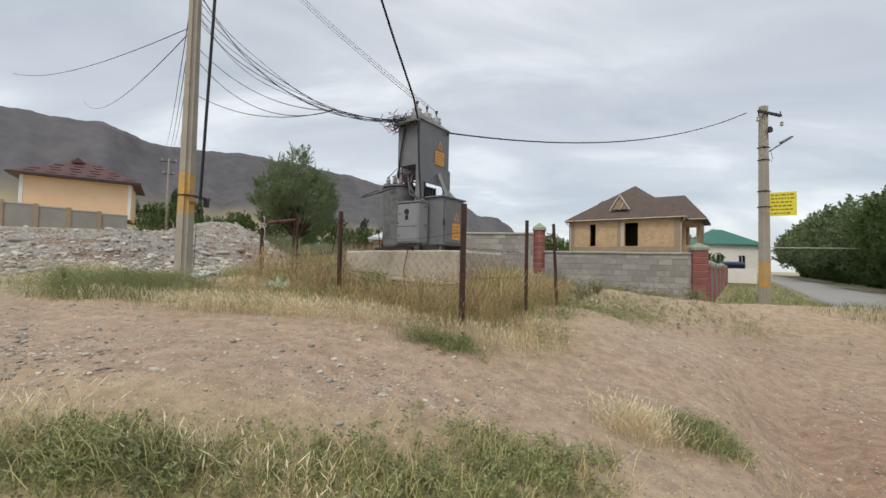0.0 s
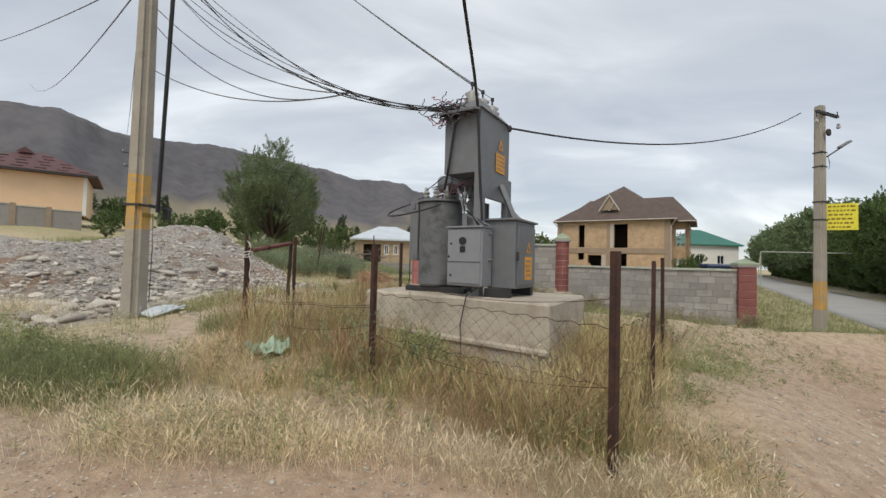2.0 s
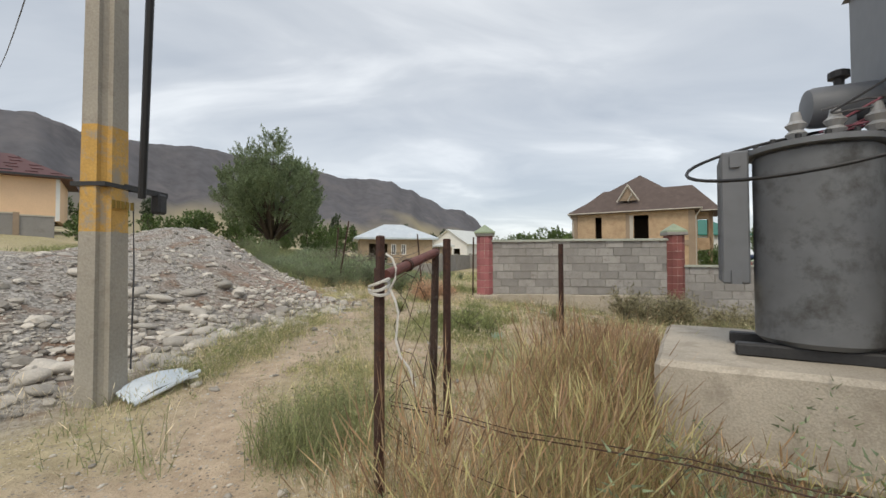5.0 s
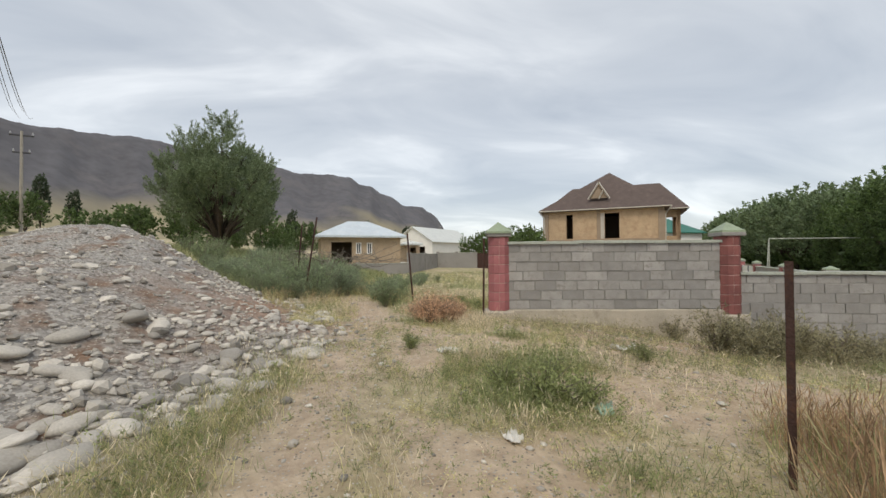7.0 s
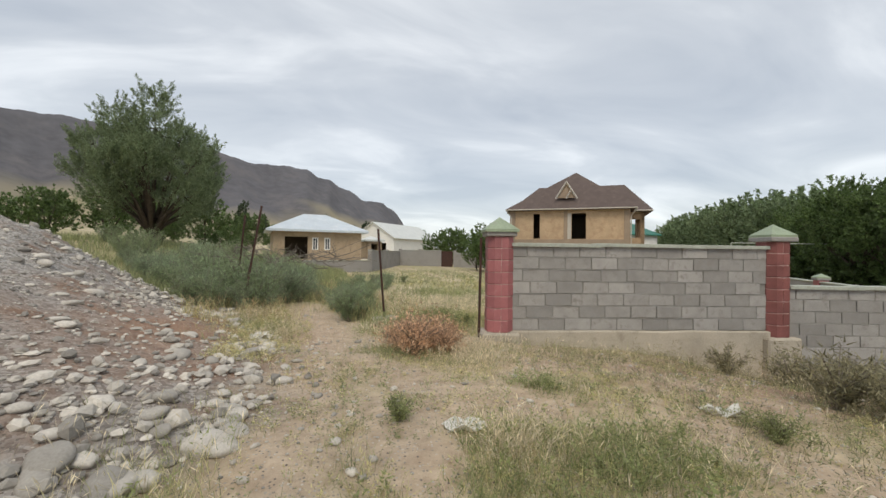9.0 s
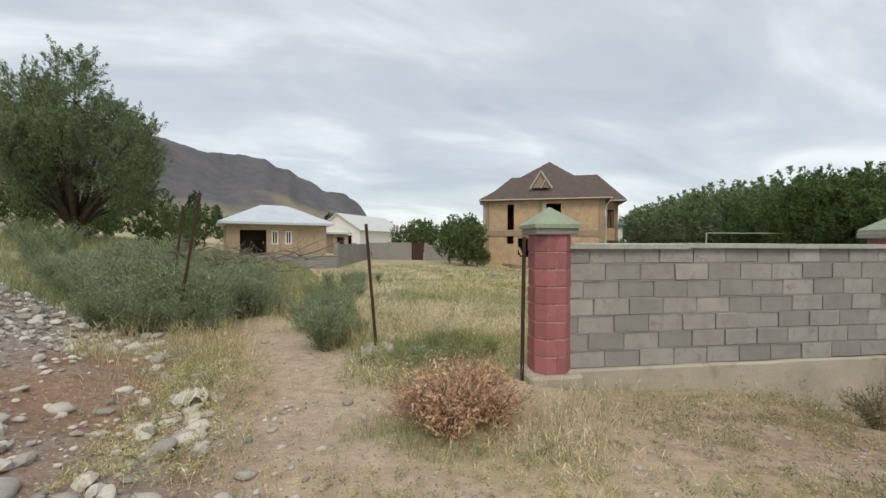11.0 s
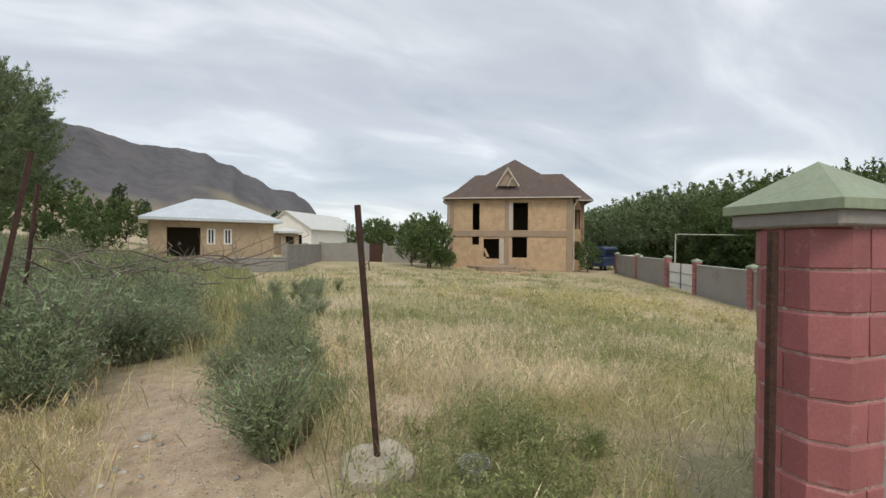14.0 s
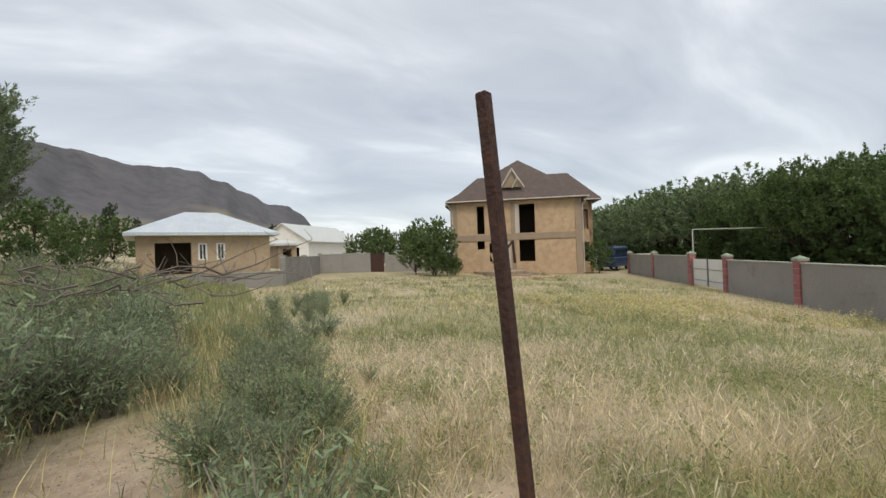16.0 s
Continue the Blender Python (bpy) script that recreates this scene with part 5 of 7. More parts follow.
TOPBOX = LOCAL @ Vector((-1.1, 0.1, 4.12))
POLE1TOP = Vector((-5.7, 9.1, 7.6))
MAIN = sag(POLE1TOP + Vector((0.05, 0.1, -0.2)), TOPBOX, 0.63, 36)
for k in range(7):
    pts = []
    for i, p in enumerate(MAIN):
        f = i / 36
        a = 1.4 * k + 11 * f
        pts.append(p + Vector((0, 0, (k - 3) * 0.12 * (1 - f) ** 1.7)) + Vector((math.cos(a), math.sin(a), math.sin(a + 1))) * 0.028)
    wire("overhead_cable", "black sagging supply cable from pole to transformer", pts, 0.0075 if k % 2 else 0.0055, M_RUBBER)
for k, (dz, dr) in enumerate(((-1.15, 0.35), (-1.45, 0.5), (-2.2, 0.28))):
    a = POLE1TOP + Vector((0.1, 0.05, dz))
    b = MAIN[26]
    wire("loose_cable", "thin slack grey cable between a pole and cable bundle", sag(a, b, dr, 20), 0.008, M_WIRE)
wire("overhead_cable", "black cable from the transformer to a road pole", sag(LOCAL @ Vector((-0.72, 0.9, 4.08)), (9.72, 13.2, 6.85), 0.5, 28), 0.013)
wire("overhead_cable", "thick black stay cable down a concrete pole", [(-4.45, 7.83, 9.9), (-4.9, 8.42, 6.5), (-5.36, 9.02, 3.0)], 0.03, M_RUBBER, 8)
wire("overhead_cable", "thick black cable dropping onto the transformer", [(-2.9, -0.7, 10.25), (-1.65, 3.05, 7.2), (-0.75, 5.8, 4.96), (-0.5, 6.6, 4.4)] + [LOCAL @ Vector(v) for v in ((-0.8, 0.12, 4.1), (-0.76, 0.12, 3.4), (-0.74, 0.16, 2.8))], 0.017, M_RUBBER, 8)
for k, y in enumerate((0.3, 0.58, 0.86)):
    b = LOCAL @ Vector((-0.98, y, 4.5))
    wire("bare_conductor", "thin grey high-voltage conductor rising from the transformer", sag(b + Vector((-5.5, 5.0, 6.5)), b, 0.12, 12), 0.005, M_WIRE, 5)
wire("hanging_cable", "black cable hanging down the transformer box", [LOCAL @ Vector(v) for v in ((-1.1, 0.14, 4.12), (-1.12, 0.13, 3.9), (-1.18, 0.12, 3.45), (-1.28, 0.2, 3.2))], 0.016)
# tangle of conductors at the top and over the tank
for k in range(34):
    a = LOCAL @ Vector((random.uniform(-1.3, -0.85), random.uniform(0.02, 0.16), random.uniform(4.0, 4.25)))
    b = a + Vector((random.uniform(-0.25, 0.12), random.uniform(-0.1, 0.15), random.uniform(-0.12, 0.1)))
    mid = a.lerp(b, 0.6) + Vector((random.uniform(-0.38, 0.0), random.uniform(-0.1, 0.1), random.uniform(-0.34, 0.16)))
    wire("conductor_loop", "loose looped conductor at the transformer's top", [a * (1 - f) ** 2 + mid * (2 * f * (1 - f)) + b * f * f + Vector((0.02 * math.sin(9 * f + k), 0.02 * math.cos(7 * f + k), 0.015 * math.sin(11 * f))) for f in np.linspace(0, 1, 12)], 0.0055, (M_RUBBER, M_RUBBER, M_PINKWIRE, M_WIRE)[k % 4], 5)
for k in range(14):
    a = LOCAL @ Vector((-1.55 + random.uniform(-0.14, 0.2), 0.5 + random.uniform(-0.3, 0.1), PZ + random.uniform(1.2, 1.36)))
    b = LOCAL @ Vector((-0.95 + random.uniform(-0.2, 0.15), 0.25 + random.uniform(-0.15, 0.2), PZ + random.uniform(1.2, 1.42)))
    wire("lead_wire", "tangled lead over the oil tank", [a, a.lerp(b, 0.4) + Vector((0, 0, random.uniform(-0.06, 0.12))), a.lerp(b, 0.75) + Vector((random.uniform(-0.05, 0.05), 0, random.uniform(-0.08, 0.06))), b], 0.0065, (M_RUBBER, M_WIRE, M_PINKWIRE)[k % 3], 5)
ring = [LOCAL @ Vector((-1.66 + 0.52 * math.cos(a), 0.30 + 0.34 * math.sin(a), PZ + 1.12 + 0.17 * math.sin(a + 0.4))) for a in np.linspace(0.9, 5.6, 24)]
wire("cable_loop", "black cable looped round the oil tank", ring, 0.010)
for k in range(4):
    wire("lead_wire", "lead from tank to meter cabinet", [LOCAL @ Vector(v) for v in ((-1.0 - 0.05 * k, 0.3, PZ + 1.3), (-0.95, 0.14, PZ + 1.1 - 0.05 * k), (-0.75 + 0.05 * k, 0.12, PZ + 0.8))], 0.011, (M_RUBBER, M_STEEL)[k % 2], 5)
wire("ground_cable", "dark cable hanging down the plinth", [LOCAL @ Vector(v) for v in ((-0.75, 0.1, PZ + 0.1), (-0.8, -0.05, PZ + 0.02), (-0.86, -0.07, PZ - 0.3), (-0.84, -0.06, PZ - 0.75))], 0.007)


def far_pole(x, y, h, label):
    g = ground_z(x, y)
    p = thing("utility_pole", label, "utility pole", pose(x, y, g - 0.3))
    part("shaft", tube([(0, 0, 0), (0, 0, h)], 0.16, 8, 0.11), M_POLE, p)
    for z, w in ((h - 0.5, 1.8), (h - 2.2, 1.3)):
        arm = part("cross_arm", box(w, 0.12, 0.12, pose(0, 0, z, 0, 0, 20)), M_DARK, p)
        for s in (-0.45, 0.45):
            part("insulator", lathe([(0.05, 0), (0.08, 0.1), (0.04, 0.3)], 8, pose(w * s * 0.94, w * s * 0.34, z + 0.12)), M_PORCELAIN, arm)
    return p


far_pole(-37.6, 55.0, 10.5, "distant pale concrete power pole before the mountain")
far_pole(34, 57, 6.5, "distant concrete pole beside the village road")
far_pole(47, 76, 8.5, "distant concrete pole with cross arms by the road")

# high gas pipe on thin supports beside the road
for k in range(4):
    wire("power_line", "thin grey power line running to a far pole", sag((-5.85 + 0.05 * k, 9.2, 7.9 - 0.35 * k), (-38.2 + 0.5 * k, 55.0, 17.2 - 0.6 * (k % 2)), 1.2, 24), 0.012, M_WIRE, 4)
wire("power_line", "thin grey line crossing to the next street", sag((-5.9, 9.1, 6.9), (-27.0, 25.0, 13.0), 0.5, 20), 0.012, M_WIRE, 4)
wire("power_line", "thin grey line crossing to the next street", sag((-5.9, 9.15, 6.8), (-36.4, 40.3, 17.3), 1.2, 20), 0.012, M_WIRE, 4)
gp = thing("gas_pipe", "thin pale overhead gas pipe on slender posts along the road", "pipe")
a, b = CORNER + E1 * 30 + E2 * 3.2, CORNER + E1 * 33 + E2 * 11
part("pipe", tube([(a.x, a.y, 3.9), (b.x, b.y, 3.9)], 0.05), M_COPING, gp)
part("post", tube([(a.x, a.y, 0.0), (a.x, a.y, 3.9)], 0.05), M_COPING, gp)
part("post", tube([(a.x - 0.9, a.y - 0.5, 0.0), (a.x, a.y, 3.9)], 0.04), M_COPING, gp)


# ---- enclosure fence ----
def fence_post(x, y, top, lean=(0, 0), w=0.034, label="rusty angle-iron fence post among dry weeds", mat=M_RUST):
    g = ground_z(x, y)
    h = top - g + 0.25
    bm = join(box(w, 0.012, h, pose(0, -w / 2, 0)), box(0.012, w, h, pose(-w / 2, 0, 0)))
    ob = part("fence_post", bm, mat)
    ob.matrix_basis = pose(x, y, g - 0.25, lean[0], lean[1], random.uniform(20, 60))
    return tagged(ob, label, "fence post", group="enclosure posts")


FC, FB, FD, FE, FN, FA = (0.275, 4.81), (-1.49, 6.1), (1.25, 6.03), (2.0, 7.1), (-1.42, 9.88), (-3.2, 7.47)
fence_post(*FC, 2.42, w=0.044)
fence_post(*FB, 2.46, w=0.04)
fence_post(*FD, 2.38)
fence_post(*FE, 2.45, lean=(0, -8), label="leaning rusty angle-iron fence post among dry weeds")
fence_post(*FN, 2.65, w=0.036)


def chain_link(a, b, za, zb, h, label, cell=0.1, r=0.0013, jitter=0.012):
    """Slack chain-link netting hung between two points."""
    a, b = Vector((*a, 0)), Vector((*b, 0))
    L = (b - a).length
    nx, nz = int(L / cell), int(h / cell)
    verts, faces = [], []

    def pt(i, k):
        f = i / nx
        p = a.lerp(b, f)
        z = za + (zb - za) * f - h * k / nz
        s = jitter * math.sin(i * 1.3 + k * 0.9) + 0.05 * math.sin(f * math.pi)
        return Vector((p.x + s * 0.5, p.y - s, z + jitter * math.sin(i * 2.1 + k)))

    bm = bmesh.new()
    for i in range(nx):
        for k in range(nz):
            p, q = (pt(i, k), pt(i + 1, k + 1)) if (i + k) % 2 == 0 else (pt(i, k + 1), pt(i + 1, k))
            tube([p, q], r, 3, bm=bm)
    tube([pt(i, 0) for i in range(nx + 1)], 0.0028, 4, bm=bm)
    tube([pt(i, nz // 2) + Vector((0, 0, 0.02)) for i in range(nx + 1)], 0.0022, 4, bm=bm)
    ob = part("chain_link_netting", bm, M_RUST)
    return tagged(ob, label, "netting", group="enclosure netting")


chain_link(FB, FC, 2.0, 1.9, 0.9, "slack rusty chain-link netting before a plinth", cell=0.06, r=0.0011)
chain_link(FC, FD, 1.9, 1.9, 0.8, "slack rusty chain-link netting on posts", cell=0.06, r=0.0011)
chain_link(FA, FB, 1.75, 1.85, 0.5, "sagging rusty wire netting in dry grass", cell=0.3)
for zz in (2.1, 1.5):
    wire("fence_wire", "loose rusty fence wire between posts", sag((*FB, zz + 0.1), (*FC, zz), 0.12, 14), 0.0026, M_RUST, 4)
wire("fence_wire", "loose rusty fence wire between posts", sag((*FA, 1.6), (*FB, 1.7), 0.12, 14), 0.0026, M_RUST, 4)


def gate():
    g = thing("enclosure_gate", "rusty pipe gate frame tied shut with white rope", "gate")
    gz = ground_z(-3.2, 7.47)
    part("gate_post", join(box(0.036, 0.036, 2.60 - gz + 0.2, pose(-3.25, 7.41, gz - 0.2, 0, 0, 35), bevel=0.006)), M_RUST, g)
    leaf = part("leaf_stile", box(0.036, 0.036, 2.44 - gz - 0.05, pose(-3.27, 7.54, gz + 0.05, 0, 0, 35), bevel=0.006), M_RUST, g)
    part("top_pipe", tube([(-3.23, 7.55, 2.40), (-2.93, 8.17, 2.53)], 0.029, 12), M_PIPE, leaf, "brown-red top pipe")
    part("pipe_ring", lathe([(0.030, -0.012), (0.038, -0.012), (0.038, 0.012), (0.030, 0.012)], 14, look((-3.12, 7.78, 2.447), (-2.93, 8.17, 2.53))), M_RUST, leaf)
    part("far_stile", tube([(-2.93, 8.17, 1.15), (-2.95, 8.15, 1.8), (-2.93, 8.17, 2.56)], 0.03, 8, 0.024), M_WOOD_OLD, leaf, "flaking weathered stile")
    part("far_post", box(0.042, 0.042, 2.62 - 1.0, pose(-2.86, 8.12, 1.0, 0, 0, 30), bevel=0.006), M_RUST, g)
    # white rope round both posts
    c1, c2 = Vector((-3.25, 7.41, 0)), Vector((-3.27, 7.54, 0))
    for k in range(3):
        pts = []
        for i in range(17):
            a = 2 * math.pi * i / 16
            c = c1.lerp(c2, 0.5 + 0.5 * math.cos(a)) + (c2 - c1).orthogonal().normalized() * 0
            n = Vector((-(c2 - c1).y, (c2 - c1).x, 0)).normalized()
            pts.append(c1.lerp(c2, 0.5) + (c2 - c1) * (0.5 * math.cos(a)) + (c2 - c1).normalized() * (0.045 * math.cos(a)) + n * (0.05 * math.sin(a)) + Vector((0, 0, 2.33 + 0.018 * k + 0.02 * math.cos(a + k))))
        part("rope_turn", tube(pts, 0.008, 5), M_ROPE, g, "white rope")
    part("rope_tail", tube([(-3.20, 7.36, 2.34), (-3.175, 7.345, 2.29), (-3.16, 7.34, 2.23), (-3.165, 7.335, 2.16), (-3.17, 7.33, 2.1), (-3.15, 7.32, 2.03), (-3.11, 7.30, 1.98), (-3.08, 7.28, 1.9)], 0.006, 5), M_ROPE, g)
    part("rope_tail", tube([(-3.20, 7.36, 2.34), (-3.175, 7.345, 2.39), (-3.17, 7.34, 2.44), (-3.19, 7.35, 2.49), (-3.22, 7.36, 2.51)], 0.006, 5), M_ROPE, g)
    return g


gate()
chain_link((-3.2, 7.5), (-2.93, 8.17), 2.36, 2.5, 1.2, "bent rusty netting on a pipe gate", cell=0.11, r=0.002, jitter=0.03)

# yard posts
yp = thing("yard_post", "leaning rusty steel post set in a lump of concrete", "fence post", pose(-2.75, 18.08, 1.45, -0.6, -4.6, 0))
part("post", box(0.034, 0.034, 1.83, pose(0, 0, -0.02, 0, 0, 25), bevel=0.004), M_RUST, yp)
bm = lathe([(0.2, -0.2), (0.26, -0.1), (0.275, 0.0), (0.265, 0.05), (0.23, 0.075), (0.12, 0.085), (0.03, 0.09)], 20)
for v in bm.verts:
    v.co += Vector((noise.noise(v.co * 5), noise.noise(v.co * 5 + Vector((3, 0, 0))), 0.5 * noise.noise(v.co * 9 + Vector((0, 4, 0))))) * 0.05
part("concrete_lump", bm, M_PLINTH, yp, "crumbling pale concrete lump")
part("wire_hook", tube([(0.02, 0, 1.4), (0.05, 0.01, 1.42), (0.05, 0.01, 1.36)], 0.004, 5), M_RUST, yp)
for (x, y, z, ln) in ((-5.78, 20.65, 3.92, -9), (-6.5, 23.7, 3.9, -6)):
    tagged(fence_post(x, y, z, lean=(0, -ln), w=0.034), "leaning weathered post in a weedy boundary", "fence post")
tagged(part("pillar_rod", tube([(-1.44, 16.36, 1.2), (-1.41, 16.37, 3.06)], 0.022, 8), M_RUST), "rusty rod standing beside a red pillar", "rod")


# ---- vegetation ----
RNG = np.random.default_rng(7)


def scatter(n, x0, x1, y0, y1, dens):
    """Up to n points in a rectangle, kept with probability dens(x, y)."""
    x, y = RNG.uniform(x0, x1, n), RNG.uniform(y0, y1, n)
    keep = RNG.random(n) < dens(x, y)
    return x[keep], y[keep]


def blades(name, x, y, h, w, lean, mat, label, curl=0.5, head=0.0, z=None):
    """Grass: one bent, pointed blade per root; head: width of a seed head near the tip."""
    n = len(x)
    z = height(x, y) - 0.02 if z is None else z
    h = np.broadcast_to(h, n)
    a = RNG.uniform(0, 2 * math.pi, n)
    la = RNG.uniform(0, 2 * math.pi, n) if lean >= 0 else np.full(n, 0.4) + RNG.normal(0, 0.5, n)
    tilt = np.abs(lean) * RNG.uniform(0.2, 1.0, n)
    dx, dy = np.cos(la) * tilt, np.sin(la) * tilt
    wx, wy = np.cos(a), np.sin(a)
    root = np.stack([x, y, z], -1)
    side = np.stack([wx, wy, np.zeros(n)], -1)
    d = np.stack([dx, dy, np.ones(n)], -1)
    d /= np.linalg.norm(d, axis=1, keepdims=True)
    b = np.stack([dx, dy, -0.3 * tilt], -1)
    w = np.broadcast_to(w, n)[:, None]
    mid = root + d * (0.55 * h)[:, None]
    top = root + d * (h * 0.98)[:, None] + b * (curl * h)[:, None]
    if head:
        neck = mid + (top - mid) * 0.35
        bulge = mid + (top - mid) * 0.65
        P = [root - side * w * 0.4, root + side * w * 0.4, neck + side * w * 0.25, neck - side * w * 0.25, bulge + side * head, top, bulge - side * head]
        tri = [(0, 1, 2), (0, 2, 3), (3, 2, 4), (3, 4, 6), (6, 4, 5)]
    else:
        P = [root - side * w * 0.5, root + side * w * 0.5, mid + side * w * 0.42, mid - side * w * 0.42, top]
        tri = [(0, 1, 2), (0, 2, 3), (3, 2, 4)]
    k = len(P)
    co = np.stack(P, 1).reshape(-1, 3)
    f = (np.arange(n)[:, None, None] * k + np.array(tri)[None]).reshape(-1, 3)
    ob = raw(name, co, f, mat, smooth=False)
    return tagged(ob, label, "grass", kind="stuff")


def clump(x, y, per, spread):
    """Turns roots into tufts of several blades."""
    n = len(x) * per
    return np.repeat(x, per) + RNG.normal(0, spread, n), np.repeat(y, per) + RNG.normal(0, spread, n)


def in_yard(x, y):
    """Beyond the block wall."""
    return (y - (16.3 - 0.24 * (x + 1.13))) > 0.25


def enclosure(x, y):
    """Weedy ground round the transformer: 0 to 1."""
    u = (x - 0.15) * 0.815 - (y - 6.2) * 0.579
    v = (x - 0.15) * 0.579 + (y - 6.2) * 0.815
    return step(-3.6, -2.9, u + 0.15 * wave(x, y, 0.7, 2)) * (1 - step(0.75, 1.25, u)) * step(-1.55, -1.0, v + 0.2 * wave(x, y, 0.6, 6)) * (1 - step(2.6, 3.6, v))


def on_plinth(x, y):
    u = (x - 0.15) * 0.815 - (y - 6.2) * 0.579
    v = (x - 0.15) * 0.579 + (y - 6.2) * 0.815
    return (u > -2.4) & (u < 0.05) & (v > -0.05) & (v < 1.5)


def open_land(x, y):
    return (1 - bare(x, y)) * (1 - step(0.05, 0.25, bank(x, y)))


def fringe(x, y):
    """Dry grass in front of the enclosure and beside the path."""
    f = np.exp(-((y - (5.4 - 0.15 * x)) / 0.75) ** 2) * step(-6.5, -5.5, x) * (1 - step(1.2, 2.2, x)) + np.exp(-((x + 3.3) ** 2 / 0.12 + (y - 6.9) ** 2 / 1.5))
    return np.clip(f, 0, 1)


def tuft_noise(x, y, s, seed):
    return np.clip(0.5 + 0.9 * wave(x, y, s, seed), 0, 1)


def patches(spec, trim=True):
    X, Y = [], []
    for cx, cy, sx, sy, n in spec:
        n = int(n)
        X.append(RNG.normal(cx, sx, n) + 0.12 * RNG.choice([-1, 0, 1], n) * RNG.random(n))
        Y.append(RNG.normal(cy, sy, n))
    X, Y = np.concatenate(X), np.concatenate(Y)
    keep = (Y < 6.2) | (RNG.random(len(X)) > 1.15 * bare(X, Y)) if trim else Y > -99
    return X[keep], Y[keep]


def along(x, y):
    """Across (u) and along (v) the plinth."""
    return (x - 0.15) * 0.815 - (y - 6.2) * 0.579, (x - 0.15) * 0.579 + (y - 6.2) * 0.815


def sprigs(name, x, y, h, per, size, aspect, mat, label, lean=0.35, spread=0.22):
    """Leafy weeds: a thin leaning stem per root with small pointed leaves all the way up."""
    n = len(x)
    h = np.broadcast_to(h, n)
    root = np.stack([x, y, height(x, y) - 0.02], -1)
    la = RNG.uniform(0, 2 * math.pi, n)
    tl = lean * RNG.uniform(0.1, 1.0, n)
    d = np.stack([np.cos(la) * tl, np.sin(la) * tl, np.ones(n)], -1)
    side = np.stack([-np.sin(la), np.cos(la), np.zeros(n)], -1) * 0.0022
    stem = np.stack([root - side, root + side, root + d * h[:, None]], 1).reshape(-1, 3)
    t = RNG.uniform(0.08, 1.0, (n, per))
    ra = RNG.uniform(0, 2 * math.pi, (n, per))
    out = np.stack([np.cos(ra), np.sin(ra), np.zeros((n, per))], -1)
    c = root[:, None] + d[:, None] * (h[:, None] * t)[..., None] + out * (spread * h[:, None] * (1.05 - 0.6 * t) * RNG.random((n, per)))[..., None]
    ld = out + RNG.normal(0, 0.5, (n, per, 3)) + np.array([0, 0, 0.6])
    ld /= np.linalg.norm(ld, axis=-1, keepdims=True)
    ls = np.cross(ld, RNG.normal(0, 1, (n, per, 3)))
    ls /= np.linalg.norm(ls, axis=-1, keepdims=True)
    L = (size * RNG.uniform(0.6, 1.4, (n, per)))[..., None]
    leaf = np.stack([c - ls * L * aspect, c + ls * L * aspect, c + ld * L], 2).reshape(-1, 3)
    co = np.concatenate([stem, leaf])
    return tagged(raw(name, co, np.arange(len(co)).reshape(-1, 3), mat, smooth=False), label, "weeds", kind="stuff")


# enclosure: tall rusty, straw and green weeds
x, y = scatter(230000, -5, 3, 3.8, 11, lambda x, y: enclosure(x, y) * (~on_plinth(x, y)) * (0.06 + 0.94 * step(0.3, 0.8, tuft_noise(x, y, 0.42, 3))))
u, v = along(x, y)
low = np.clip(0.6 + 0.4 * step(-0.2, 0.25, -u - 2.3) + 0.45 * step(0.0, 0.5, u), 0, 1) * (1 - 0.5 * step(-1.5, -0.9, u) * (1 - step(0.1, 0.35, u)) * (1 - step(0.0, 0.2, v)) * step(-1.0, -0.7, v)) * (1 - 0.5 * step(1.3, 1.9, v))
kind = RNG.random(len(x)) + 0.35 * wave(x, y, 0.6, 8) + 0.22 * step(0.0, 0.3, u) - 0.25 * step(1.3, 1.9, v) + 0.45 * np.exp(-((u + 1.2) ** 2 + (v + 0.4) ** 2) / 0.4)
for sel, nm, mat, h0, h1, lab in ((kind < 0.38, "tall_dry_weeds", M_REDWEED, 0.3, 0.95, "tall rust-brown dry weeds round a transformer plinth"),
                                  ((kind >= 0.38) & (kind < 0.74), "tall_straw", M_BROME, 0.25, 0.75, "tall pale dry straw inside a fenced enclosure"),
                                  (kind >= 0.74, "tall_green_weeds", M_DRYGREEN, 0.25, 0.85, "tall yellow-green weeds inside a fenced enclosure")):
    blades(nm, x[sel], y[sel], low[sel] * RNG.uniform(h0, h1, int(sel.sum())), 0.0026, 0.42, mat, lab, 0.4, 0.0036)
x, y = scatter(30000, -5, 3, 3.8, 11, lambda x, y: enclosure(x, y) * (~on_plinth(x, y)) * (0.15 + step(0.35, 0.7, tuft_noise(x, y, 0.8, 5))))
blades("enclosure_green", x, y, RNG.uniform(0.1, 0.42, len(x)), 0.007, 0.5, M_WEED, "green weeds among dry straw beside a plinth", 0.5)
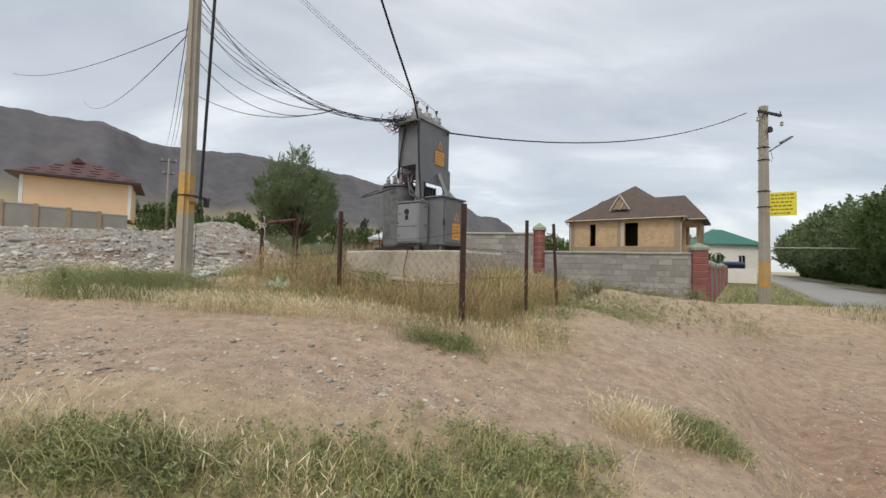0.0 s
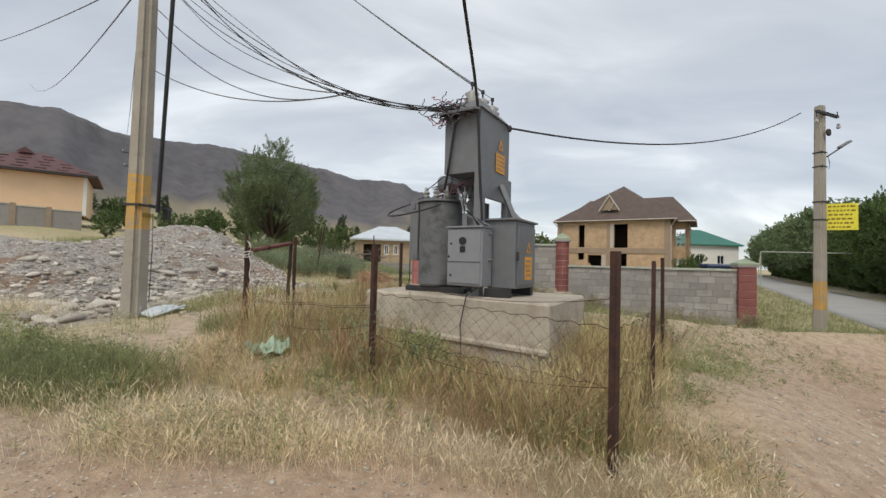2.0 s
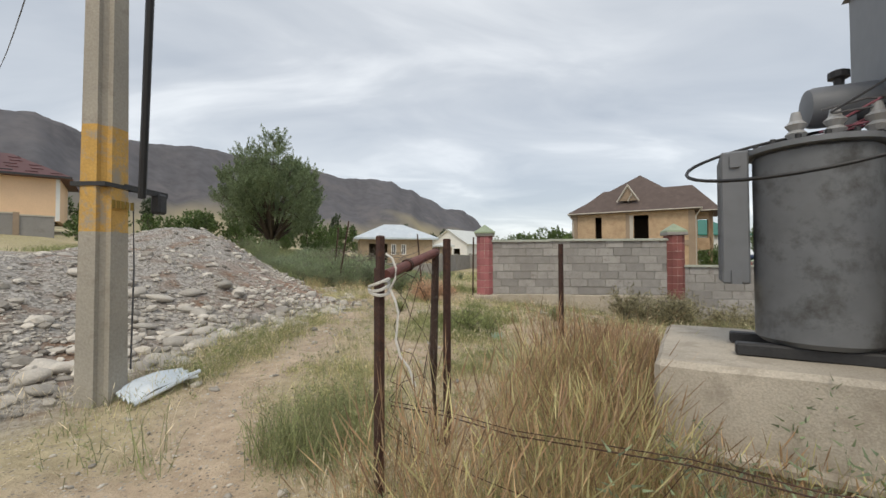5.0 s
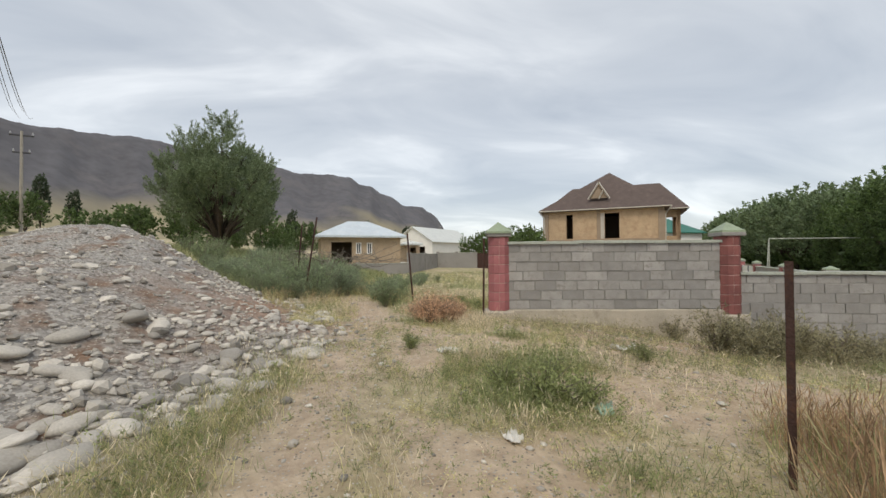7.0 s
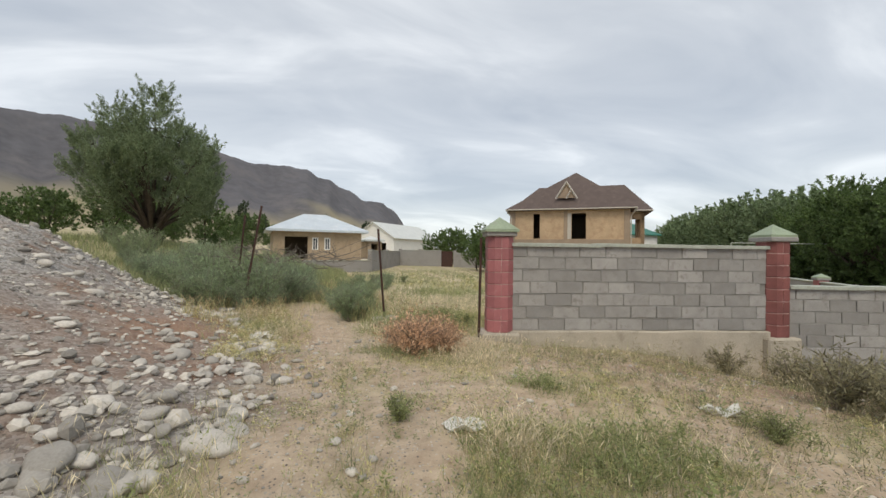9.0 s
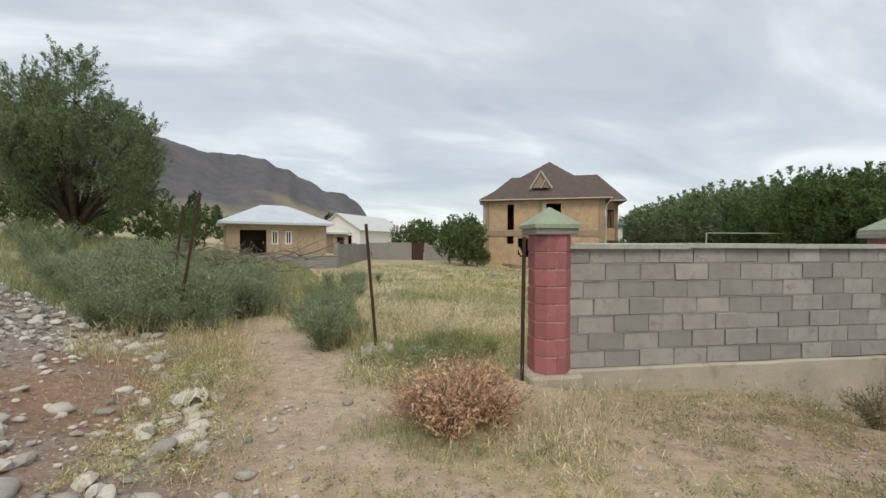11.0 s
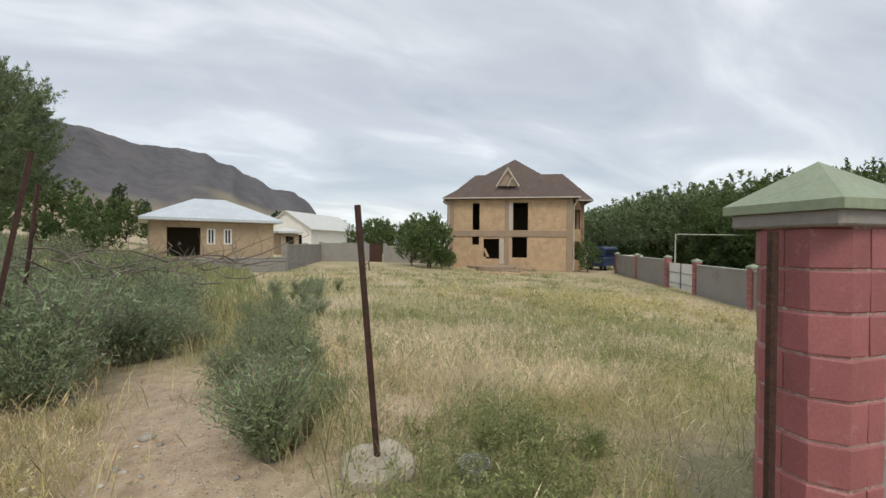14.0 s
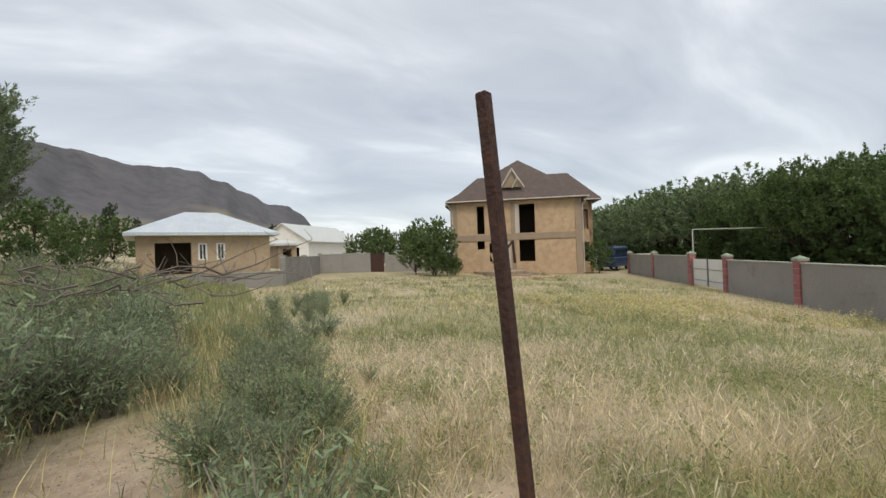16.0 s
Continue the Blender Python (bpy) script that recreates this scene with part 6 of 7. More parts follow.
# fringe of short dry grass, mixed with green
x, y = scatter(90000, -7, 3, 3.6, 9, lambda x, y: np.maximum(fringe(x, y) * (0.18 + 0.82 * step(-4.4, -3.2, x)), 0.4 * enclosure(x, y)) * (~on_plinth(x, y)) * (1 - bare(x, y)) * (0.04 + 0.96 * step(0.35, 0.8, tuft_noise(x, y, 0.36, 11))))
sel = RNG.random(len(x)) < 0.60 - 0.3 * wave(x, y, 0.7, 19)
blades("pale_grass", x[sel], y[sel], RNG.uniform(0.10, 0.34, int(sel.sum())), 0.0026, 0.6, M_BROME, "short pale dry grass along a dirt track", 0.5, 0.0042)
blades("fading_grass", x[~sel], y[~sel], RNG.uniform(0.08, 0.28, int((~sel).sum())), 0.0045, 0.6, M_DRYGREEN, "short yellow-green grass along a dirt track", 0.5)
# patches of green grass along the track
x, y = patches([(-4.9, 6.15, 0.5, 0.25, 6000), (-6.6, 7.2, 0.4, 0.2, 2500), (-4.1, 8.05, 0.32, 0.2, 4200), (-3.6, 8.5, 0.25, 0.25, 1800), (-5.1, 9.6, 0.3, 0.35, 1400), (-5.0, 10.8, 0.3, 0.6, 2000), (-4.55, 12.2, 0.25, 0.6, 1800),
                (-1.45, 1.80, 0.26, 0.09, 2200), (-0.1, 2.02, 0.28, 0.08, 1300), (0.55, 2.35, 0.2, 0.10, 1300), (2.05, 3.25, 0.13, 0.10, 1300), (0.04, 4.12, 0.2, 0.09, 800), (3.1, 8.4, 0.3, 0.25, 2500), (-3.3, 12.8, 0.35, 0.3, 1300), (-2.9, 12.2, 0.3, 0.25, 900), (-1.8, 12.2, 0.35, 0.25, 1500), (-1.9, 13.6, 0.2, 0.15, 900),
                (-2.6, 9.9, 0.4, 0.3, 2600), (-2.4, 11.3, 0.4, 0.3, 3600), (-2.1, 17.6, 0.5, 0.35, 4500), (-1.7, 18.6, 0.5, 0.5, 3500), (-0.5, 15.4, 0.4, 0.35, 900), (1.0, 14.9, 0.5, 0.4, 700), (2.1, 14.6, 0.5, 0.4, 700), (-3.95, 14.6, 0.15, 0.4, 700), (-3.2, 15.4, 0.25, 0.3, 1400), (-5.0, 18.5, 0.35, 0.6, 2500)])
blades("green_grass", x, y, RNG.uniform(0.06, 0.24, len(x)) * np.where(y < 2.7, 0.5, np.where((y > 16) & (x < -4), 0.55, 1.0)), 0.004, 0.8, M_GRASS, "patch of green grass at the edge of a dirt track", 0.5)
x, y = patches([(-5.0, 10.2, 0.35, 0.7, 1300), (-4.5, 11.9, 0.3, 0.7, 1100), (-2.7, 5.05, 0.35, 0.12, 1500), (-1.6, 4.75, 0.3, 0.12, 1300), (-0.6, 4.55, 0.3, 0.12, 1200), (0.5, 4.6, 0.25, 0.15, 1100), (1.2, 5.3, 0.12, 0.3, 900), (-3.4, 6.5, 0.28, 0.35, 3600), (-3.2, 7.0, 0.22, 0.4, 2400), (-3.9, 5.5, 0.4, 0.15, 1200), (-6.4, 7.0, 0.6, 0.3, 1200), (-1.9, 1.95, 0.10, 0.08, 260), (-1.05, 1.9, 0.12, 0.07, 120), (-0.6, 1.85, 0.2, 0.06, 160), (1.55, 3.14, 0.14, 0.10, 1500), (-7.2, 8.6, 0.5, 0.3, 2500), (-2.5, 4.8, 0.35, 0.15, 2500), (2.9, 2.9, 0.12, 0.15, 900), (-2.6, 12.6, 0.15, 0.15, 900), (-1.9, 14.6, 0.25, 0.25, 800), (-2.0, 15.3, 0.25, 0.4, 1000), (-3.6, 10.4, 0.15, 0.2, 700),
                (-2.6, 10.6, 0.3, 0.25, 900), (-1.4, 11.6, 0.5, 0.4, 1400), (-4.5, 17.4, 0.22, 0.5, 2400), (-5.1, 19.6, 0.4, 0.4, 2400), (-3.0, 17.0, 0.15, 0.2, 700), (1.6, 13.6, 0.6, 0.4, 1200), (2.7, 8.0, 0.3, 0.5, 1500)])
blades("dry_tufts", x, y, RNG.uniform(0.08, 0.27, len(x)), 0.0026, 0.55, M_STRAW, "pale dry grass tufts at a track edge", 0.5, 0.004)
x, y = patches([(-5.0, 10.5, 0.35, 0.7, 3200), (-4.5, 12.0, 0.3, 0.7, 2600), (-3.6, 9.6, 0.3, 0.4, 900), (-1.4, 1.85, 0.35, 0.10, 700), (-0.3, 2.0, 0.4, 0.10, 700), (0.5, 2.35, 0.3, 0.12, 500), (2.0, 3.2, 0.16, 0.13, 300), (-4.5, 6.0, 0.6, 0.3, 1800), (-3.0, 12.4, 0.6, 0.4, 900), (-1.5, 12.3, 0.5, 0.4, 700), (-5.0, 18.2, 0.4, 0.6, 4000), (-5.4, 19.4, 0.5, 0.5, 3500), (-4.6, 17.3, 0.2, 0.5, 2000), (-5.2, 20.3, 0.5, 0.3, 2000), (1.5, 18.5, 1.2, 0.6, 5000), (-0.8, 18.2, 0.6, 0.5, 2500)])
blades("mixed_grass", x, y, RNG.uniform(0.05, 0.26, len(x)) * np.where((y > 16) & (x < -4), 0.5, 1.0), 0.004, 0.7, M_DRYGREEN, "yellowing grass mixed into a green patch", 0.5)
# tall green tussock beside the track
x, y = patches([(-4.35, 5.95, 0.38, 0.22, 6500), (-3.85, 5.7, 0.3, 0.16, 2500), (-4.1, 8.0, 0.28, 0.16, 1500)])
blades("tall_green_grass", x, y, RNG.uniform(0.16, 0.44, len(x)), 0.0055, 0.5, M_GRASS, "tall green grass tussock beside a dirt track", 0.4)
# leafy weeds: beside the track, in the enclosure, towards the wall and in the yard
x, y = patches([(-4.35, 6.0, 0.42, 0.26, 480), (-3.8, 5.7, 0.3, 0.2, 170), (-5.6, 6.6, 0.5, 0.3, 260), (-4.1, 8.05, 0.3, 0.18, 190), (-6.6, 7.3, 0.4, 0.2, 140), (-3.6, 8.6, 0.2, 0.3, 70), (-2.35, 4.75, 0.4, 0.14, 60)])
sprigs("leafy_track_weeds", x, y, RNG.uniform(0.14, 0.44, len(x)), 46, 0.024, 0.13, M_GRASS, "leafy green weeds beside a dirt track", 0.4)
x, y = patches([(-1.45, 1.86, 0.3, 0.10, 260), (-0.1, 2.08, 0.4, 0.10, 240), (0.55, 2.4, 0.25, 0.13, 220), (2.05, 3.25, 0.15, 0.1, 160), (0.04, 4.12, 0.2, 0.1, 90), (-0.9, 1.8, 0.3, 0.08, 80)])
sprigs("low_leafy_weeds", x, y, RNG.uniform(0.05, 0.15, len(x)), 30, 0.022, 0.22, M_GRASS, "low leafy green weeds at a track edge", 0.8, 0.5)
x, y = scatter(5200, -5, 3, 3.8, 11, lambda x, y: enclosure(x, y) * (~on_plinth(x, y)) * 0.5)
u, v = along(x, y)
grey = (u > -2.4) & (u < -0.9) & (v < 0.1) & (RNG.random(len(x)) < 0.6)
gold = (u > 0.15) & (v < 1.3) & (RNG.random(len(x)) < 0.8)
rest = ~grey & ~gold & (RNG.random(len(x)) < 0.35)
sprigs("grey_leafy_weeds", x[grey], y[grey], RNG.uniform(0.25, 0.72, int(grey.sum())), 46, 0.04, 0.12, M_SHRUB, "grey-green leafy weeds against a plinth", 0.35, 0.2)
sprigs("yellow_leafy_weeds", x[gold], y[gold], RNG.uniform(0.35, 0.85, int(gold.sum())), 42, 0.036, 0.13, M_DRYGREEN, "tall yellow-green weeds beside a plinth", 0.3, 0.18)
sprigs("rusty_leafy_weeds", x[rest], y[rest], RNG.uniform(0.2, 0.6, int(rest.sum())), 30, 0.03, 0.13, M_REDWEED, "rust-brown drying weeds in an enclosure", 0.45, 0.22)
x, y = scatter(2400, -5.5, 2.5, 4.2, 8.6, lambda x, y: np.maximum(fringe(x, y), 0.5 * enclosure(x, y)) * (~on_plinth(x, y)) * (1 - bare(x, y)) * step(0.4, 0.8, tuft_noise(x, y, 0.5, 43)))
sprigs("green_leafy_weeds", x, y, RNG.uniform(0.1, 0.34, len(x)), 30, 0.03, 0.2, M_GRASS, "leafy green weeds among dry grass", 0.5, 0.3)
x, y = patches([(-4.9, 9.7, 0.3, 0.4, 70), (-5.0, 10.9, 0.25, 0.6, 90), (-4.5, 12.2, 0.2, 0.5, 70), (-2.25, 11.35, 0.4, 0.3, 260), (-2.9, 10.2, 0.4, 0.3, 90), (-1.75, 12.2, 0.4, 0.25, 170), (-3.0, 12.7, 0.5, 0.35, 150), (-1.95, 13.6, 0.2, 0.15, 90), (-3.3, 13.9, 0.3, 0.4, 50), (-4.1, 14.6, 0.2, 0.5, 60), (-0.6, 12.6, 0.4, 0.3, 70)])
sprigs("low_green_weeds", x, y, RNG.uniform(0.07, 0.26, len(x)), 26, 0.027, 0.2, M_WEED, "low green weeds on dry ground", 0.6, 0.4)
x, y = patches([(2.2, 13.0, 0.9, 0.6, 240), (3.4, 13.2, 0.8, 0.6, 240), (1.0, 14.4, 0.7, 0.4, 90), (2.6, 14.3, 0.8, 0.3, 160), (4.6, 13.2, 0.7, 0.7, 160), (3.0, 11.0, 0.8, 1.0, 110)])
sprigs("straggling_weeds", x, y, RNG.uniform(0.15, 0.55, len(x)), 34, 0.035, 0.13, M_OLIVE, "straggling olive-brown weeds below a wall", 0.6, 0.3)
x, y = patches([(-2.1, 17.5, 0.45, 0.3, 240), (-1.6, 18.3, 0.5, 0.45, 220), (-3.05, 16.9, 0.3, 0.35, 110), (-4.5, 17.6, 0.35, 0.6, 130), (-2.6, 19.9, 0.4, 0.6, 120), (-0.4, 20.5, 1.0, 0.7, 200), (2.0, 19.5, 1.2, 0.9, 380), (1.2, 23, 1.8, 1.2, 480), (4.5, 22, 1.5, 1.0, 380), (-1.6, 21.4, 0.3, 0.3, 90), (-1.0, 24.0, 0.9, 0.6, 260), (6.5, 25, 1.6, 1.2, 300)])
sprigs("yard_leafy_weeds", x, y, RNG.uniform(0.08, 0.34, len(x)), 26, 0.03, 0.2, M_WEED, "leafy green weeds in a neglected yard", 0.5, 0.35)
# short trodden weeds on the slope below the wall and on the dry ground beside the path
x, y = scatter(3200, -1.2, 5, 11.3, 15.4, lambda x, y: step(0.35, 0.7, tuft_noise(x, y, 0.6, 61)) * (0.35 + 0.65 * step(0.5, 2.5, x)) * ~in_yard(x, y + 0.6))
sprigs("dry_slope_weeds", x, y, RNG.uniform(0.06, 0.3, len(x)), 24, 0.026, 0.15, M_OLIVE, "low olive-brown weeds on an earth slope", 0.7, 0.45)
for nm, mat, seed, lab in (("trodden_weeds", M_GRASS, 63, "short trodden green weeds on dry ground"), ("trodden_dry_weeds", M_DRYGREEN, 65, "short yellowing weeds on dry ground")):
    x, y = scatter(6500, -4.4, 1.5, 8.6, 15.6, lambda x, y: (0.1 + 0.9 * step(0.4, 0.7, tuft_noise(x, y, 0.5, seed))) * (1 - 0.6 * bare(x, y)) * (1 - step(0.03, 0.15, bank(x, y))))
    sprigs(nm, x, y, RNG.uniform(0.03, 0.13, len(x)), 18, 0.02, 0.18, mat, lab, 1.0, 0.8)
x, y = patches([(2.3, 7.3, 0.3, 0.25, 90), (3.2, 8.0, 0.35, 0.25, 110), (4.2, 8.8, 0.4, 0.3, 110), (3.2, 9.8, 0.5, 0.5, 120), (5.2, 10.3, 0.6, 0.5, 130), (3.0, 11.3, 0.6, 0.4, 150), (6.5, 11.5, 0.8, 0.6, 130), (7.4, 10.0, 0.8, 0.7, 110), (1.9, 6.4, 0.2, 0.2, 40)], False)
sprigs("bank_weeds", x, y, RNG.uniform(0.06, 0.24, len(x)), 28, 0.03, 0.18, M_GRASS, "low green weeds on an earth bank", 0.8, 0.6)
x, y = scatter(900, -5.2, -4.1, 15.2, 19.5, lambda x, y: (1 - bare(x, y)) * (1 - step(0.05, 0.3, bank(x, y))))
sprigs("mat_of_weeds", x, y, RNG.uniform(0.04, 0.16, len(x)), 24, 0.024, 0.18, M_DRYGREEN, "low yellow-green mat of weeds beside a path", 0.9, 0.7)
# loose dry stalks lying on the ground
x, y = scatter(26000, -7, 5, 1.5, 21, lambda x, y: (1 - step(0.05, 0.3, bank(x, y))) * (0.12 + 0.88 * step(0.4, 0.75, tuft_noise(x, y, 0.5, 45))) * (1 - 0.6 * bare(x, y)))
blades("fallen_stalks", x, y, RNG.uniform(0.03, 0.11, len(x)), 0.0032, 6.0, M_STRAW, "loose dry stalks lying on earth", 0.1, z=height(x, y) + 0.004)
# ground between the enclosure and the wall
x, y = scatter(2800, -6, 6, 8, 17, lambda x, y: open_land(x, y) * (~in_yard(x, y)) * (0.06 + 0.94 * step(0.4, 0.75, tuft_noise(x, y, 0.7, 4))))
x, y = clump(x, y, 9, 0.06)
blades("sparse_green", x, y, RNG.uniform(0.05, 0.2, len(x)), 0.005, 0.7, M_GRASS, "sparse low green grass on dry ground", 0.6)
x, y = scatter(3500, -6, 7, 8, 17, lambda x, y: (1 - 0.8 * bare(x, y)) * (1 - step(0.05, 0.25, bank(x, y))) * (~in_yard(x, y)) * (0.05 + 0.95 * step(0.5, 0.85, tuft_noise(x, y, 0.8, 9))))
x, y = clump(x, y, 4, 0.04)
blades("sparse_straw", x, y, RNG.uniform(0.06, 0.26, len(x)), 0.0035, 0.6, M_STRAW, "sparse dry straw tufts on bare earth", 0.5, 0.005)
# right bank and verge of the road
s_, d_ = scatter(9000, -0.8, 45, 0.3, 4.4, lambda s, d: (0.25 + 0.75 * tuft_noise(s, d, 0.9, 12)) * np.clip(14 / (s + 14), 0.3, 1))
x, y = 8.5 + 0.815 * d_ + 0.579 * s_, 13.76 - 0.579 * d_ + 0.815 * s_
x, y = x[y > 8.5], y[y > 8.5]
x, y = clump(x, y, 5, 0.09)
blades("verge_grass", x, y, RNG.uniform(0.10, 0.34, len(x)), 0.012, 0.6, M_GRASS, "green verge grass beside a road", 0.5)
# the yard beyond the wall
yard = lambda x, y: in_yard(x, y) * ((x - 8.5) * 0.815 - (y - 13.76) * 0.579 < -0.3) * (1 - np.minimum(1, 1.4 * bare(x, y))) * np.clip(9.0 / np.maximum(y - 12.5, 1), 0.12, 1)
x, y = scatter(120000, -6, 22, 16, 50, lambda x, y: yard(x, y) * (0.03 + 0.97 * (1 - lush(x, y))) * (0.35 + 0.65 * tuft_noise(x, y, 0.5, 14)))
x2, y2 = scatter(50000, -3, 9, 16.2, 25, lambda x, y: (yard(x, y) > 0.1) * (1 - lush(x, y)) * step(0.3, 0.7, tuft_noise(x, y, 0.55, 24)) * (1 - 0.7 * step(20, 25, y)))
x, y = np.concatenate([x, x2]), np.concatenate([y, y2])
hh = RNG.uniform(0.07, 0.27, len(x)) * (1 + 0.01 * (y - 16)) * (0.6 + 0.6 * tuft_noise(x, y, 0.4, 15))
blades("yard_straw", x, y, hh, 0.005 + 0.0007 * np.clip(y - 18, 0, 30), 1.5, M_STRAW, "pale dry grass covering a neglected yard", 0.5, 0.005)
x, y = scatter(55000, -6, 22, 16, 50, lambda x, y: yard(x, y) * (0.25 + 0.75 * tuft_noise(x, y, 1.1, 17)))
blades("yard_fading_grass", x, y, RNG.uniform(0.06, 0.22, len(x)), 0.006 + 0.0008 * np.clip(y - 18, 0, 30), 1.0, M_DRYGREEN, "yellow-green fading grass in a neglected yard", 0.5)
x, y = scatter(150000, -6, 22, 16, 50, lambda x, y: yard(x, y) * (0.05 + 0.95 * lush(x, y)) * (0.3 + 0.7 * tuft_noise(x, y, 0.45, 16)))
blades("yard_green", x, y, RNG.uniform(0.06, 0.26, len(x)) * (0.7 + 0.6 * tuft_noise(x, y, 0.6, 18)), 0.006 + 0.0008 * np.clip(y - 18, 0, 30), 0.6, M_GRASS, "green grass patches in a neglected yard", 0.5)
# tussocks standing out of the yard's grass
for nm, mat, seed, lab in (("green_tussocks", M_GRASS, 21, "green grass tussocks in a neglected yard"), ("fading_tussocks", M_DRYGREEN, 22, "yellow-green grass tussocks in a neglected yard"), ("straw_tussocks", M_STRAW, 23, "dry straw tussocks in a neglected yard")):
    x, y = scatter(650, -5, 20, 16.5, 44, lambda x, y: (yard(x, y) > 0.05) * step(0.35, 0.8, tuft_noise(x, y, 1.3, seed)) * np.clip(7 / np.maximum(y - 13, 1), 0.25, 1) * (0.2 + 0.8 * (lush(x, y) if seed < 23 else 1 - lush(x, y))))
    tall = RNG.uniform(0.15, 0.42, len(x))
    wide = RNG.uniform(0.08, 0.28, len(x))
    n = 55
    hx, hy = np.repeat(x, n) + RNG.normal(0, 1, len(x) * n) * np.repeat(wide, n), np.repeat(y, n) + RNG.normal(0, 1, len(x) * n) * np.repeat(wide, n)
    blades(nm, hx, hy, np.repeat(tall, n) * RNG.uniform(0.45, 1.0, len(hx)), 0.006 + 0.0008 * np.clip(hy - 18, 0, 30), 0.6, mat, lab, 0.4)
# tall grass between the boundary shrubs, bright straw tufts and yellowing weeds in the yard
x, y = scatter(16000, -6.5, -1.8, 18.4, 27, lambda x, y: (1 - bare(x, y)) * (1 - step(0.1, 0.4, bank(x, y))) * step(0.35, 0.8, tuft_noise(x, y, 0.6, 51)) * step(-0.4, 0.4, -1.6 - 0.19 * (y - 18.8) - x))
sel = RNG.random(len(x)) < 0.45
blades("thicket_straw", x[sel], y[sel], RNG.uniform(0.2, 0.5, int(sel.sum())), 0.004, 0.6, M_BROME, "tall dry grass among boundary shrubs", 0.4, 0.006)
blades("thicket_grass", x[~sel], y[~sel], RNG.uniform(0.25, 0.6, int((~sel).sum())), 0.007, 0.5, M_DRYGREEN, "tall yellow-green grass among boundary shrubs", 0.4)
x, y = patches([(-1.3, 20.4, 0.6, 0.6, 80), (0.6, 21.4, 0.8, 0.6, 60), (-2.0, 22.6, 0.5, 0.7, 60), (2.2, 20.2, 0.8, 0.6, 45), (-0.2, 18.8, 0.6, 0.4, 60), (-1.9, 19.3, 0.3, 0.4, 60)])
x, y = clump(x, y, 22, 0.07)
blades("bright_straw", x, y, RNG.uniform(0.12, 0.42, len(x)), 0.005, 0.6, M_STRAW, "bright dry straw tufts in a neglected yard", 0.5, 0.0045)
x, y = patches([(9.0, 28.0, 1.6, 1.3, 200), (11.5, 27.0, 1.5, 1.2, 200), (7.0, 25.5, 1.6, 1.2, 160), (5.0, 29.0, 2.0, 1.2, 140), (12.0, 23.5, 1.2, 1.2, 120)])
sprigs("yellowing_weeds", x, y, RNG.uniform(0.2, 0.5, len(x)), 34, 0.06, 0.2, M_DRYGREEN, "yellowing leafy weeds in a neglected yard", 0.5, 0.4)
# weeds along the rubble bank and behind it
x, y = scatter(70000, -26, -2.6, 17, 48, lambda x, y: ((x > -4.2) | (y > 21)) * (1 - step(0.08, 0.35, bare(x, y))) * (1 - step(0.1, 0.5, bank(x, y))) * np.clip(10 / np.maximum(y - 12, 1), 0.2, 1) * 0.8)
x, y = clump(x, y, 2, 0.06)
blades("hill_grass", x, y, RNG.uniform(0.15, 0.55, len(x)), 0.010 + 0.0006 * np.clip(y - 18, 0, 40), 0.45, M_GRASS, "rough tall green grass on a weedy slope", 0.4)


def leaf_cloud(pts, dirs, size, aspect, mat, name, spin=0.9):
    """One pointed leaf per point, roughly along dirs."""
    n = len(pts)
    r = RNG.normal(0, 1, (n, 3))
    d = dirs + spin * r
    d /= np.linalg.norm(d, axis=1, keepdims=True)
    s = np.cross(d, RNG.normal(0, 1, (n, 3)))
    s /= np.linalg.norm(s, axis=1, keepdims=True)
    L = (size * RNG.uniform(0.6, 1.4, n))[:, None]
    W = L * aspect
    co = np.stack([pts - s * W, pts + s * W, pts + d * L], 1).reshape(-1, 3)
    return raw(name, co, np.arange(n * 3).reshape(-1, 3), mat, smooth=False)


def shrub(name, label, h, r, mat, n, size=0.05, stems=10, aspect=0.22, feather=0.5):
    """Feathery shrub: stems from the base, small leaves along them."""
    ob = thing(name, label, "shrub", group="")
    bm = bmesh.new()
    P, D = [], []
    per = n // stems
    for k in range(stems):
        a = RNG.uniform(0, 2 * math.pi)
        out = r * math.sqrt(RNG.uniform(0.02, 1))
        tip = np.array([out * math.cos(a), out * math.sin(a), h * RNG.uniform(0.6, 1.0) * (1 - 0.35 * (out / r) ** 2)])
        bend = np.array([0.3 * tip[0], 0.3 * tip[1], 0.55 * tip[2]])
        tube([(0.05 * tip[0], 0.05 * tip[1], -0.05), bend, tip], 0.009, 3, 0.003, bm)
        t = RNG.uniform(0.15, 1.02, per)[:, None]
        c = (1 - t) ** 2 * np.array([[0.05 * tip[0], 0.05 * tip[1], 0]]) + 2 * t * (1 - t) * bend[None] + t ** 2 * tip[None]
        P.append(c + RNG.normal(0, 0.10 * r * feather + 0.015, (per, 3)))
        D.append(np.repeat((tip - bend * 0.5)[None] / np.linalg.norm(tip), per, 0))
    st = part("woody_base", bm, M_TWIG, ob)
    lf = leaf_cloud(np.concatenate(P), np.concatenate(D), size, aspect, mat, "foliage")
    lf.parent = ob
    return ob


def plant(proto, places, zoff=0.0):
    for i, (x, y, s) in enumerate(places):
        m = pose(x, y, ground_z(x, y) + zoff, 0, 0, random.uniform(0, 360)) @ Matrix.Scale(s, 4)
        if i == 0:
            proto.matrix_basis = m
            proto["placed"] = 1
            first = s
        else:
            c = copy_thing(proto, m)
            c.matrix_basis = m


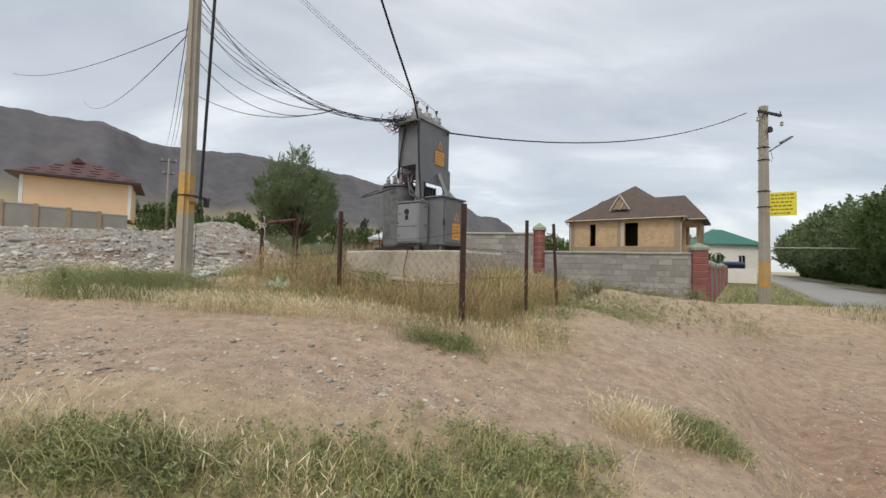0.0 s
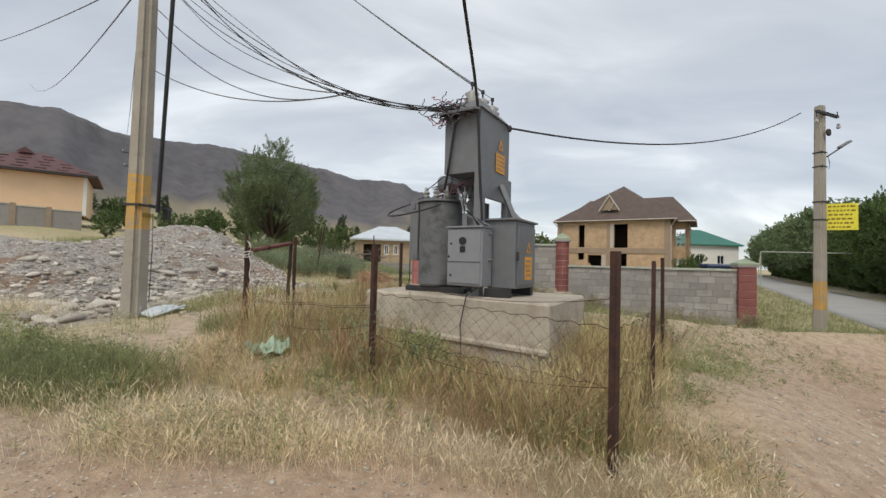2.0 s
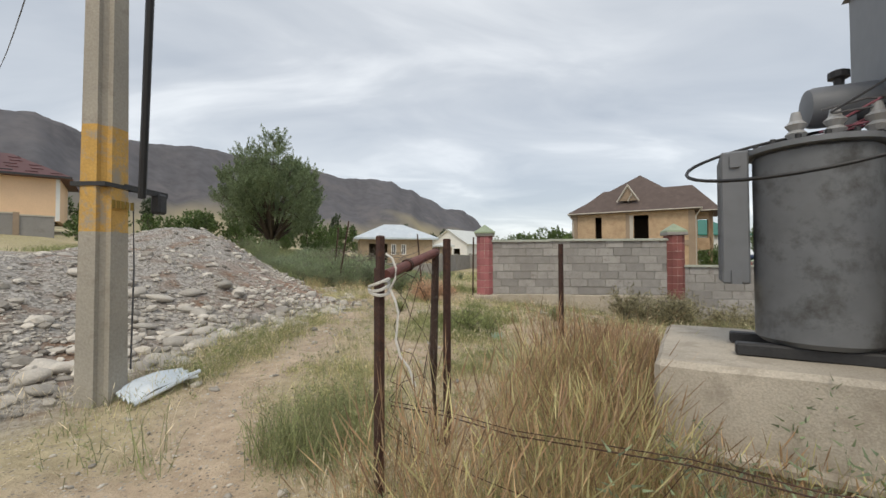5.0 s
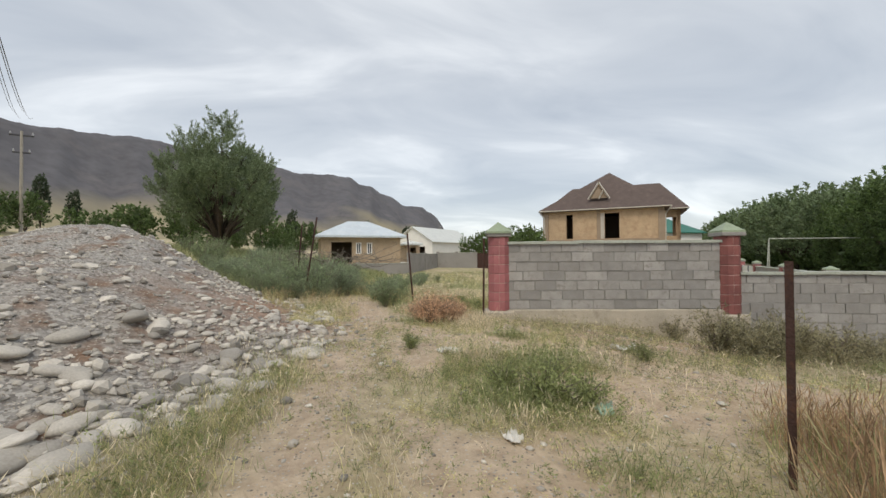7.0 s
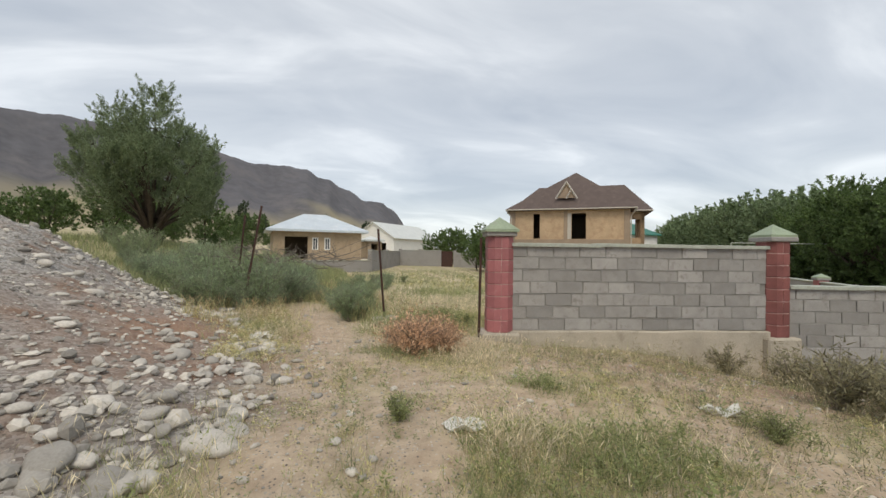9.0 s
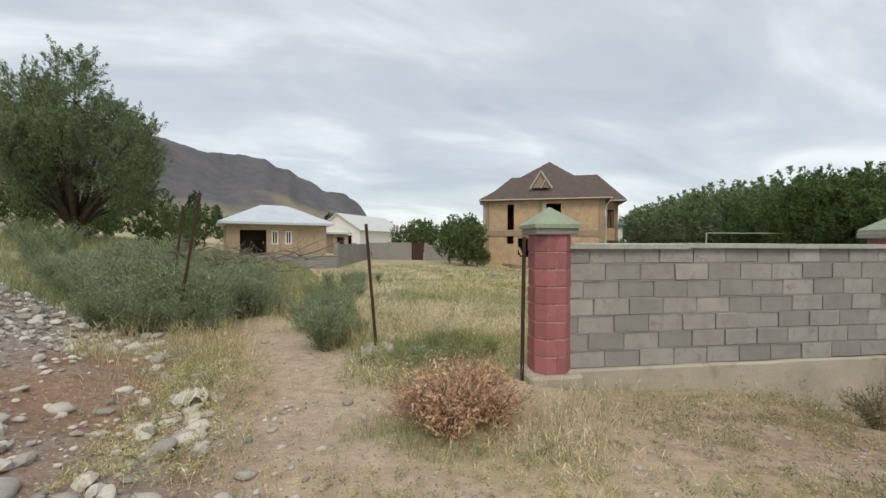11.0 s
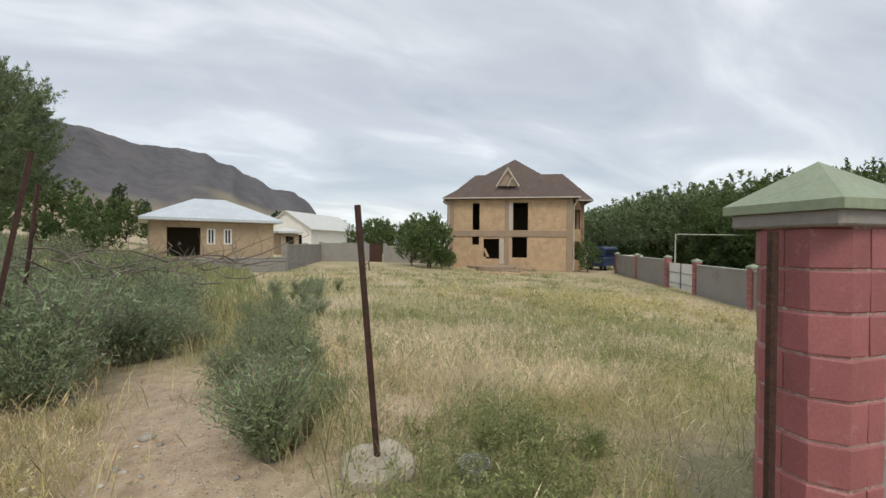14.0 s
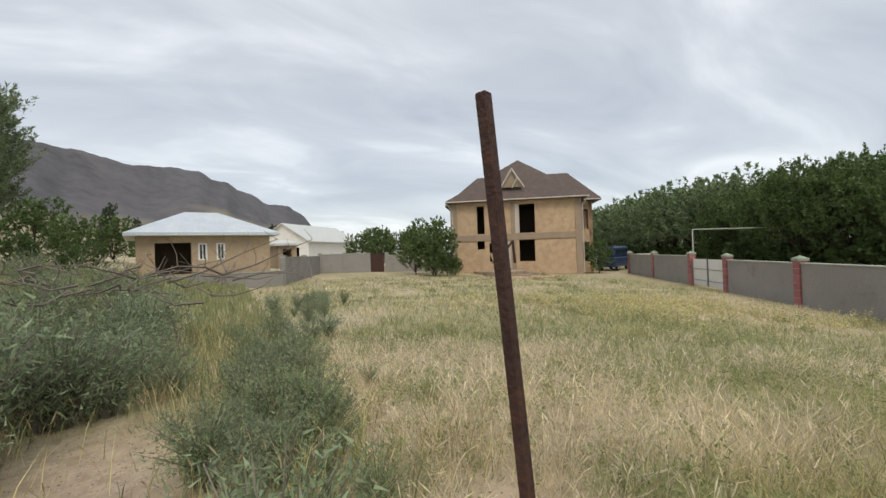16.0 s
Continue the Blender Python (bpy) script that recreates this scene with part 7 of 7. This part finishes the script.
worm = shrub("wormwood_shrub", "bushy grey-green wormwood shrub in a weedy boundary", 0.85, 0.5, M_SHRUB, 2700, 0.05, 34, 0.115, 0.7)
worm["group"] = "wormwood thicket"
spots = []
for k in range(150):
    yy = 18.6 + 16 * random.uniform(0, 1) ** 1.7
    xx = -3.3 - 0.19 * (yy - 18.8) - random.uniform(0, 1) ** 1.1 * (2.2 + 0.42 * (yy - 18.8))
    if bank(xx, yy) < 0.25 and bare(xx, yy) < 0.5 and (xx > -4.1 or yy > 21.2):
        spots.append((xx, yy, random.uniform(0.5, 1.15) * (1.25 if xx < -4.5 else 0.95) * (1 + 0.012 * (yy - 18))))
for k in range(34):
    spots.append((random.uniform(-3.5, -2.7), random.uniform(18.7, 23.5), random.uniform(0.35, 0.8)))
spots += [(-5.2 - 0.25 * k, 20.75 - 0.1 * (k % 3), random.uniform(0.75, 1.1)) for k in range(8)]
for k in range(26):
    yy = random.uniform(21, 33)
    spots.append((-2.9 + 0.16 * (yy - 21) + random.gauss(0, 0.7), yy, random.uniform(0.3, 0.85)))
spots += [(-5.3, 21.3, 1.75), (-5.9, 21.6, 1.6), (-4.9, 22.3, 1.4), (-6.9, 22.6, 1.6), (-6.2, 24.0, 1.5), (-5.4, 21.0, 1.3)]
plant(worm, spots[::2])
tallweed = shrub("tall_green_weed", "tall narrow green weed in a weedy boundary", 0.95, 0.42, M_THICKET, 2400, 0.05, 30, 0.115, 0.65)
tallweed["group"] = "green weed thicket"
plant(tallweed, spots[1::2])
weed = shrub("green_weed", "leafy green weed clump on dry ground", 0.45, 0.32, M_WEED, 2000, 0.034, 26, 0.26, 0.9)
weed["group"] = "green weeds"
plant(weed, [(-2.3, 11.3, 1.0), (-2.0, 11.15, 0.75), (-2.6, 11.6, 0.7), (-1.0, 6.3, 0.9), (-1.2, 6.7, 0.8), (-0.75, 5.9, 0.6), (0.3, 4.3, 0.3), (-5.4, 6.0, 0.8), (-5.0, 6.5, 0.9), (-4.6, 6.1, 0.7), (-5.8, 6.4, 0.8), (2.1, 2.45, 0.5), (2.4, 2.6, 0.45), (-1.9, 18.0, 0.6), (-1.6, 17.9, 0.7), (-1.2, 17.6, 0.6), (-2.0, 17.3, 0.5), (-3.3, 13.2, 0.5), (-0.6, 12.3, 0.5)])
wallweed = shrub("grey_weed", "brownish-olive straggling weed at the foot of a wall", 0.6, 0.4, M_OLIVE, 1400, 0.07, 18, 0.1)
wallweed["group"] = "weeds along the wall"
plant(wallweed, [(2.0 + 0.42 * k + random.uniform(-0.2, 0.2), 14.6 - 0.16 * k + random.uniform(-0.5, 0.2), random.uniform(0.6, 1.2)) for k in range(14)] + [(3.2, 9.2, 0.7), (2.7, 8.3, 0.8), (3.9, 10.4, 0.7), (5.5, 12.6, 0.9), (2.9, 12.8, 1.0), (3.6, 13.2, 1.1)] + [(random.uniform(0.9, 3.6), random.uniform(12.2, 13.9), random.uniform(0.6, 1.15)) for k in range(16)])
thistle = shrub("dead_thistle", "dead rust-brown thistle bush on a bare path edge", 0.6, 0.5, M_BUSHDRY, 2800, 0.045, 46, 0.2, 1.5)
thistle["group"] = "dead thistles"
plant(thistle, [(-2.72, 15.35, 0.95), (-2.42, 15.75, 0.85), (-2.85, 15.8, 0.7), (-2.3, 15.35, 0.6), (-2.1, 16.0, 0.55)])


def tree(name, label, h, r, trunk_r, trunk_h, mat, leaves, size, aspect, shoots, squash=0.85, up=0.6, category="tree", lobes=16, lobe_r=0.42, reach=0.78):
    """Trunk, forking limbs and a ragged crown: leafy shoots gathered in lobes with gaps between them."""
    ob = thing(name, label, category)
    bm = bmesh.new()
    tube([(0, 0, -0.4), (0.08 * r, 0.02, trunk_h * 0.6), (0.05, 0.05, trunk_h)], trunk_r, 10, trunk_r * 0.75, bm)
    half = (h - trunk_h) * 0.5
    cz = trunk_h + half
    P, D = [], []
    per = leaves // shoots
    for j in range(lobes):
        f = (j + 0.5) / lobes
        ph = 2.399963 * j + RNG.uniform(-0.35, 0.35)
        vz = -0.75 + 1.7 * f + RNG.uniform(-0.12, 0.12)
        vz = min(0.97, max(-0.8, vz))
        ring = math.sqrt(1 - vz * vz) * (1 + 0.25 * max(0, -vz))
        rad = RNG.uniform(0.5, reach)
        c = np.array([ring * math.cos(ph) * r * rad, ring * math.sin(ph) * r * rad, cz + vz * half * rad * squash])
        lr = lobe_r * r * RNG.uniform(0.72, 1.15)
        tube([(0.05, 0.05, trunk_h * 0.8), (c[0] * 0.4, c[1] * 0.4, trunk_h + (c[2] - trunk_h) * 0.45), tuple(c)], trunk_r * 0.34, 5, 0.025, bm)
        for k in range(shoots // lobes):
            v = RNG.normal(0, 1, 3) + 0.35 * c / r * np.array([1, 1, 0]) + np.array([0, 0, 0.25])
            v /= np.linalg.norm(v)
            p = c + v * lr * RNG.uniform(0.25, 1.0) ** 0.5 * np.array([1, 1, half / r * 0.95])
            p[2] = max(p[2], trunk_h * 0.7 + RNG.uniform(0, 0.5))
            d = np.array([v[0] * 0.7, v[1] * 0.7, up + 0.4 * v[2]])
            d /= np.linalg.norm(d)
            ln = RNG.uniform(0.08, 0.24) * r
            t = RNG.uniform(-0.4, 1, per)[:, None]
            P.append(p + d * t * ln + RNG.normal(0, 0.028 * r, (per, 3)) * (1.15 - t))
            D.append(np.repeat(d[None], per, 0))
            if k % 12 == 0:
                tube([tuple(c), tuple((c + p) * 0.5 + RNG.normal(0, 0.03 * r, 3)), tuple(p)], trunk_r * 0.09, 3, 0.008, bm)
    part("trunk", bm, M_BARK, ob, smooth=True)
    lf = leaf_cloud(np.concatenate(P), np.concatenate(D), size, aspect, mat, "crown", 0.7)
    lf.parent = ob
    return ob


RNG = np.random.default_rng(21)
random.seed(21)
willow = tree("willow_tree", "large bushy grey-green willow tree with a short thick trunk", 9.6, 4.5, 0.55, 0.9, M_LEAF, 150000, 0.15, 0.17, 1500, 1.16, 0.8, lobes=36, lobe_r=0.31, reach=0.98)
plant(willow, [(-13.75, 38.0, 0.815)])
roadside = tree("roadside_tree", "dense dark-green roadside tree in a thick belt", 8.8, 3.8, 0.2, 1.6, M_BELT, 17000, 0.21, 0.36, 700, 1.05, 0.5, lobes=20, lobe_r=0.44)
roadside["group"] = "roadside tree belt"
spots = []
for k in range(30):
    s = -6 + 4.3 * k + random.uniform(-0.8, 0.8)
    for row in range(1 + (k % 2)):
        o = CORNER + E1 * s + E2 * (13.4 + 4.5 * row + random.uniform(-0.8, 0.8))
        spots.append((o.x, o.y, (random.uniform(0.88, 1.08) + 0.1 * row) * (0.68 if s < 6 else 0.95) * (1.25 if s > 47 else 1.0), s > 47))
plant(roadside, [q[:3] for q in spots if not q[3]], -0.3)
# far end of the same belt; haze is painted into the leaf colour
pale = tree("pale_roadside_tree", "roadside tree far along a belt, its leaves coloured paler for haze", 8.8, 3.8, 0.2, 1.2, M_HAZEBELT, 6500, 0.32, 0.34, 460, 1.05, 0.6, lobes=20, lobe_r=0.42)
pale["group"] = "far roadside trees"
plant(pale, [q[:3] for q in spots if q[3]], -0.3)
under = shrub("hedge_bush", "dense dark-green bush at the foot of a tree belt", 2.6, 1.7, M_BELT, 1700, 0.32, 40, 0.38)
under["group"] = "roadside hedge"
plant(under, [((CORNER + E1 * (-4 + 3.0 * k) + E2 * (13.2 + random.uniform(-0.6, 0.6))).x, (CORNER + E1 * (-4 + 3.0 * k) + E2 * 13.2).y, random.uniform(0.8, 1.2)) for k in range(36)] + [((CORNER + E1 * (-2 + 2.9 * k) + E2 * 14.6).x, (CORNER + E1 * (-2 + 2.9 * k) + E2 * 14.6).y, random.uniform(0.9, 1.4)) for k in range(26)])
pop = tree("poplar_tree", "slender dark poplar tree in the distance", 11, 1.25, 0.15, 0.8, M_POPLAR, 4000, 0.34, 0.32, 300, 1.0, 1.6, lobes=12, lobe_r=0.6)
pop["group"] = "far poplars"
plant(pop, [(4 + 1.7 * k + random.uniform(-0.6, 0.6), 128 + random.uniform(-6, 10), random.uniform(0.7, 1.05)) for k in range(9)] + [(-4.5, 118, 0.95), (-6, 116, 0.7), (62, 96, 1.0), (50, 92, 0.8), (-46, 76, 0.62), (-51, 77, 0.8), (-21.8, 110, 0.95), (-14.9, 90.4, 0.55), (-23.0, 111, 0.7), (70, 120, 1.0)])
bush = tree("leafy_bush", "leafy green bush standing by a wall", 4.2, 1.9, 0.08, 0.3, M_BELT, 3400, 0.2, 0.36, 300, 1.35, 0.5, "bush", lobes=12)
bush["group"] = "garden bushes"
plant(bush, [(12.6, 49.6, 1.15), (11.6, 51.5, 0.8), (13.3, 48.5, 0.55), (12.0, 48.6, 0.5), (14.0, 48.2, 0.35), (27.0, 44.2, 0.7), (11, 66, 1.0), (14, 68, 1.2), (17.5, 70, 1.1), (21, 72, 1.3), (25, 75, 1.4), (-24, 44, 0.7), (-21, 42, 0.8), (-27, 46, 0.8), (-18.5, 44, 0.9), (-11.5, 43, 0.34), (-13, 46, 0.42), (-9.8, 41.5, 0.3), (-15.5, 47, 0.5), (-17, 49, 0.55), (-10.5, 48, 0.42), (-12.2, 50, 0.5), (-44, 55, 1.1), (-41, 57, 0.9), (-38, 56, 1.0), (-29, 40, 0.6), (34, 80, 1.2), (38, 84, 1.3), (40, 62, 0.9), (29, 90, 1.5), (22, 92, 1.5), (15, 95, 1.4), (9, 98, 1.2), (-30, 60, 1.0), (-19, 58, 0.9), (-16.5, 60, 1.1), (-14, 58.5, 0.8), (-21.5, 60, 1.0), (-12, 61, 0.9), (-9.5, 60, 0.7), (-24, 58, 0.9)])


# ---- rubble and stones ----
def stone_co(n):
    """Unit icosahedron corners and faces, n rounded random stones."""
    t = (1 + 5 ** 0.5) / 2
    v = np.array([(-1, t, 0), (1, t, 0), (-1, -t, 0), (1, -t, 0), (0, -1, t), (0, 1, t), (0, -1, -t), (0, 1, -t), (t, 0, -1), (t, 0, 1), (-t, 0, -1), (-t, 0, 1)], float)
    v /= np.linalg.norm(v[0])
    f = np.array([(0, 11, 5), (0, 5, 1), (0, 1, 7), (0, 7, 10), (0, 10, 11), (1, 5, 9), (5, 11, 4), (11, 10, 2), (10, 7, 6), (7, 1, 8), (3, 9, 4), (3, 4, 2), (3, 2, 6), (3, 6, 8), (3, 8, 9), (4, 9, 5), (2, 4, 11), (6, 2, 10), (8, 6, 7), (9, 8, 1)])
    return np.repeat(v[None], n, 0) * RNG.uniform(0.75, 1.2, (n, 12, 1)), f


def pebbles(name, x, y, size, mat, label, flat=0.55, sink=0.3):
    n = len(x)
    v, f = stone_co(n)
    size = np.broadcast_to(size, n)
    v = v * np.stack([size * RNG.uniform(0.8, 1.5, n), size * RNG.uniform(0.7, 1.1, n), size * flat * RNG.uniform(0.7, 1.3, n)], -1)[:, None, :]
    a = RNG.uniform(0, 2 * math.pi, n)[:, None]
    vx = v[..., 0] * np.cos(a) - v[..., 1] * np.sin(a)
    vy = v[..., 0] * np.sin(a) + v[..., 1] * np.cos(a)
    z = height(x, y) + size * flat * (1 - sink) * 0.6
    co = np.stack([vx + x[:, None], vy + y[:, None], v[..., 2] + z[:, None]], -1).reshape(-1, 3)
    faces = (np.arange(n)[:, None, None] * 12 + f[None]).reshape(-1, 3)
    ob = raw(name, co, faces, mat, smooth="gravel" not in name and "cobbles" not in name)
    return tagged(ob, label, "stones", kind="stuff")


soil_at = lambda x, y: np.exp(-((x + 5.8) ** 2 / 2.2 + (y - 17.2) ** 2 / 8))
bk = lambda x, y: step(0.03, 0.2, bank(x, y))
x, y = scatter(27000, -14, -3.8, 6.5, 27, lambda x, y: bk(x, y) * (1 - 0.93 * soil_at(x, y)) * np.clip(1.25 - 0.06 * np.hypot(x + 4, y - 11), 0.12, 1))
pebbles("rubble_gravel", x, y, (RNG.gamma(2.0, 0.009, len(x)) + 0.010) * (1 - 0.5 * step(0.3, 0.7, bank(x, y))), M_STONES, "grey gravel and broken stone covering a bank")
x, y = scatter(26000, -15, -3.4, 6.5, 24, lambda x, y: step(-0.1, 0.25, toe(y) + 0.25 * wave(x, y, 1.1, 3) - x) * (0.08 + 0.92 * np.exp(-np.maximum(toe(y) - 0.6 - x, 0) / 1.1)) * (1 - 0.8 * soil_at(x, y)) * step(6.9, 8.6, y - 0.12 * (-6 - x)) * (0.3 + 0.7 * tuft_noise(x, y, 0.6, 41)))
pebbles("rubble_cobbles", x, y, np.minimum(0.02 + RNG.gamma(1.5, 0.016, len(x)), 0.11) * (1 - 0.5 * soil_at(x, y)), M_STONES, "grey cobbles strewn over a rubble bank", 0.72, 0.2)
x, y = scatter(15000, -8, 7, 1.2, 16.5, lambda x, y: (0.25 + 0.75 * bare(x, y)) * (~in_yard(x, y)) * (0.2 + 0.8 * tuft_noise(x, y, 0.9, 14)))
pebbles("track_pebbles", x, y, RNG.gamma(1.5, 0.0048, len(x)) + 0.004, M_STONES, "small pebbles on a dirt track")
x, y = scatter(2600, -6, 3, 9, 16.5, lambda x, y: np.clip(1.1 - np.abs(x - toe(y)) * 0.7, 0.06, 1))
pebbles("strewn_stones", x, y, RNG.gamma(1.5, 0.009, len(x)) + 0.006, M_STONES, "stones strewn at the foot of a rubble bank")
x, y = scatter(500, -5, 1, 16, 20, lambda x, y: bare(x, y))
pebbles("path_pebbles", x, y, RNG.gamma(1.6, 0.008, len(x)) + 0.006, M_STONES, "small pebbles on a footpath")

x, y = patches([(-3.0, 2.6, 0.6, 0.25, 1000), (-4.5, 3.2, 1.0, 0.35, 700), (-0.4, 3.0, 0.5, 0.2, 300), (-7.5, 6.5, 1.0, 0.5, 600)])
pebbles("track_gravel", x, y, RNG.gamma(1.6, 0.0036, len(x)) + 0.004, M_STONES, "grey gravel strewn over a dirt track")

x, y = patches([(17.5, 43.8, 1.3, 0.5, 260), (19.5, 43.2, 0.9, 0.4, 160)])
pebbles("brick_rubble", x, y, RNG.uniform(0.05, 0.16, len(x)), M_HOUSEBRICK, "broken brick rubble before an unfinished house")

rubble = thing("rubble_boulders", "rounded pale river boulders lying on a rubble bank", "boulders")
STONE_MESHES = []
for j in range(7):
    bm = bmesh.new()
    bmesh.ops.create_icosphere(bm, subdivisions=2, radius=1)
    off = Vector((j * 7.3, 0, 0))
    for v in bm.verts:
        v.co *= 1 + 0.28 * noise.noise(v.co * 1.1 + off) + 0.06 * noise.noise(v.co * 3 + off)
    me = bpy.data.meshes.new("boulder")
    bm.to_mesh(me)
    bm.free()
    me.polygons.foreach_set("use_smooth", [True] * len(me.polygons))
    me.materials.append(M_STONE)
    STONE_MESHES.append(me)
count = 0
while count < 290:
    yy = random.uniform(7.2, 22)
    tx = float(toe(yy))
    xx = tx + 0.12 - random.expovariate(0.8)
    if random.random() < 0.85 * float(soil_at(xx, yy)):
        continue
    if xx < -12 or (yy < 9 and xx > -6.2) or math.hypot(xx + 5.75, yy - 9.15) < 0.45:
        continue
    s = min(0.14 if yy < 13.5 else 0.095, 0.05 + random.expovariate(26 if yy < 14 else 45))
    m = pose(xx, yy, ground_z(xx, yy) + s * 0.2, random.uniform(-15, 15), random.uniform(-15, 15), random.uniform(0, 360)) @ Matrix.Diagonal((s * random.uniform(1.15, 1.7), s, s * random.uniform(0.42, 0.7), 1))
    PIECES.append(("boulder", random.choice(STONE_MESHES), rubble, m))
    count += 1


# ---- litter and small things ----
def crumpled(name, label, category, x, y, w, d, h, mat, seed):
    bm = bmesh.new()
    bmesh.ops.create_grid(bm, x_segments=9, y_segments=9, size=0.5)
    for v in bm.verts:
        q = v.co * 3 + Vector((seed * 3.1, 0, 0))
        v.co.z = abs(noise.noise(q)) * 1.4 * h
        v.co.x = v.co.x * w * (1 + 0.35 * noise.noise(q * 0.8 + Vector((0, 5, 0))))
        v.co.y = v.co.y * d * (1 + 0.35 * noise.noise(q * 0.8 + Vector((0, 0, 5))))
    ext = bmesh.ops.extrude_face_region(bm, geom=bm.faces[:])
    bmesh.ops.translate(bm, vec=(0, 0, -0.006), verts=[v for v in ext["geom"] if isinstance(v, bmesh.types.BMVert)])
    ob = part(name, bm, mat)
    ob.matrix_basis = pose(x, y, ground_z(x, y) + 0.015, 0, 0, seed * 37)
    return tagged(ob, label, category)


crumpled("plastic_bag", "crumpled pale-green plastic bag in dry grass", "plastic bag", -2.74, 6.82, 0.4, 0.3, 0.22, M_PLASTIC, 1)
crumpled("plastic_bag", "small green plastic scrap beside a weed", "plastic bag", -1.92, 11.0, 0.16, 0.13, 0.1, M_PLASTIC, 2)
crumpled("paper_litter", "scrap of white paper on dry ground", "litter", -2.82, 10.7, 0.14, 0.1, 0.06, M_PAPER, 3)
crumpled("paper_litter", "torn pale sheet on a dirt slope", "litter", -0.55, 12.8, 0.3, 0.2, 0.08, M_PAPER, 4)
crumpled("cloth_scrap", "grey-violet cloth scrap on sparse grass", "litter", -2.81, 13.0, 0.32, 0.2, 0.06, M_PAPER, 5)
crumpled("plastic_sheet", "torn white plastic among rubble", "litter", -4.82, 16.93, 0.32, 0.25, 0.16, M_PAPER, 6)
crumpled("plastic_bag", "black and white plastic bag on a footpath", "plastic bag", -3.32, 19.06, 0.22, 0.2, 0.12, M_RUBBER, 7)
crumpled("red_scrap", "crumpled red-brown scrap beside a concrete lump", "litter", -2.95, 17.47, 0.24, 0.18, 0.1, M_PIPE, 8)
sh = thing("corrugated_sheet", "bent pale corrugated sheet lying on grass", "metal sheet", pose(-5.35, 9.25, ground_z(-5.35, 9.25) + 0.06, 6, -10, 55))
bm = bmesh.new()
rows = []
for j in range(4):
    rows.append([bm.verts.new((-0.27 + 0.18 * j, -0.17 + 0.34 * k / 16, 0.02 * math.sin(k * 1.57) + 0.05 * math.sin(j * 1.1))) for k in range(17)])
for a, b in zip(rows, rows[1:]):
    for k in range(16):
        bm.faces.new((a[k], a[k + 1], b[k + 1], b[k]))
ext = bmesh.ops.extrude_face_region(bm, geom=bm.faces[:])
bmesh.ops.translate(bm, vec=(0, 0, -0.008), verts=[v for v in ext["geom"] if isinstance(v, bmesh.types.BMVert)])
part("sheet", bm, M_ZINC, sh)
part("edge_rail", tube([(-0.27, -0.2, 0), (0.27, -0.2, 0.06)], 0.018), M_ZINC, sh)
bk_ = thing("glass_jar", "clear upturned plastic tub in green weeds", "tub", pose(-2.24, 17.65, ground_z(-2.24, 17.65)))
part("wall", lathe([(0.085, 0.0), (0.10, 0.16), (0.105, 0.165), (0.105, 0.18), (0.095, 0.18), (0.08, 0.01)], 20), M_CLEAR, bk_)

# heap of cut branches on the weedy boundary
br = thing("branch_heap", "heap of bare dead branches lying on weeds", "branches")
for k in range(46):
    bx, by = random.uniform(-6.8, -3.4), random.uniform(24.0, 27.5)
    bzz = ground_z(bx, by) + (0.0 if k % 4 == 0 else random.uniform(0.95, 1.4))
    a = random.uniform(0, 2 * math.pi)
    ln = random.uniform(0.6, 1.9)
    rise = 1.35 if k % 4 == 0 else random.choice((0.02, 0.05, 0.12, 0.5))
    pts = [(bx + ln * f * math.cos(a + 0.5 * f * math.sin(k)), by + ln * f * math.sin(a + 0.5 * f * math.sin(k)), bzz + 0.10 * math.sin(f * 4 + k) + rise * f * f) for f in (0, 0.35, 0.7, 1)]
    tw = tube(pts, 0.02, 4, 0.005)
    for j in range(4):
        p = Vector(pts[1 + j % 3])
        q = p + Vector((random.uniform(-0.35, 0.35), random.uniform(-0.35, 0.35), random.uniform(0.05, 0.4)))
        tube([p, (p + q) * 0.5 + Vector((0.04, 0, -0.03)), q], 0.009, 3, 0.003, tw)
    part("branch", tw, M_TWIG, br)


def car(x, y, ang):
    c = thing("parked_van", "dark blue parked van behind a white gate", "car", pose(x, y, ground_z(x, y), 0, 0, ang))
    part("body", box(4.6, 1.9, 1.0, pose(0, 0, 0.4), bevel=0.14), M_CARBLUE, c)
    cab = part("cabin", box(4.1, 1.75, 1.15, pose(-0.15, 0, 1.32), bevel=0.2), M_CARBLUE, c)
    part("window", box(3.3, 1.78, 0.55, pose(-0.15, 0, 1.6), bevel=0.05), M_GLASS, cab)
    part("windscreen", box(4.14, 1.45, 0.55, pose(-0.15, 0, 1.6), bevel=0.05), M_GLASS, cab)
    for sx in (-1.35, 1.35):
        for sy in (-0.8, 0.8):
            w = part("wheel", lathe([(0.32, -0.1), (0.34, -0.06), (0.34, 0.06), (0.32, 0.1)], 18, pose(sx, sy, 0.34, 90)), M_TYRE, c)
            part("rim", lathe([(0.2, -0.11), (0.2, 0.11)], 14, pose(sx, sy, 0.34, 90)), M_STEEL_LIGHT, w)
    return c


car(31.9, 46.6, 20)
g2 = thing("white_yard_gate", "white barred metal gate beside the unfinished house", "gate", pose(29.55, 43.05, 0.45, 0, 0, 142))
part("gate_sheet", box(2.4, 0.04, 1.5, pose(-1.2, 0, 0.1)), M_WHITE, g2)
for k in range(4):
    part("bar", box(0.05, 0.06, 1.4, pose(-2.3 + 0.75 * k, -0.03, 0.1)), M_TRIM, g2)

# ---- pieces of walls, pillars and rubble ----
for nm, me, parent, m in PIECES:
    ob = new(nm, me)
    ob.parent = parent
    ob.matrix_basis = m
